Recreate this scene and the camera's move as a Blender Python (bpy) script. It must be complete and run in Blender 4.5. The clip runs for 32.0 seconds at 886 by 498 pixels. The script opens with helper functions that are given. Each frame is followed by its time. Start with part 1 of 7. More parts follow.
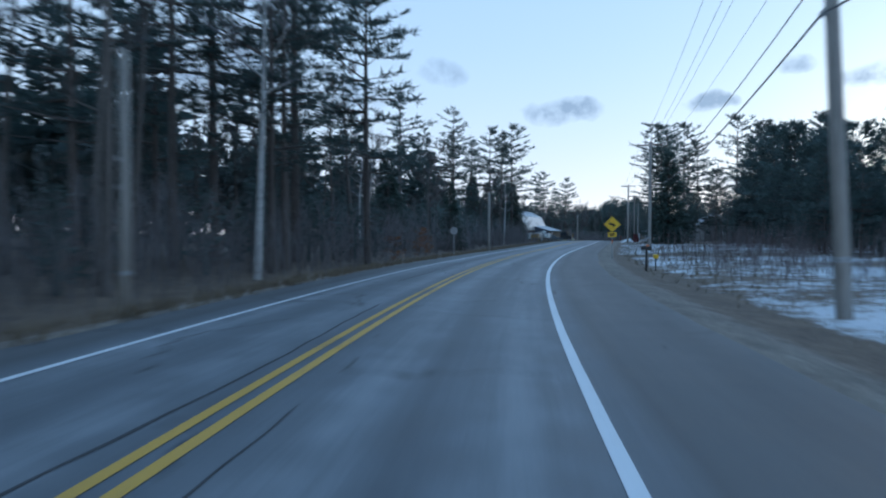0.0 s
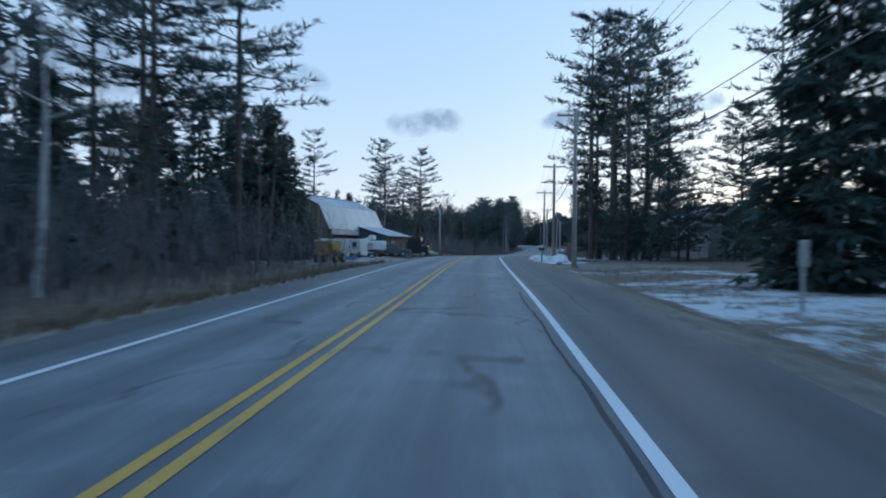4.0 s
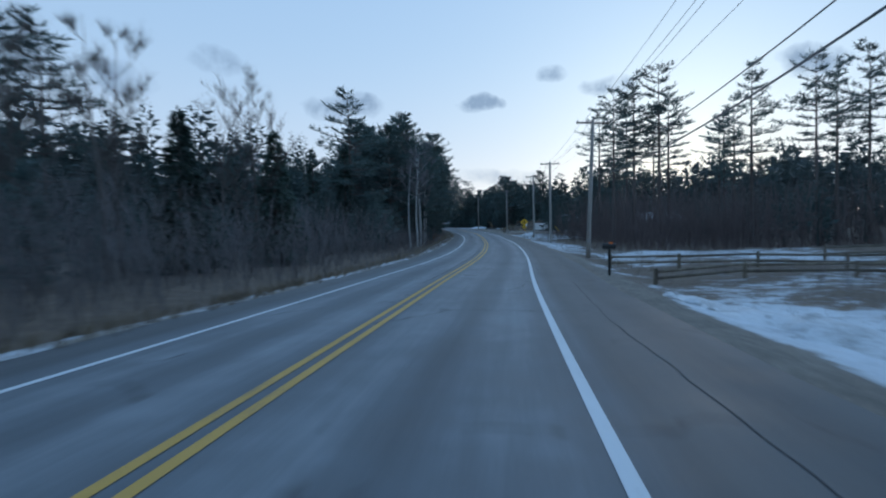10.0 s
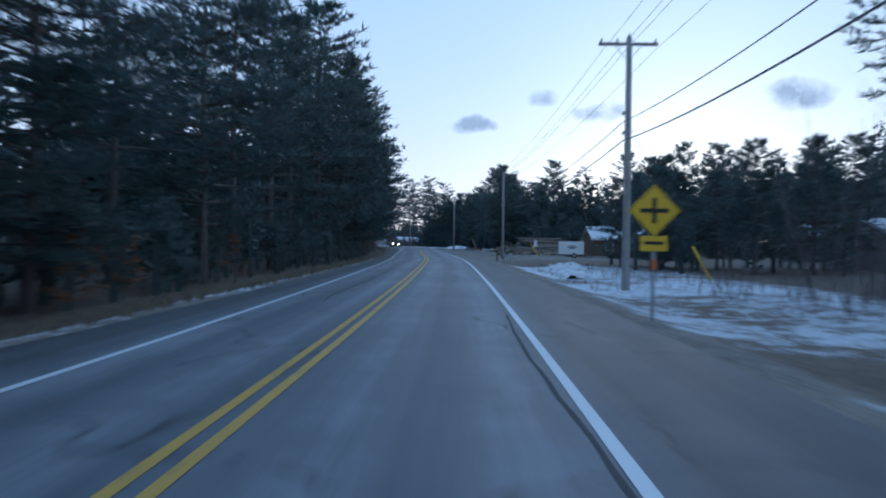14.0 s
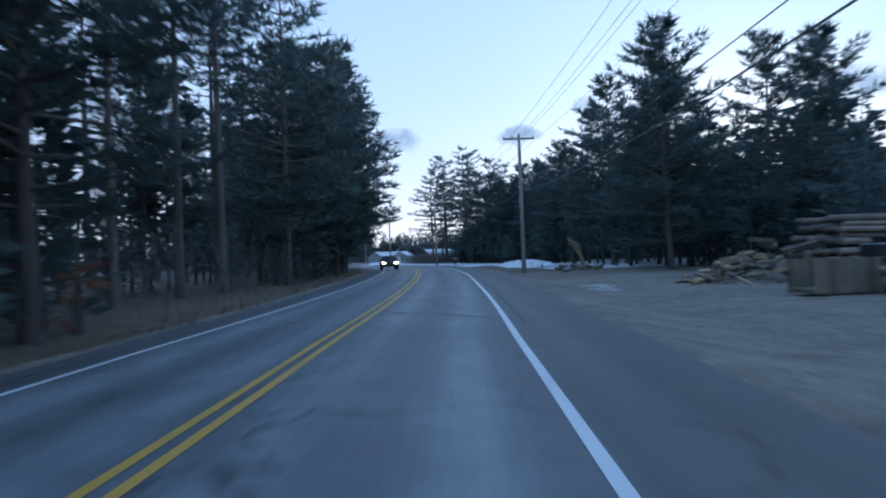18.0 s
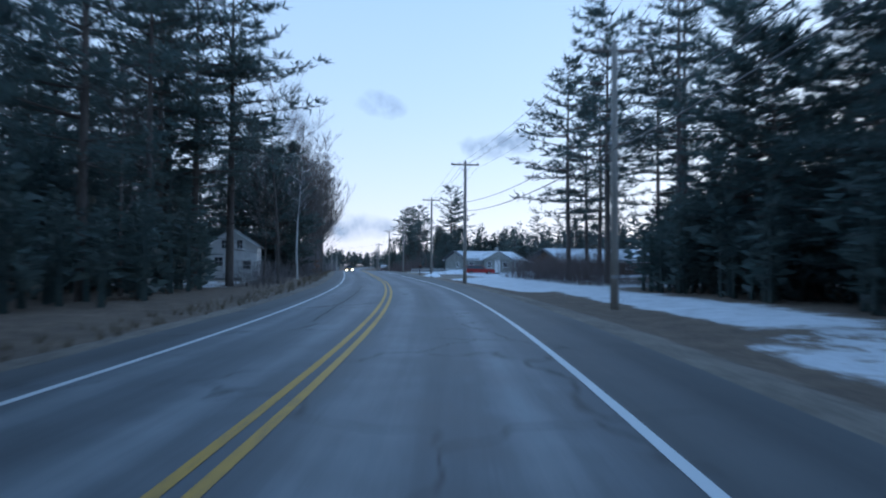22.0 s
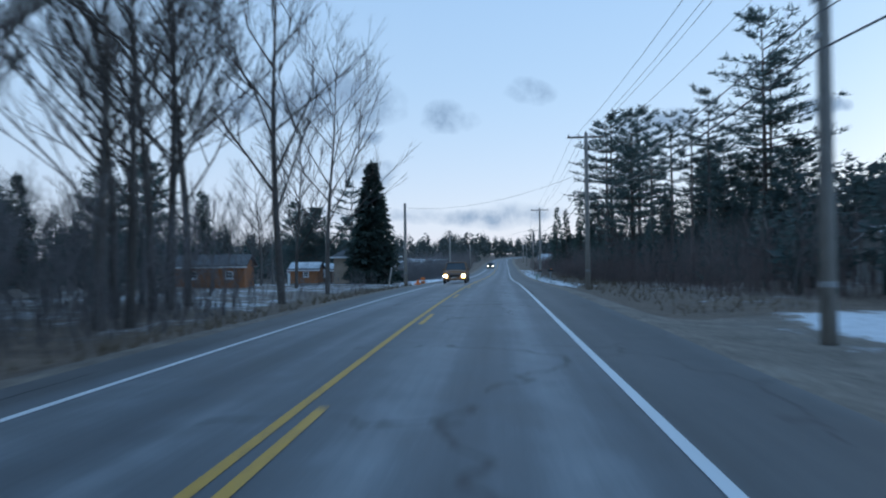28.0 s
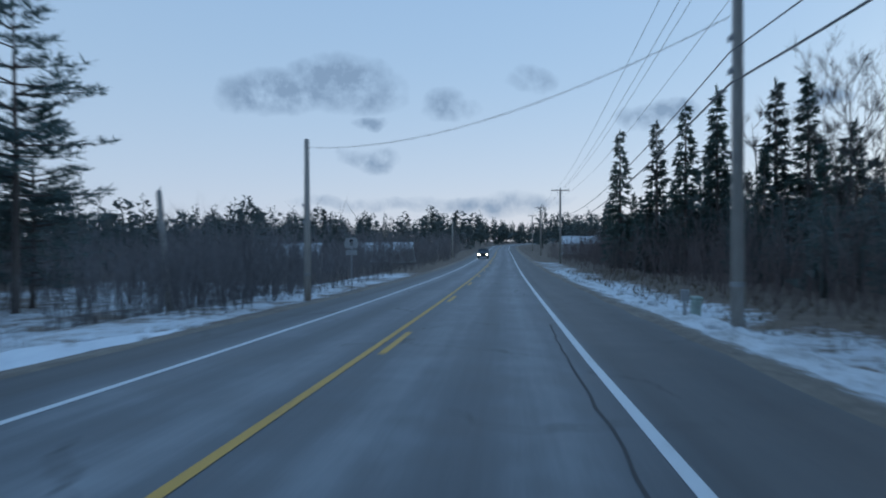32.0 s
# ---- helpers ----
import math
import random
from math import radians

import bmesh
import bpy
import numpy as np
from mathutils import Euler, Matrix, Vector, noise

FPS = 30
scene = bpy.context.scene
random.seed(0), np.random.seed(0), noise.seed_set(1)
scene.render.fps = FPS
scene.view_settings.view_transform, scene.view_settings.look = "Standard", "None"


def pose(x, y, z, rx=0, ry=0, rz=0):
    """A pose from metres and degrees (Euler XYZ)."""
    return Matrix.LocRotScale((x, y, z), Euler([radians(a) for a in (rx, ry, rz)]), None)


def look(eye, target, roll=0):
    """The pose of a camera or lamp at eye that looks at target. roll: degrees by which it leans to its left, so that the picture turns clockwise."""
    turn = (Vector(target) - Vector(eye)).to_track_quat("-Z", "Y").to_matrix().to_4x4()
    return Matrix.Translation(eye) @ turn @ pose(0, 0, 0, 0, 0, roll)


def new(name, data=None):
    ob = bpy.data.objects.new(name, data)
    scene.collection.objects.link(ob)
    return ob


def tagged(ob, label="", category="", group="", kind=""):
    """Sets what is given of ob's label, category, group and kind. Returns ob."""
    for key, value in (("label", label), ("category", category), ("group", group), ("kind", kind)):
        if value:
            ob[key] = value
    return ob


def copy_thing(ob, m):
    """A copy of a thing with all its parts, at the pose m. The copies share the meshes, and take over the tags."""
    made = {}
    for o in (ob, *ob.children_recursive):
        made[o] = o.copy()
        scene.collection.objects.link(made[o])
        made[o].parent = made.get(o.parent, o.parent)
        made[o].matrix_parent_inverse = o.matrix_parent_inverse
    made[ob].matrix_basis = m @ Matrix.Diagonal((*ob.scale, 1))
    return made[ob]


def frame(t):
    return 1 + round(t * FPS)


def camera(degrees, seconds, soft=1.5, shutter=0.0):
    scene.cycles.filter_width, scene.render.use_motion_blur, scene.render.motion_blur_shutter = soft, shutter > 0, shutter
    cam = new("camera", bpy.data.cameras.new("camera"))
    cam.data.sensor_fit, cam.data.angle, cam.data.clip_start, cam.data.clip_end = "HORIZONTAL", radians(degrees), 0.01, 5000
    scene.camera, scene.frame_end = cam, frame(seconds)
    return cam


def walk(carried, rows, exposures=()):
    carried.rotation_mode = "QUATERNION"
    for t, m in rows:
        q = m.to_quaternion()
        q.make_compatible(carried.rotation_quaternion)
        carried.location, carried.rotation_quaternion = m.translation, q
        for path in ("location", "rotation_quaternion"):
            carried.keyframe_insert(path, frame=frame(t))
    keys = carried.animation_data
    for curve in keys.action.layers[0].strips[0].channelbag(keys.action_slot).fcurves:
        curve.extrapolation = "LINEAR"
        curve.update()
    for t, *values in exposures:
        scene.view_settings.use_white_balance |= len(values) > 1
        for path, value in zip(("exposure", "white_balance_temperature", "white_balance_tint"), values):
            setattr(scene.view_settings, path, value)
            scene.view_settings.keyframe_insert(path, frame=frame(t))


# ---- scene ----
import itertools

# ---------------------------------------------------------------- camera
cam = camera(69.0, 32.0, soft=2.0, shutter=0.5)
# seconds, x, y, z, heading to the left of +y, tilt up, lean
PATH = [
    (0.0, -0.00, 0.00, 1.690, 0.12, -1.36, 0.07),
    (0.5, 1.02, 10.48, 1.667, -2.27, -1.06, -0.33),
    (1.0, 2.47, 20.95, 1.682, -4.69, -0.95, -0.39),
    (1.5, 4.31, 31.41, 1.681, -6.76, -0.86, -0.42),
    (2.0, 6.44, 41.84, 1.665, -8.36, -0.79, -0.01),
    (2.5, 8.80, 52.12, 1.625, -9.64, -0.75, 0.73),
    (3.0, 11.36, 62.21, 1.584, -10.72, -0.65, 1.38),
    (3.5, 13.97, 72.26, 1.579, -11.45, -0.57, 1.07),
    (5.5, 25.35, 112.00, 1.890, -13.68, -0.55, -0.24),
    (6.0, 28.08, 121.77, 1.857, -14.03, -0.58, -0.22),
    (6.5, 30.86, 131.40, 1.823, -14.33, -0.65, -0.34),
    (7.0, 33.73, 140.91, 1.773, -14.67, -0.78, -0.40),
    (7.5, 36.71, 150.35, 1.708, -14.90, -0.96, -0.90),
    (8.0, 39.89, 159.83, 1.566, -15.15, -1.24, -1.33),
    (8.5, 43.36, 169.46, 1.389, -15.74, -1.50, -1.58),
    (9.0, 47.09, 179.21, 1.220, -16.84, -1.74, -1.32),
    (9.5, 51.11, 188.99, 1.064, -17.87, -1.86, -1.18),
    (10.0, 55.32, 198.80, 0.882, -18.82, -1.94, -0.97),
    (10.5, 59.70, 208.59, 0.657, -19.53, -1.94, -0.34),
    (11.0, 64.11, 218.31, 0.431, -20.28, -1.83, -0.00),
    (11.5, 68.62, 227.90, 0.380, -20.73, -1.61, 0.09),
    (12.0, 73.06, 237.45, 0.364, -21.07, -1.37, 0.27),
    (12.5, 77.42, 246.98, 0.377, -21.35, -1.11, 0.24),
    (13.0, 81.49, 256.42, 0.444, -21.49, -0.68, 0.30),
    (13.5, 85.34, 265.71, 0.505, -21.00, -0.32, 0.80),
    (14.0, 89.12, 275.08, 0.554, -19.90, -0.20, 0.87),
    (14.5, 92.81, 284.60, 0.568, -18.93, -0.08, 0.21),
    (16.5, 107.72, 323.27, 0.871, -16.41, 0.39, -1.86),
    (17.0, 111.01, 333.29, 0.942, -16.09, 0.54, -2.26),
    (17.5, 114.28, 343.48, 1.033, -15.71, 0.82, -2.37),
    (18.0, 117.52, 353.79, 1.104, -15.39, 1.02, -2.18),
    (18.5, 120.70, 364.17, 1.156, -14.95, 1.18, -2.33),
    (19.0, 123.75, 374.53, 1.273, -14.53, 1.54, -1.62),
    (19.5, 126.63, 384.78, 1.458, -13.80, 1.64, -0.95),
    (20.0, 129.26, 394.96, 1.669, -12.65, 1.67, 0.01),
    (20.5, 131.57, 405.14, 1.826, -11.04, 1.58, 0.23),
    (21.0, 133.53, 415.36, 1.863, -9.25, 1.58, 0.40),
    (21.5, 135.22, 425.72, 1.883, -7.25, 1.52, 0.63),
    (22.0, 136.62, 436.28, 1.944, -5.42, 1.42, 0.31),
    (22.5, 137.73, 446.82, 2.020, -3.58, 1.39, 0.44),
    (23.0, 138.45, 457.18, 2.051, -1.72, 1.32, 0.34),
    (23.5, 138.76, 467.38, 2.057, -0.09, 1.27, 0.34),
    (24.0, 138.79, 477.54, 2.142, 1.66, 1.22, 0.02),
    (24.5, 138.59, 487.57, 2.164, 2.92, 1.11, -0.31),
    (25.0, 138.26, 497.45, 2.122, 3.86, 0.85, -0.86),
    (25.5, 137.84, 507.19, 2.118, 4.60, 0.70, -1.69),
    (27.5, 135.37, 545.76, 2.482, 7.28, 0.50, -0.91),
    (28.0, 134.75, 555.45, 2.407, 8.06, 0.42, -0.77),
    (28.5, 134.17, 565.26, 2.300, 8.68, 0.46, -0.81),
    (29.0, 133.60, 575.10, 2.157, 9.04, 0.39, -0.80),
    (29.5, 133.03, 584.96, 2.016, 9.00, 0.35, -0.16),
    (30.0, 132.51, 594.77, 1.851, 8.91, 0.27, -0.20),
    (30.5, 132.03, 604.52, 1.615, 8.82, 0.04, -0.00),
    (31.0, 131.61, 614.10, 1.346, 8.61, -0.30, -0.20),
    (31.5, 131.16, 623.51, 1.040, 8.35, -0.50, -0.17),
    (32.0, 130.72, 632.88, 0.797, 8.06, -0.64, -0.25),
]
EXPOSURE = 0.25


def smooth_hat(t):
    """Where the wood closes over the road the picture turns less green: 0 outside 12 to 23 s, 1 in between."""
    return max(0.0, min(1.0, (t - 12) / 2, (23.5 - t) / 2))


walk(cam, [(t, pose(x, y, z, 90 + tilt, 0, yaw) @ pose(0, 0, 0, 0, 0, lean)) for t, x, y, z, yaw, tilt, lean in PATH],
     exposures=[(t, EXPOSURE + e, 5500 - 150 * smooth_hat(t), 5.5 + 6.0 * smooth_hat(t)) for t, e in ((0, 0.05), (3, -0.05), (8, -0.2), (10, -0.28), (12, -0.18), (13, -0.05), (17, 0.05), (19, 0.2), (20.5, 0.22), (22, 0.08), (23, -0.05), (25, -0.05), (28, -0.13), (29, -0.17), (31, -0.22), (32, -0.42))])

# ---------------------------------------------------------------- sky and light
SUN_BEARING, SUN_HEIGHT = 40.0, 8.0          # degrees to the right of +y, above the horizon
SKY_STRENGTH, SKY_TINT = 0.12, (0.9, 1.0, 1.08)
HAZE_AMOUNT, HAZE_COLOUR, CLOUD_COLOUR = 0.85, (5.0, 5.85, 6.8), (2.05, 2.65, 3.5)
UPPER_COLOUR = (3.3, 5.1, 7.4)
BLUSH_COLOUR = (8.0, 7.0, 6.9)
world = bpy.data.worlds.new("dusk_sky")
scene.world = world
world.use_nodes = True
wn, wl = world.node_tree.nodes, world.node_tree.links
wn.clear()


def wnode(kind, **values):
    n = wn.new(kind)
    for key, value in values.items():
        n.inputs[int(key[1:])].default_value = value
    return n


def wmath(op, a, b=None):
    n = wn.new("ShaderNodeMath")
    n.operation = op
    for i, v in enumerate((a, b)):
        if v is None:
            continue
        if isinstance(v, (int, float)):
            n.inputs[i].default_value = v
        else:
            wl.new(v, n.inputs[i])
    return n.outputs[0]


sky = wn.new("ShaderNodeTexSky")
sky.sky_type, sky.sun_disc = "NISHITA", False
sky.sun_elevation, sky.sun_rotation = radians(SUN_HEIGHT), radians(SUN_BEARING)
sky.air_density, sky.dust_density, sky.ozone_density = 1.0, 0.8, 2.0
coord = wn.new("ShaderNodeTexCoord")
split = wn.new("ShaderNodeSeparateXYZ")
wl.new(coord.outputs["Generated"], split.inputs[0])
bearing = wmath("ARCTAN2", split.outputs[0], split.outputs[1])
rise = wmath("ARCSINE", split.outputs[2])
warp = wnode("ShaderNodeTexNoise", _2=26.0, _3=6.0, _4=0.6)
wl.new(coord.outputs["Generated"], warp.inputs[0])
curl = wnode("ShaderNodeTexNoise", _2=9.0, _3=4.0, _4=0.55)
wl.new(coord.outputs["Generated"], curl.inputs[0])
drift = wn.new("ShaderNodeSeparateColor")
wl.new(curl.outputs[1], drift.inputs[0])
# small dusk clouds: bearing, height, half width, half height (degrees), density
CLOUDS = (
    (10.7, 10.8, 3.2, 1.3, 0.95),
    (-15.8, 12.8, 4.8, 2.3, 0.70),
    (-5.5, 11.8, 1.5, 0.9, 0.50),
    (22.1, 10.8, 1.6, 1.0, 1.00),
    (28.5, 13.4, 2.0, 0.8, 0.60),
    (33.4, 11.9, 2.5, 1.0, 0.80),
    (48.6, 12.6, 2.8, 1.3, 0.80),
    (-0.8, 13.5, 2.5, 0.9, 0.50),
    (-22.0, 12.6, 5.5, 2.1, 1.00),
    (-17.2, 14.1, 4.3, 2.4, 1.00),
    (-15.0, 9.9, 1.6, 0.7, 0.90),
    (-14.5, 7.1, 3.1, 1.1, 0.80),
    (-7.3, 11.8, 2.6, 1.6, 0.70),
    (0.2, 14.1, 2.5, 1.2, 0.60),
    (-14.8, 3.2, 7.0, 0.7, 0.50),
    (-4.3, 3.5, 7.5, 0.9, 0.60),
    (24.1, 4.3, 6.5, 0.8, 0.35),
    (-3.5, 3.4, 6.0, 1.1, 0.45),
)
cover = None
cloud_b = wmath("ADD", bearing, wmath("MULTIPLY", wmath("SUBTRACT", drift.outputs[0], 0.5), 0.11))
cloud_e = wmath("ADD", rise, wmath("MULTIPLY", wmath("SUBTRACT", drift.outputs[1], 0.5), 0.06))
for b, e, w, h, d in CLOUDS:
    dx = wmath("DIVIDE", wmath("SUBTRACT", cloud_b, radians(b)), radians(w))
    dy = wmath("DIVIDE", wmath("SUBTRACT", cloud_e, radians(e)), radians(h))
    r2 = wmath("ADD", wmath("MULTIPLY", dx, dx), wmath("MULTIPLY", dy, dy))
    one = wmath("MULTIPLY", wmath("MAXIMUM", wmath("SUBTRACT", 1.0, r2), 0.0), d)
    cover = one if cover is None else wmath("MAXIMUM", cover, one)
ragged = wmath("MULTIPLY", wmath("MAXIMUM", wmath("SUBTRACT", warp.outputs[0], 0.27), 0.0), 3.6)
cover = wmath("MINIMUM", wmath("MULTIPLY", wmath("MULTIPLY", cover, 1.1), ragged), 0.8)
# thin high haze, paler towards the horizon
veil = wmath("MAXIMUM", wmath("SUBTRACT", 1.0, wmath("MULTIPLY", wmath("ABSOLUTE", rise), 0.35)), 0.0)
haze = wn.new("ShaderNodeMix")
haze.data_type = "RGBA"
wl.new(wmath("MULTIPLY", veil, HAZE_AMOUNT), haze.inputs[0])
tint = wn.new("ShaderNodeMix")
tint.data_type, tint.blend_type = "RGBA", "MULTIPLY"
tint.inputs[0].default_value = 1.0
tint.inputs[7].default_value = (*SKY_TINT, 1)
wl.new(sky.outputs[0], tint.inputs[6])
wl.new(tint.outputs[2], haze.inputs[6])
# the haze warms to a faint pink low down towards the set sun
low = wmath("MAXIMUM", wmath("SUBTRACT", 1.0, wmath("MULTIPLY", wmath("ABSOLUTE", rise), 3.4)), 0.0)
facing = wmath("ADD", wmath("MULTIPLY", wmath("COSINE", wmath("SUBTRACT", bearing, radians(42.0))), 0.4), 0.6)
blush = wn.new("ShaderNodeMix")
blush.data_type = "RGBA"
wl.new(wmath("MULTIPLY", wmath("MULTIPLY", low, low), facing), blush.inputs[0])
upper = wn.new("ShaderNodeMix")
upper.data_type = "RGBA"
upper.inputs[6].default_value, upper.inputs[7].default_value = (*HAZE_COLOUR, 1), (*UPPER_COLOUR, 1)
height = wn.new("ShaderNodeMapRange")
height.interpolation_type = "SMOOTHSTEP"
height.inputs[1].default_value, height.inputs[2].default_value = 0.12, 0.75
wl.new(rise, height.inputs[0])
wl.new(height.outputs[0], upper.inputs[0])
wl.new(upper.outputs[2], blush.inputs[6])
blush.inputs[7].default_value = (*BLUSH_COLOUR, 1)
# the unseen upper sky is scaled up to 1.6, to lift the woods
zenith = wn.new("ShaderNodeMapRange")
zenith.interpolation_type = "SMOOTHSTEP"
for k, v in ((1, 0.4), (2, 1.4), (3, 1.0), (4, 1.6)):
    zenith.inputs[k].default_value = v
wl.new(rise, zenith.inputs[0])
dome = wn.new("ShaderNodeVectorMath")
dome.operation = "SCALE"
wl.new(blush.outputs[2], dome.inputs[0])
wl.new(zenith.outputs[0], dome.inputs[3])
wl.new(dome.outputs[0], haze.inputs[7])
mix = wn.new("ShaderNodeMix")
mix.data_type = "RGBA"
wl.new(cover, mix.inputs[0])
wl.new(haze.outputs[2], mix.inputs[6])
mix.inputs[7].default_value = (*CLOUD_COLOUR, 1)
back = wn.new("ShaderNodeBackground")
back.inputs[1].default_value = SKY_STRENGTH
wl.new(mix.outputs[2], back.inputs[0])
wo = wn.new("ShaderNodeOutputWorld")
wl.new(back.outputs[0], wo.inputs[0])

sun = new("sun", bpy.data.lights.new("sun", "SUN"))
sun.data.energy, sun.data.angle, sun.data.color = 0.15, radians(14), (1.0, 0.86, 0.72)
sb, sh = radians(SUN_BEARING), radians(9.0)
sun.matrix_world = look((0, 0, 60), Vector((0, 0, 60)) - Vector((math.sin(sb) * math.cos(sh), math.cos(sb) * math.cos(sh), math.sin(sh))))

# ---------------------------------------------------------------- materials
def material(name, colours, rough=0.85, scale=3.0, fine=40.0, bump=0.3, metal=0.0, axis=(1, 1, 1), spread=0.5, random_tint=0.0, bump_scale=None, coat=0.0, detail=6.0):
    """A surface of two colours mottled at a broad and a fine scale, with relief from the fine one."""
    m = bpy.data.materials.new(name)
    m.use_nodes = True
    n, l = m.node_tree.nodes, m.node_tree.links
    b = n["Principled BSDF"]
    b.inputs["Roughness"].default_value, b.inputs["Metallic"].default_value = rough, metal
    b.inputs["Coat Weight"].default_value = coat
    c = n.new("ShaderNodeTexCoord")
    mp = n.new("ShaderNodeMapping")
    mp.inputs["Scale"].default_value = axis
    l.new(c.outputs["Object"], mp.inputs[0])
    big, small = n.new("ShaderNodeTexNoise"), n.new("ShaderNodeTexNoise")
    for t, s, d in ((big, scale, detail), (small, fine, 3.0)):
        t.inputs["Scale"].default_value, t.inputs["Detail"].default_value = s, d
        l.new(mp.outputs[0], t.inputs[0])
    add = n.new("ShaderNodeMath")
    add.operation = "MULTIPLY_ADD"
    add.inputs[1].default_value = spread
    l.new(small.outputs[0], add.inputs[0])
    half = n.new("ShaderNodeMath")
    half.operation = "MULTIPLY"
    half.inputs[1].default_value = 1.0 - spread
    l.new(big.outputs[0], half.inputs[0])
    l.new(half.outputs[0], add.inputs[2])
    ramp = n.new("ShaderNodeValToRGB")
    el = ramp.color_ramp.elements
    steps = [0.34 + 0.32 * i / max(1, len(colours) - 1) for i in range(len(colours))]
    el[0].position, el[0].color = steps[0], (*colours[0], 1)
    el[1].position, el[1].color = steps[-1], (*colours[-1], 1)
    for p, col in zip(steps[1:-1], colours[1:-1]):
        el.new(p).color = (*col, 1)
    l.new(add.outputs[0], ramp.inputs[0])
    out = ramp.outputs[0]
    if random_tint:
        info = n.new("ShaderNodeObjectInfo")
        hsv = n.new("ShaderNodeHueSaturation")
        rng = n.new("ShaderNodeMapRange")
        rng.inputs[3].default_value, rng.inputs[4].default_value = 1 - random_tint, 1 + random_tint
        l.new(info.outputs["Random"], rng.inputs[0])
        l.new(rng.outputs[0], hsv.inputs["Value"])
        l.new(out, hsv.inputs["Color"])
        out = hsv.outputs[0]
    l.new(out, b.inputs["Base Color"])
    if bump:
        bp = n.new("ShaderNodeBump")
        bp.inputs["Strength"].default_value, bp.inputs["Distance"].default_value = bump, bump_scale or 0.02
        l.new(small.outputs[0], bp.inputs["Height"])
        l.new(bp.outputs[0], b.inputs["Normal"])
    return m


def glowing(name, colour, strength):
    m = material(name, [colour, colour], 0.3, bump=0)
    b = m.node_tree.nodes["Principled BSDF"]
    b.inputs["Emission Color"].default_value, b.inputs["Emission Strength"].default_value = (*colour, 1), strength
    return m


def glass(name, colour=(0.04, 0.05, 0.06)):
    return material(name, [colour, colour], 0.06, bump=0)


BARK = material("pine_bark", [(0.075, 0.064, 0.06), (0.17, 0.145, 0.13)], 0.95, 1.2, 14.0, 0.8, axis=(1, 1, 0.25), bump_scale=0.04, random_tint=0.25)
GREY_BARK = material("grey_bark", [(0.075, 0.066, 0.06), (0.17, 0.152, 0.138)], 0.95, 1.5, 18.0, 0.6, axis=(1, 1, 0.3), random_tint=0.25)
PALE_BARK = material("pale_bark", [(0.3, 0.29, 0.28), (0.6, 0.59, 0.57)], 0.9, 1.5, 9.0, 0.4, axis=(1, 1, 3.0), random_tint=0.15)


def foliage(name, colours, through_light=0.4, tint=0.25):
    """Needles or thin twigs: part of the light passes through the sprays."""
    m = material(name, colours, 0.46, 0.6, 9.0, 0.0, random_tint=tint)
    n, l = m.node_tree.nodes, m.node_tree.links
    b = n["Principled BSDF"]
    t, mix_ = n.new("ShaderNodeBsdfTranslucent"), n.new("ShaderNodeMixShader")
    l.new(b.inputs["Base Color"].links[0].from_socket, t.inputs[0])
    mix_.inputs[0].default_value = through_light
    l.new(b.outputs[0], mix_.inputs[1])
    l.new(t.outputs[0], mix_.inputs[2])
    l.new(mix_.outputs[0], n["Material Output"].inputs[0])
    return m


NEEDLES = foliage("pine_needles", [(0.06, 0.094, 0.094), (0.118, 0.155, 0.142)], 0.52)
SPRUCE = foliage("spruce_needles", [(0.045, 0.074, 0.066), (0.092, 0.13, 0.11)], 0.45)
# pale blue haze of distance is mixed into this base colour
HAZY_NEEDLES = foliage("hazy_distant_conifers", [(0.075, 0.1, 0.1), (0.12, 0.148, 0.14)], 0.5)
TWIGS = foliage("winter_twigs", [(0.105, 0.1, 0.105), (0.22, 0.205, 0.205)], 0.35)
BRANCHES = foliage("bare_branches", [(0.045, 0.038, 0.036), (0.1, 0.085, 0.078)], 0.1)
RED_TWIGS = foliage("reddish_brush", [(0.115, 0.09, 0.09), (0.23, 0.185, 0.175)], 0.35)
DEAD_LEAVES = material("russet_leaves", [(0.14, 0.06, 0.03), (0.28, 0.13, 0.06)], 0.9, 0.8, 12.0, 0.0)
DRY_GRASS = material("dry_grass", [(0.1, 0.08, 0.056), (0.22, 0.175, 0.12)], 0.95, 0.8, 12.0, 0.0)
SNOW = material("old_snow", [(0.62, 0.65, 0.7), (0.82, 0.84, 0.87)], 0.6, 0.7, 9.0, 0.7, bump_scale=0.06)
DIRTY_SNOW = material("dirty_snow", [(0.3, 0.29, 0.28), (0.62, 0.63, 0.65), (0.75, 0.77, 0.8)], 0.7, 1.1, 12.0, 0.8, bump_scale=0.06)
ASPHALT_PATCH = material("asphalt_patch", [(0.03, 0.03, 0.032), (0.06, 0.06, 0.062)], 0.8, 2.0, 60.0, 0.4)
POLE_WOOD = material("weathered_pole", [(0.24, 0.22, 0.2), (0.45, 0.42, 0.38)], 0.9, 1.0, 16.0, 0.5, axis=(3, 3, 0.15), random_tint=0.2)
ARM_WOOD = material("crossarm_wood", [(0.12, 0.10, 0.09), (0.22, 0.19, 0.165)], 0.9, 2.0, 16.0, 0.4)
CERAMIC = material("insulator", [(0.28, 0.28, 0.3), (0.4, 0.4, 0.42)], 0.25, 5.0, 20.0, 0.0)
CABLE = material("cable", [(0.05, 0.052, 0.055), (0.1, 0.102, 0.108)], 0.5, 5.0, 20.0, 0.0)
YELLOW_SIGN = material("yellow_sign", [(0.78, 0.47, 0.02), (0.88, 0.55, 0.03)], 0.45, 3.0, 30.0, 0.0)
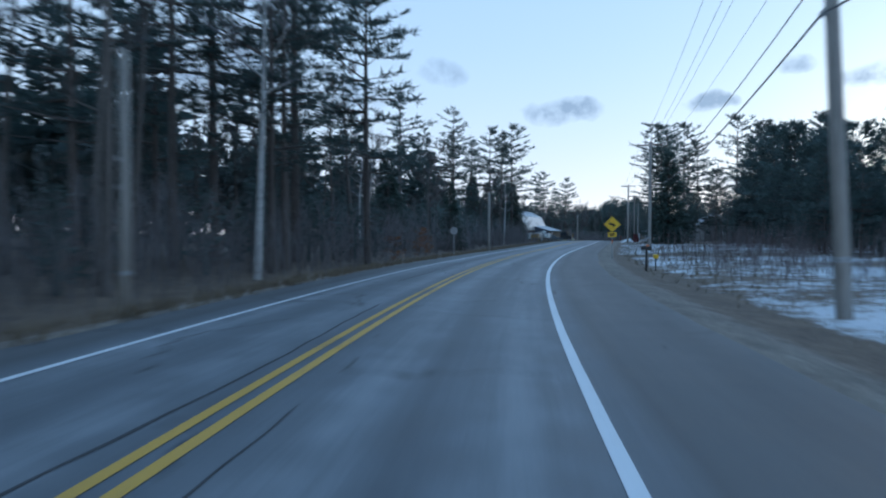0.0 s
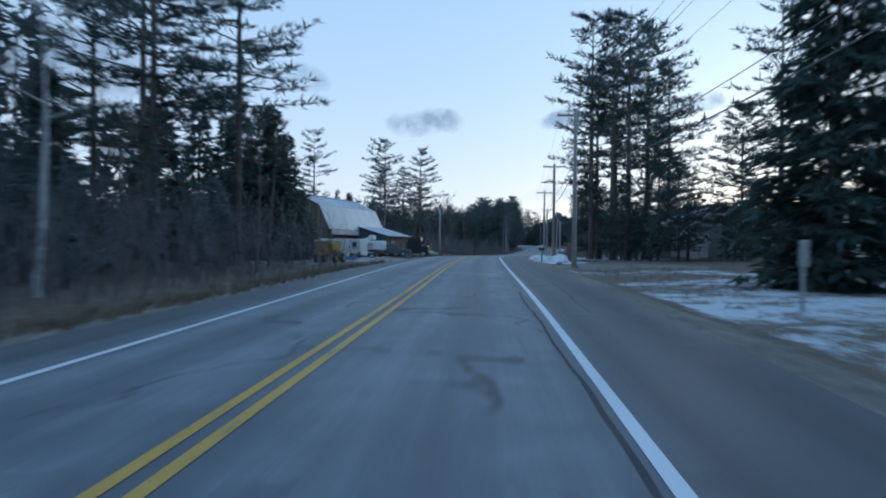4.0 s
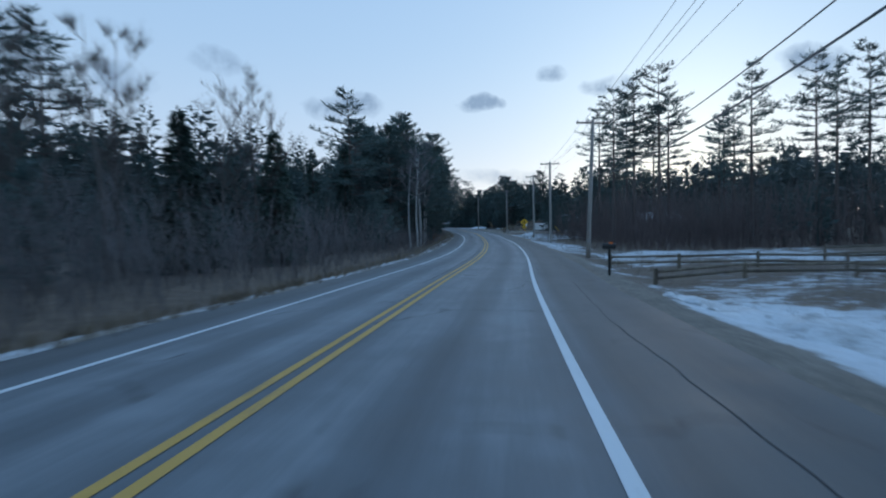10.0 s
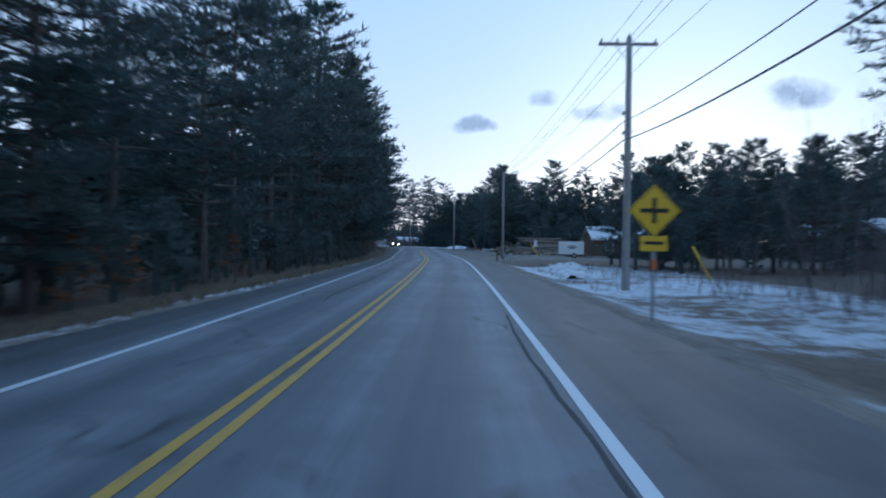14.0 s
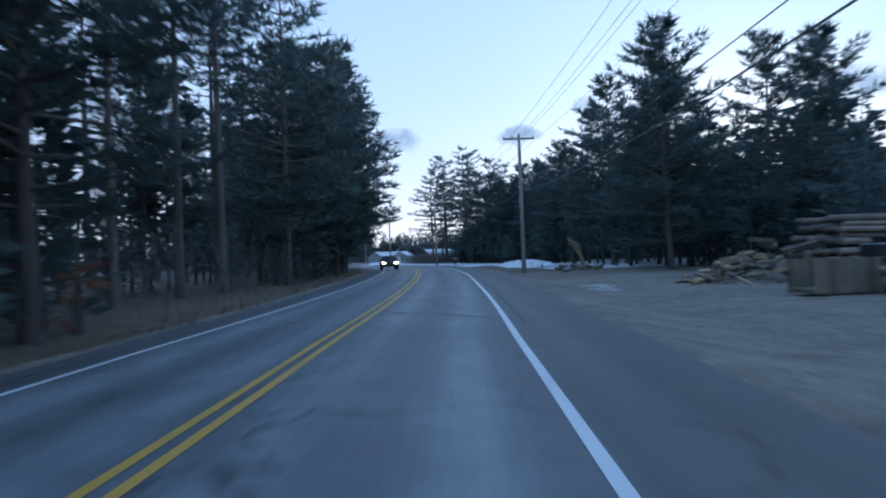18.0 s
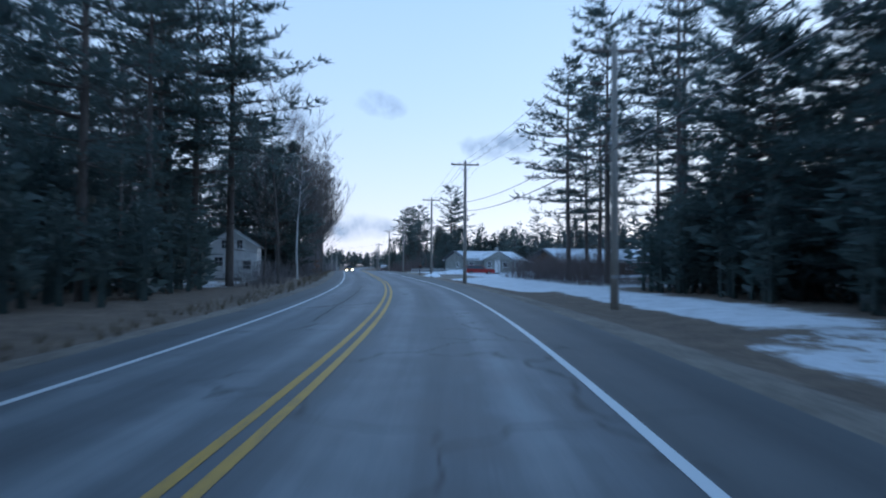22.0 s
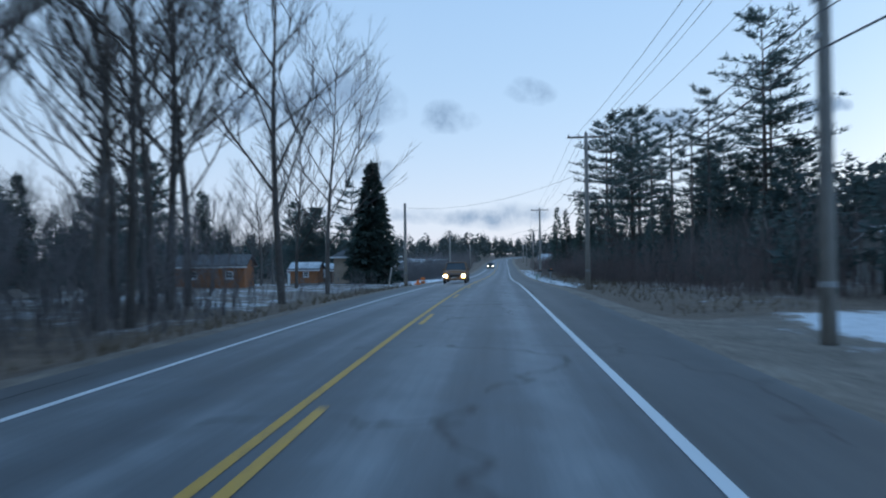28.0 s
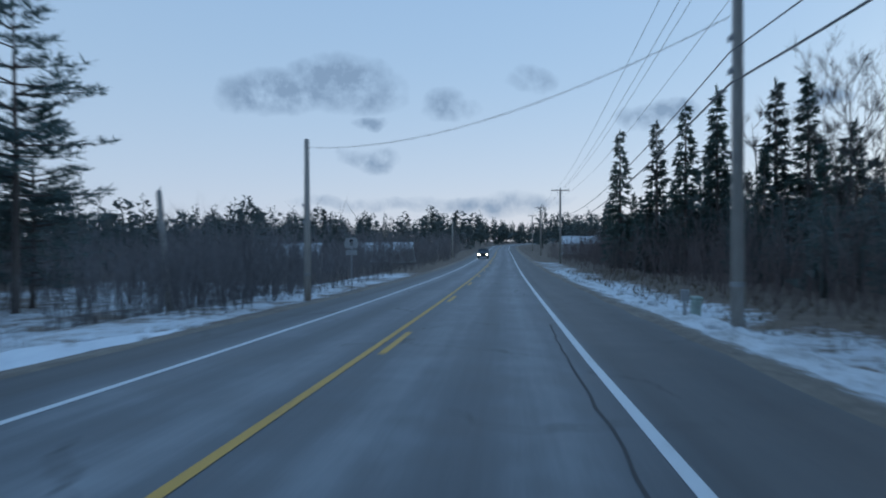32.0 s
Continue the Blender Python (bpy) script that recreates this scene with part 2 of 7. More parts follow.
SIGN_BLACK = material("sign_black", [(0.01, 0.01, 0.01), (0.03, 0.03, 0.03)], 0.5, 3.0, 30.0, 0.0)
PEDESTAL = material("pedestal_paint", [(0.3, 0.37, 0.33), (0.42, 0.5, 0.46)], 0.55, 3.0, 30.0, 0.15)
GALVANISED = material("galvanised_steel", [(0.3, 0.31, 0.32), (0.46, 0.47, 0.48)], 0.5, 6.0, 40.0, 0.1, metal=0.7)
ORANGE = material("orange_marker", [(0.7, 0.16, 0.03), (0.85, 0.24, 0.05)], 0.5, 6.0, 40.0, 0.0)
RUBBER = material("tyre_rubber", [(0.012, 0.012, 0.012), (0.03, 0.03, 0.03)], 0.85, 6.0, 40.0, 0.2)
CHROME = material("chrome_trim", [(0.5, 0.5, 0.52), (0.6, 0.6, 0.62)], 0.2, 6.0, 40.0, 0.0, metal=1.0)
WINDOW = glass("window_glass")
WHITE_TRIM = material("white_trim", [(0.62, 0.62, 0.62), (0.78, 0.78, 0.78)], 0.6, 3.0, 30.0, 0.1)


def node_material(name):
    m = bpy.data.materials.new(name)
    m.use_nodes = True
    return m, m.node_tree.nodes, m.node_tree.links, m.node_tree.nodes["Principled BSDF"]


def noise_of(n, l, src, scale, detail=5.0, rough=0.55):
    t = n.new("ShaderNodeTexNoise")
    t.inputs["Scale"].default_value, t.inputs["Detail"].default_value, t.inputs["Roughness"].default_value = scale, detail, rough
    l.new(src, t.inputs[0])
    return t.outputs[0]


def ramp_of(n, l, src, stops):
    r = n.new("ShaderNodeValToRGB")
    el = r.color_ramp.elements
    el[0].position, el[0].color = stops[0][0], (*stops[0][1], 1)
    el[1].position, el[1].color = stops[-1][0], (*stops[-1][1], 1)
    for p, c in stops[1:-1]:
        el.new(p).color = (*c, 1)
    l.new(src, r.inputs[0])
    return r.outputs[0]


def mixed(n, l, fac, a, b):
    x = n.new("ShaderNodeMix")
    x.data_type = "RGBA"
    l.new(fac, x.inputs[0])
    l.new(a, x.inputs[6])
    l.new(b, x.inputs[7])
    return x.outputs[2]


def calc(n, l, op, a, b=0.0, c=None):
    x = n.new("ShaderNodeMath")
    x.operation = op
    for i, v in enumerate((a, b) if c is None else (a, b, c)):
        if isinstance(v, (int, float)):
            x.inputs[i].default_value = v
        else:
            l.new(v, x.inputs[i])
    return x.outputs[0]


def ground_material():
    """Leaf litter and dead grass, gravel by the road, old snow where the plan says, broken up by noise."""
    m, n, l, b = node_material("winter_ground")
    pos = n.new("ShaderNodeNewGeometry").outputs["Position"]
    fine, mid, broad = noise_of(n, l, pos, 6.0, 6.0, 0.7), noise_of(n, l, pos, 0.9, 6.0, 0.65), noise_of(n, l, pos, 0.12, 4.0)
    litter = ramp_of(n, l, calc(n, l, "MULTIPLY_ADD", fine, 0.6, calc(n, l, "MULTIPLY", mid, 0.4)),
                     [(0.3, (0.055, 0.042, 0.034)), (0.5, (0.14, 0.105, 0.078)), (0.7, (0.27, 0.205, 0.15))])
    gravel = ramp_of(n, l, calc(n, l, "MULTIPLY_ADD", fine, 0.5, calc(n, l, "MULTIPLY_ADD", mid, 0.3, calc(n, l, "MULTIPLY", broad, 0.2))), [(0.34, (0.075, 0.064, 0.055)), (0.46, (0.165, 0.142, 0.118)), (0.56, (0.25, 0.218, 0.18)), (0.68, (0.36, 0.33, 0.29))])
    snow = ramp_of(n, l, calc(n, l, "MULTIPLY_ADD", fine, 0.5, calc(n, l, "MULTIPLY", mid, 0.5)),
                   [(0.32, (0.36, 0.36, 0.37)), (0.44, (0.6, 0.62, 0.65)), (0.6, (0.78, 0.8, 0.84))])
    at_s, at_g = n.new("ShaderNodeAttribute"), n.new("ShaderNodeAttribute")
    at_s.attribute_name, at_g.attribute_name = "snow", "gravel"
    patch = calc(n, l, "MULTIPLY_ADD", broad, 0.7, calc(n, l, "MULTIPLY_ADD", mid, 0.9, calc(n, l, "MULTIPLY", fine, 0.75)))
    edge = calc(n, l, "SUBTRACT", calc(n, l, "MULTIPLY", at_s.outputs["Fac"], 1.25), calc(n, l, "SUBTRACT", patch, 0.52))
    fac = n.new("ShaderNodeMapRange")
    fac.inputs[1].default_value, fac.inputs[2].default_value = -0.04, 0.1
    l.new(edge, fac.inputs[0])
    gfac = n.new("ShaderNodeMapRange")
    gfac.inputs[1].default_value, gfac.inputs[2].default_value = 0.3, 0.7
    l.new(calc(n, l, "MULTIPLY_ADD", mid, 0.6, calc(n, l, "SUBTRACT", at_g.outputs["Fac"], 0.3)), gfac.inputs[0])
    l.new(mixed(n, l, fac.outputs[0], mixed(n, l, gfac.outputs[0], litter, gravel), snow), b.inputs["Base Color"])
    b.inputs["Roughness"].default_value = 0.9
    bp = n.new("ShaderNodeBump")
    bp.inputs["Strength"].default_value, bp.inputs["Distance"].default_value = 1.0, 0.12
    l.new(calc(n, l, "MULTIPLY_ADD", fine, 0.5, mid), bp.inputs["Height"])
    l.new(bp.outputs[0], b.inputs["Normal"])
    return m


def road_material():
    """Salt-bleached grey asphalt: wheel tracks, cracks and fine aggregate. The attribute 'across' is metres from the centre line."""
    m, n, l, b = node_material("worn_asphalt")
    pos = n.new("ShaderNodeNewGeometry").outputs["Position"]
    fine, mid, broad = noise_of(n, l, pos, 30.0, 3.0, 0.7), noise_of(n, l, pos, 1.6, 6.0, 0.6), noise_of(n, l, pos, 0.25, 4.0)
    a = n.new("ShaderNodeAttribute")
    a.attribute_name = "across"
    lane = calc(n, l, "ABSOLUTE", a.outputs["Fac"])
    track = calc(n, l, "COSINE", calc(n, l, "MULTIPLY", calc(n, l, "SUBTRACT", lane, 0.85), 3.7))
    # streaks worn along the lanes: salt in the wheel paths, tyre-polished and dirty bands
    far_along = n.new("ShaderNodeAttribute")
    far_along.attribute_name = "along"
    lengthwise = n.new("ShaderNodeCombineXYZ")
    l.new(calc(n, l, "MULTIPLY", a.outputs["Fac"], 1.7), lengthwise.inputs[0])
    l.new(calc(n, l, "MULTIPLY", far_along.outputs["Fac"], 0.055), lengthwise.inputs[1])
    streak = noise_of(n, l, lengthwise.outputs[0], 1.0, 6.0, 0.62)
    track = calc(n, l, "MULTIPLY_ADD", calc(n, l, "SUBTRACT", streak, 0.5), 5.5, track)
    # dark seal strip on the shoulders
    shoulder = n.new("ShaderNodeMapRange")
    shoulder.inputs[1].default_value, shoulder.inputs[2].default_value = 3.45, 3.75
    l.new(lane, shoulder.inputs[0])
    v = calc(n, l, "MULTIPLY_ADD", mid, 0.5, calc(n, l, "MULTIPLY_ADD", broad, 0.35, calc(n, l, "MULTIPLY_ADD", fine, 0.25, calc(n, l, "MULTIPLY", track, 0.1))))
    lanes = ramp_of(n, l, v, [(0.26, (0.06, 0.067, 0.075)), (0.55, (0.122, 0.134, 0.148)), (0.84, (0.25, 0.268, 0.29))])
    edge = ramp_of(n, l, v, [(0.3, (0.04, 0.043, 0.046)), (0.8, (0.1, 0.104, 0.108))])
    col = mixed(n, l, shoulder.outputs[0], lanes, edge)
    vor = n.new("ShaderNodeTexVoronoi")
    vor.feature = "DISTANCE_TO_EDGE"
    vor.inputs["Scale"].default_value = 0.22
    wob = n.new("ShaderNodeVectorMath")
    wob.operation = "MULTIPLY_ADD"
    nz = n.new("ShaderNodeTexNoise")
    nz.inputs["Scale"].default_value = 0.9
    l.new(pos, nz.inputs[0])
    l.new(nz.outputs[1], wob.inputs[0])
    wob.inputs[1].default_value = (1.6, 1.6, 0)
    l.new(pos, wob.inputs[2])
    l.new(wob.outputs[0], vor.inputs[0])
    crack = n.new("ShaderNodeMapRange")
    crack.inputs[1].default_value, crack.inputs[2].default_value, crack.inputs[3].default_value, crack.inputs[4].default_value = 0.003, 0.012, 0.75, 0.0
    l.new(vor.outputs[0], crack.inputs[0])
    dark = n.new("ShaderNodeRGB")
    dark.outputs[0].default_value = (0.025, 0.025, 0.027, 1)
    l.new(mixed(n, l, calc(n, l, "MULTIPLY", crack.outputs[0], calc(n, l, "GREATER_THAN", broad, 0.5)), col, dark.outputs[0]), b.inputs["Base Color"])
    l.new(calc(n, l, "MULTIPLY_ADD", mid, 0.3, 0.46), b.inputs["Roughness"])
    bp = n.new("ShaderNodeBump")
    bp.inputs["Strength"].default_value, bp.inputs["Distance"].default_value = 0.35, 0.006
    l.new(fine, bp.inputs["Height"])
    l.new(bp.outputs[0], b.inputs["Normal"])
    return m


def paint_material(name, colour, wear):
    """Road paint, scuffed through to the asphalt."""
    m, n, l, b = node_material(name)
    pos = n.new("ShaderNodeNewGeometry").outputs["Position"]
    v = calc(n, l, "MULTIPLY_ADD", noise_of(n, l, pos, 9.0, 6.0, 0.7), 0.6, calc(n, l, "MULTIPLY", noise_of(n, l, pos, 0.5, 3.0), 0.4))
    l.new(ramp_of(n, l, v, [(wear - 0.06, (0.1, 0.105, 0.11)), (wear + 0.05, colour), (0.85, tuple(min(1, c * 1.2) for c in colour))]), b.inputs["Base Color"])
    b.inputs["Roughness"].default_value = 0.6
    return m


GROUND, ROAD = ground_material(), road_material()
WHITE_PAINT = paint_material("white_road_paint", (0.62, 0.64, 0.66), 0.36)
YELLOW_PAINT = paint_material("yellow_road_paint", (0.5, 0.3, 0.05), 0.4)


# ---------------------------------------------------------------- mesh helpers
class Shape:
    """Vertices and faces gathered into one mesh."""

    def __init__(self):
        self.v, self.f = [], []

    def add(self, verts, faces):
        k = len(self.v)
        self.v.extend(tuple(p) for p in verts)
        self.f.extend(tuple(i + k for i in face) for face in faces)
        return self

    def box(self, c, size, m=None, bevel=0.0):
        """A box with its long edges chamfered."""
        x, y, z = (s / 2 for s in size)
        if bevel:
            e = min(bevel, x * 0.9, y * 0.9, z * 0.9)
            pts = []
            for sx in (-1, 1):
                for sy in (-1, 1):
                    for sz in (-1, 1):
                        pts += [(sx * (x - e), sy * (y - e), sz * z), (sx * (x - e), sy * y, sz * (z - e)), (sx * x, sy * (y - e), sz * (z - e))]
            k = lambda sx, sy, sz, a: 3 * (((sx > 0) * 2 + (sy > 0)) * 2 + (sz > 0)) + a
            faces = []
            for s in (-1, 1):
                faces += [[k(-1, -1, s, 0), k(1, -1, s, 0), k(1, 1, s, 0), k(-1, 1, s, 0)][::s],
                          [k(-1, s, -1, 1), k(1, s, -1, 1), k(1, s, 1, 1), k(-1, s, 1, 1)][::-s],
                          [k(s, -1, -1, 2), k(s, 1, -1, 2), k(s, 1, 1, 2), k(s, -1, 1, 2)][::s]]
            for a in (-1, 1):
                for d in (-1, 1):
                    faces += [[k(-1, a, d, 0), k(1, a, d, 0), k(1, a, d, 1), k(-1, a, d, 1)],
                              [k(a, -1, d, 0), k(a, 1, d, 0), k(a, 1, d, 2), k(a, -1, d, 2)],
                              [k(a, d, -1, 1), k(a, d, 1, 1), k(a, d, 1, 2), k(a, d, -1, 2)]]
                    faces += [[k(a, d, q, 0), k(a, d, q, 1), k(a, d, q, 2)] for q in (-1, 1)]
        else:
            pts = [(sx * x, sy * y, sz * z) for sx in (-1, 1) for sy in (-1, 1) for sz in (-1, 1)]
            faces = [(0, 1, 3, 2), (4, 6, 7, 5), (0, 4, 5, 1), (2, 3, 7, 6), (0, 2, 6, 4), (1, 5, 7, 3)]
        pts = [Vector(p) for p in pts]
        if m:
            pts = [m @ p for p in pts]
        return self.add([p + Vector(c) for p in pts], faces)

    def tube(self, pts, radii, n=6, caps=True):
        """A tapered tube along points."""
        pts = [Vector(p) for p in pts]
        rings = []
        for i, p in enumerate(pts):
            d = (pts[min(i + 1, len(pts) - 1)] - pts[max(i - 1, 0)]).normalized()
            u = d.orthogonal().normalized() if abs(d.z) < 0.95 else Vector((1, 0, 0))
            u = (u - d * u.dot(d)).normalized()
            w = d.cross(u)
            r = radii[i] if isinstance(radii, (list, tuple)) else radii
            rings.append([p + (u * math.cos(a) + w * math.sin(a)) * r for a in (2 * math.pi * j / n for j in range(n))])
        k = []
        for i in range(len(pts) - 1):
            k += [(i * n + j, i * n + (j + 1) % n, (i + 1) * n + (j + 1) % n, (i + 1) * n + j) for j in range(n)]
        if caps:
            k += [tuple(range(n))[::-1], tuple(range((len(pts) - 1) * n, len(pts) * n))]
        return self.add([p for r in rings for p in r], k)

    def prism(self, outline, depth, m=None):
        """A flat outline (x, z) pushed along y by depth, centred on y = 0."""
        n = len(outline)
        pts = [Vector((x, -depth / 2, z)) for x, z in outline] + [Vector((x, depth / 2, z)) for x, z in outline]
        if m:
            pts = [m @ p for p in pts]
        return self.add(pts, [tuple(range(n)), tuple(range(2 * n - 1, n - 1, -1))] + [(i, i + n, (i + 1) % n + n, (i + 1) % n) for i in range(n)])

    def mesh(self, name, mat, smooth=False):
        me = bpy.data.meshes.new(name)
        me.from_pydata(self.v, [], self.f)
        me.materials.append(mat)
        if smooth:
            me.polygons.foreach_set("use_smooth", [True] * len(me.polygons))
        me.validate()
        return me


def thing(name, label, category, group="", kind=""):
    """An empty top-level thing, to hold its parts."""
    return tagged(new(name), label, category, group, kind)


def part(name, shape, mat, parent, label="", smooth=False, at=None):
    ob = new(name, shape.mesh(name, mat, smooth) if isinstance(shape, Shape) else shape)
    ob.parent = parent
    if at is not None:
        ob.matrix_basis = at
    if label:
        ob["label"] = label
    return ob


def solo(name, shape, mat, label, category, group="", kind="", smooth=False):
    return tagged(new(name, shape.mesh(name, mat, smooth)), label, category, group, kind)


# ---------------------------------------------------------------- the plan
# the line that the lane follows: x, y and the road's height, about every 25 m
SPINE = [
    (-1.7, -50.0, 0.15), (-1.5, -25.0, 0.15), (-0.0, 0.0, 0.13), (3.1, 24.8, 0.12),
    (8.1, 49.3, 0.08), (14.3, 73.5, 0.08), (21.2, 97.5, 0.22), (28.0, 121.6, 0.29),
    (35.2, 145.5, 0.16), (43.3, 169.2, -0.15), (52.6, 192.4, -0.57), (62.7, 215.2, -0.98),
    (73.3, 237.9, -1.16), (83.3, 260.8, -1.08), (92.6, 284.0, -0.96), (101.6, 307.3, -0.80),
    (110.2, 330.8, -0.62), (117.8, 354.6, -0.44), (124.9, 378.6, -0.17), (131.0, 402.8, 0.18),
    (135.4, 427.4, 0.36), (138.1, 452.3, 0.47), (138.8, 477.3, 0.56), (138.0, 502.2, 0.61),
    (136.6, 527.2, 0.75), (135.0, 552.1, 0.82), (133.5, 577.1, 0.57), (132.2, 602.1, 0.08),
    (131.0, 627.0, -0.62), (129.4, 662.0, -1.45), (127.6, 702.0, -2.00), (125.1, 756.9, -2.10),
    (120.6, 856.8, -1.60), (120.5, 936.0, -0.90), (138.0, 1010.0, -0.2), (180.0, 1080.0, 0.6), (250.0, 1150.0, 1.4), (330.0, 1220.0, 2.0),
]

def spline(p0, p1, p2, p3, u):
    return tuple(0.5 * (2 * b + (c - a) * u + (2 * a - 5 * b + 4 * c - d) * u * u + (3 * b - a - 3 * c + d) * u ** 3) for a, b, c, d in zip(p0, p1, p2, p3))


LINE = []
for i in range(1, len(SPINE) - 2):
    gap = math.dist(SPINE[i][:2], SPINE[i + 1][:2])
    k = max(4, int(gap / 2.5))
    LINE += [spline(SPINE[i - 1], SPINE[i], SPINE[i + 1], SPINE[i + 2], j / k) for j in range(k)]
LINE = np.array(LINE + [SPINE[-2]])
RUN = np.r_[0, np.cumsum(np.hypot(*np.diff(LINE[:, :2], axis=0).T))]
RUN -= RUN[np.argmin(np.hypot(LINE[:, 0], LINE[:, 1]))]
TURN = np.unwrap(np.arctan2(-np.gradient(LINE[:, 0]), np.gradient(LINE[:, 1])))
S_MIN, S_MAX = float(RUN[0]), float(RUN[-1])
# where the yellow line runs, metres left of the lane's line
YELLOW = ((-60, 10, 73, 136, 157, 197, 259, 300, 350, 365, 386, 407, 428, 450, 471, 492, 530, 590, 630, 649, 666, 760), (-2.4, -2.4, -2.1, -2.3, -2.55, -2.6, -1.9, -1.95, -2.35, -2.5, -2.55, -2.2, -1.95, -1.75, -1.75, -1.78, -1.93, -2.01, -2.02, -2.15, -2.1, -1.9))
# how far the white edge lines run from it, to the right and to the left
WHITE_R = ((-60, 10, 73, 157, 197, 259, 300, 365, 386, 407, 450, 492, 530, 610, 649, 666, 760), (3.2, 3.2, 3.25, 3.5, 3.28, 3.15, 3.22, 3.5, 3.5, 3.35, 3.55, 3.66, 3.5, 3.6, 3.55, 3.4, 3.4))
WHITE_L = ((-60, 10, 73, 157, 197, 259, 300, 365, 386, 407, 450, 512, 590, 630, 666, 760), (-3.0, -3.0, -2.7, -3.4, -3.15, -2.65, -2.7, -3.5, -3.4, -3.12, -3.0, -3.25, -3.15, -2.9, -2.7, -2.8))
EDGE_R, EDGE_L = 5.75, -4.6


def heading(s):
    return float(np.interp(s, RUN, TURN))


def road_z(s):
    return float(np.interp(s, RUN, LINE[:, 2]))


def yellow(s):
    return float(np.interp(s, *YELLOW))


def smooth(a, b, v):
    u = min(1.0, max(0.0, (v - a) / (b - a)))
    return u * u * (3 - 2 * u)


def bumps(s, lat, scale, height):
    return height * noise.noise(Vector((s / scale, lat / scale, 3.7)))


def land(s, lat):
    """The height of the ground over the road's: shoulder, shallow ditch, then gently rising uneven ground."""
    y = yellow(s)
    out = lat - (y + EDGE_R) if lat > 0 else (y + EDGE_L) - lat
    if out < 0:
        return -0.12
    z = -0.05 - 0.28 * smooth(0.0, 2.2, out) + 0.18 * smooth(3.0, 7.0, out)
    z += bumps(s, lat, 3.0, 0.10) * smooth(0.5, 3, out) + bumps(s, lat, 14.0, 0.35) * smooth(4, 20, out)
    if lat < 0 and s > 640:
        z -= 1.3 * smooth(3, 13, out) * smooth(648, 668, s)
    z += 0.012 * max(0.0, out - 12) + (0.02 * max(0, out - 30) if lat > 0 else 0)
    far = smooth(140, 255, abs(lat))
    return z * (1 - far) - 7.0 * far


def spot(s, lat, up=0.0, on_land=True):
    """A place by metres along the road and metres to the right of the lane's line."""
    h = heading(s)
    x, y = np.interp(s, RUN, LINE[:, 0]), np.interp(s, RUN, LINE[:, 1])
    return Vector((x + lat * math.cos(h), y + lat * math.sin(h), road_z(s) + (land(s, lat) if on_land else 0) + up))


def stand(s, lat, turn=0.0, up=0.0, size=1.0, on_land=True):
    """A pose on the ground there, turned by degrees from the road's heading (x to the right, y along it)."""
    return Matrix.LocRotScale(spot(s, lat, up, on_land), Euler((0, 0, heading(s) + radians(turn))), (size, size, size))

# ---------------------------------------------------------------- ground and road
def snow_cover(s, lat):
    """How much of the ground old snow covers, by the plan."""
    if lat > 0:
        zones = ((-60, 60, 6, 40, 0.55), (60, 116, 5, 45, 0.55), (116, 126, 4.2, 30, 0.5), (138, 154, 4.2, 9, 0.8), (160, 178, 7.5, 24, 0.75), (178, 204, 8, 24, 0.55), (150, 240, 4.2, 32, 0.5), (150, 226, 4.2, 9, 0.74), (236, 258, 4, 6.5, 0.5), (240, 262, 6, 26, 0.55),
                 (256, 300, 3.6, 9, 0.6), (300, 345, 4.2, 16, 0.6), (345, 362, 8, 20, 0.25), (362, 420, 5, 40, 0.12), (398, 412, 5.5, 9, 0.45),
                 (425, 462, 9.5, 30, 0.85), (458, 475, 6.5, 18, 0.75), (475, 500, 8.5, 13.5, 0.8), (498, 534, 6.6, 14, 0.8), (500, 534, 8.5, 26, 0.6), (530, 552, 11.5, 45, 0.9), (534, 548, 6.5, 12, 0.34), (552, 600, 8.5, 45, 0.92), (586, 634, 6.4, 30, 0.4),
                 (628, 760, 4.0, 9, 0.58))
    else:
        zones = ((120, 165, -40, -7, 0.46), (165, 205, -25, -8, 0.28), (200, 340, -8.6, -5.8, 0.57), (500, 520, -22, -12, 0.6), (590, 640, -30, -9, 0.5),
                 (636, 720, -40, -7.2, 0.58), (-60, 120, -7.6, -6.2, 0.5))
    best = 0.16 if abs(lat) > 14 else 0.08
    for a, b, c, d, v in zones:
        w = smooth(a - 4, a + 4, s) * (1 - smooth(b - 4, b + 4, s)) * smooth(c - 1.2, c + 0.8, lat) * (1 - smooth(d - 2, d + 2, lat))
        best = max(best, v * w)
    return best


def gravel_cover(s, lat):
    y = yellow(s)
    out = lat - (y + EDGE_R) if lat > 0 else (y + EDGE_L) - lat
    g = 1 - smooth(0.4, 1.8, out)
    if lat > 0 and 360 < s < 425:
        g = max(g, 0.75 * (1 - smooth(12, 30, lat)))
    if lat < 0 and 130 < s < 205:
        g = max(g, 0.8 * (1 - smooth(16, 24, -lat)))
    if lat < 0 and 646 < s < 668:
        g = max(g, 0.8 * smooth(646, 652, s) * (1 - smooth(662, 668, s)) * (1 - smooth(18, 26, -lat)))
    if lat > 0 and 150 < s < 166:
        g = max(g, smooth(151, 154, s - 0.35 * lat) * (1 - smooth(158, 161, s - 0.35 * lat)))
    if lat > 0 and 526 < s < 556:
        g = max(g, 0.9 * smooth(533, 536, s) * (1 - smooth(550, 555, s)) * (1 - smooth(10, 13, lat)))
    if lat > 0 and 124 < s < 141:
        g = max(g, smooth(126, 129, s) * (1 - smooth(137, 139, s)) * (1 - smooth(14, 18, lat)))
    if lat > 0 and 560 < s < 600:
        g = max(g, 0.7 * (1 - smooth(7, 11, lat)))
    return g


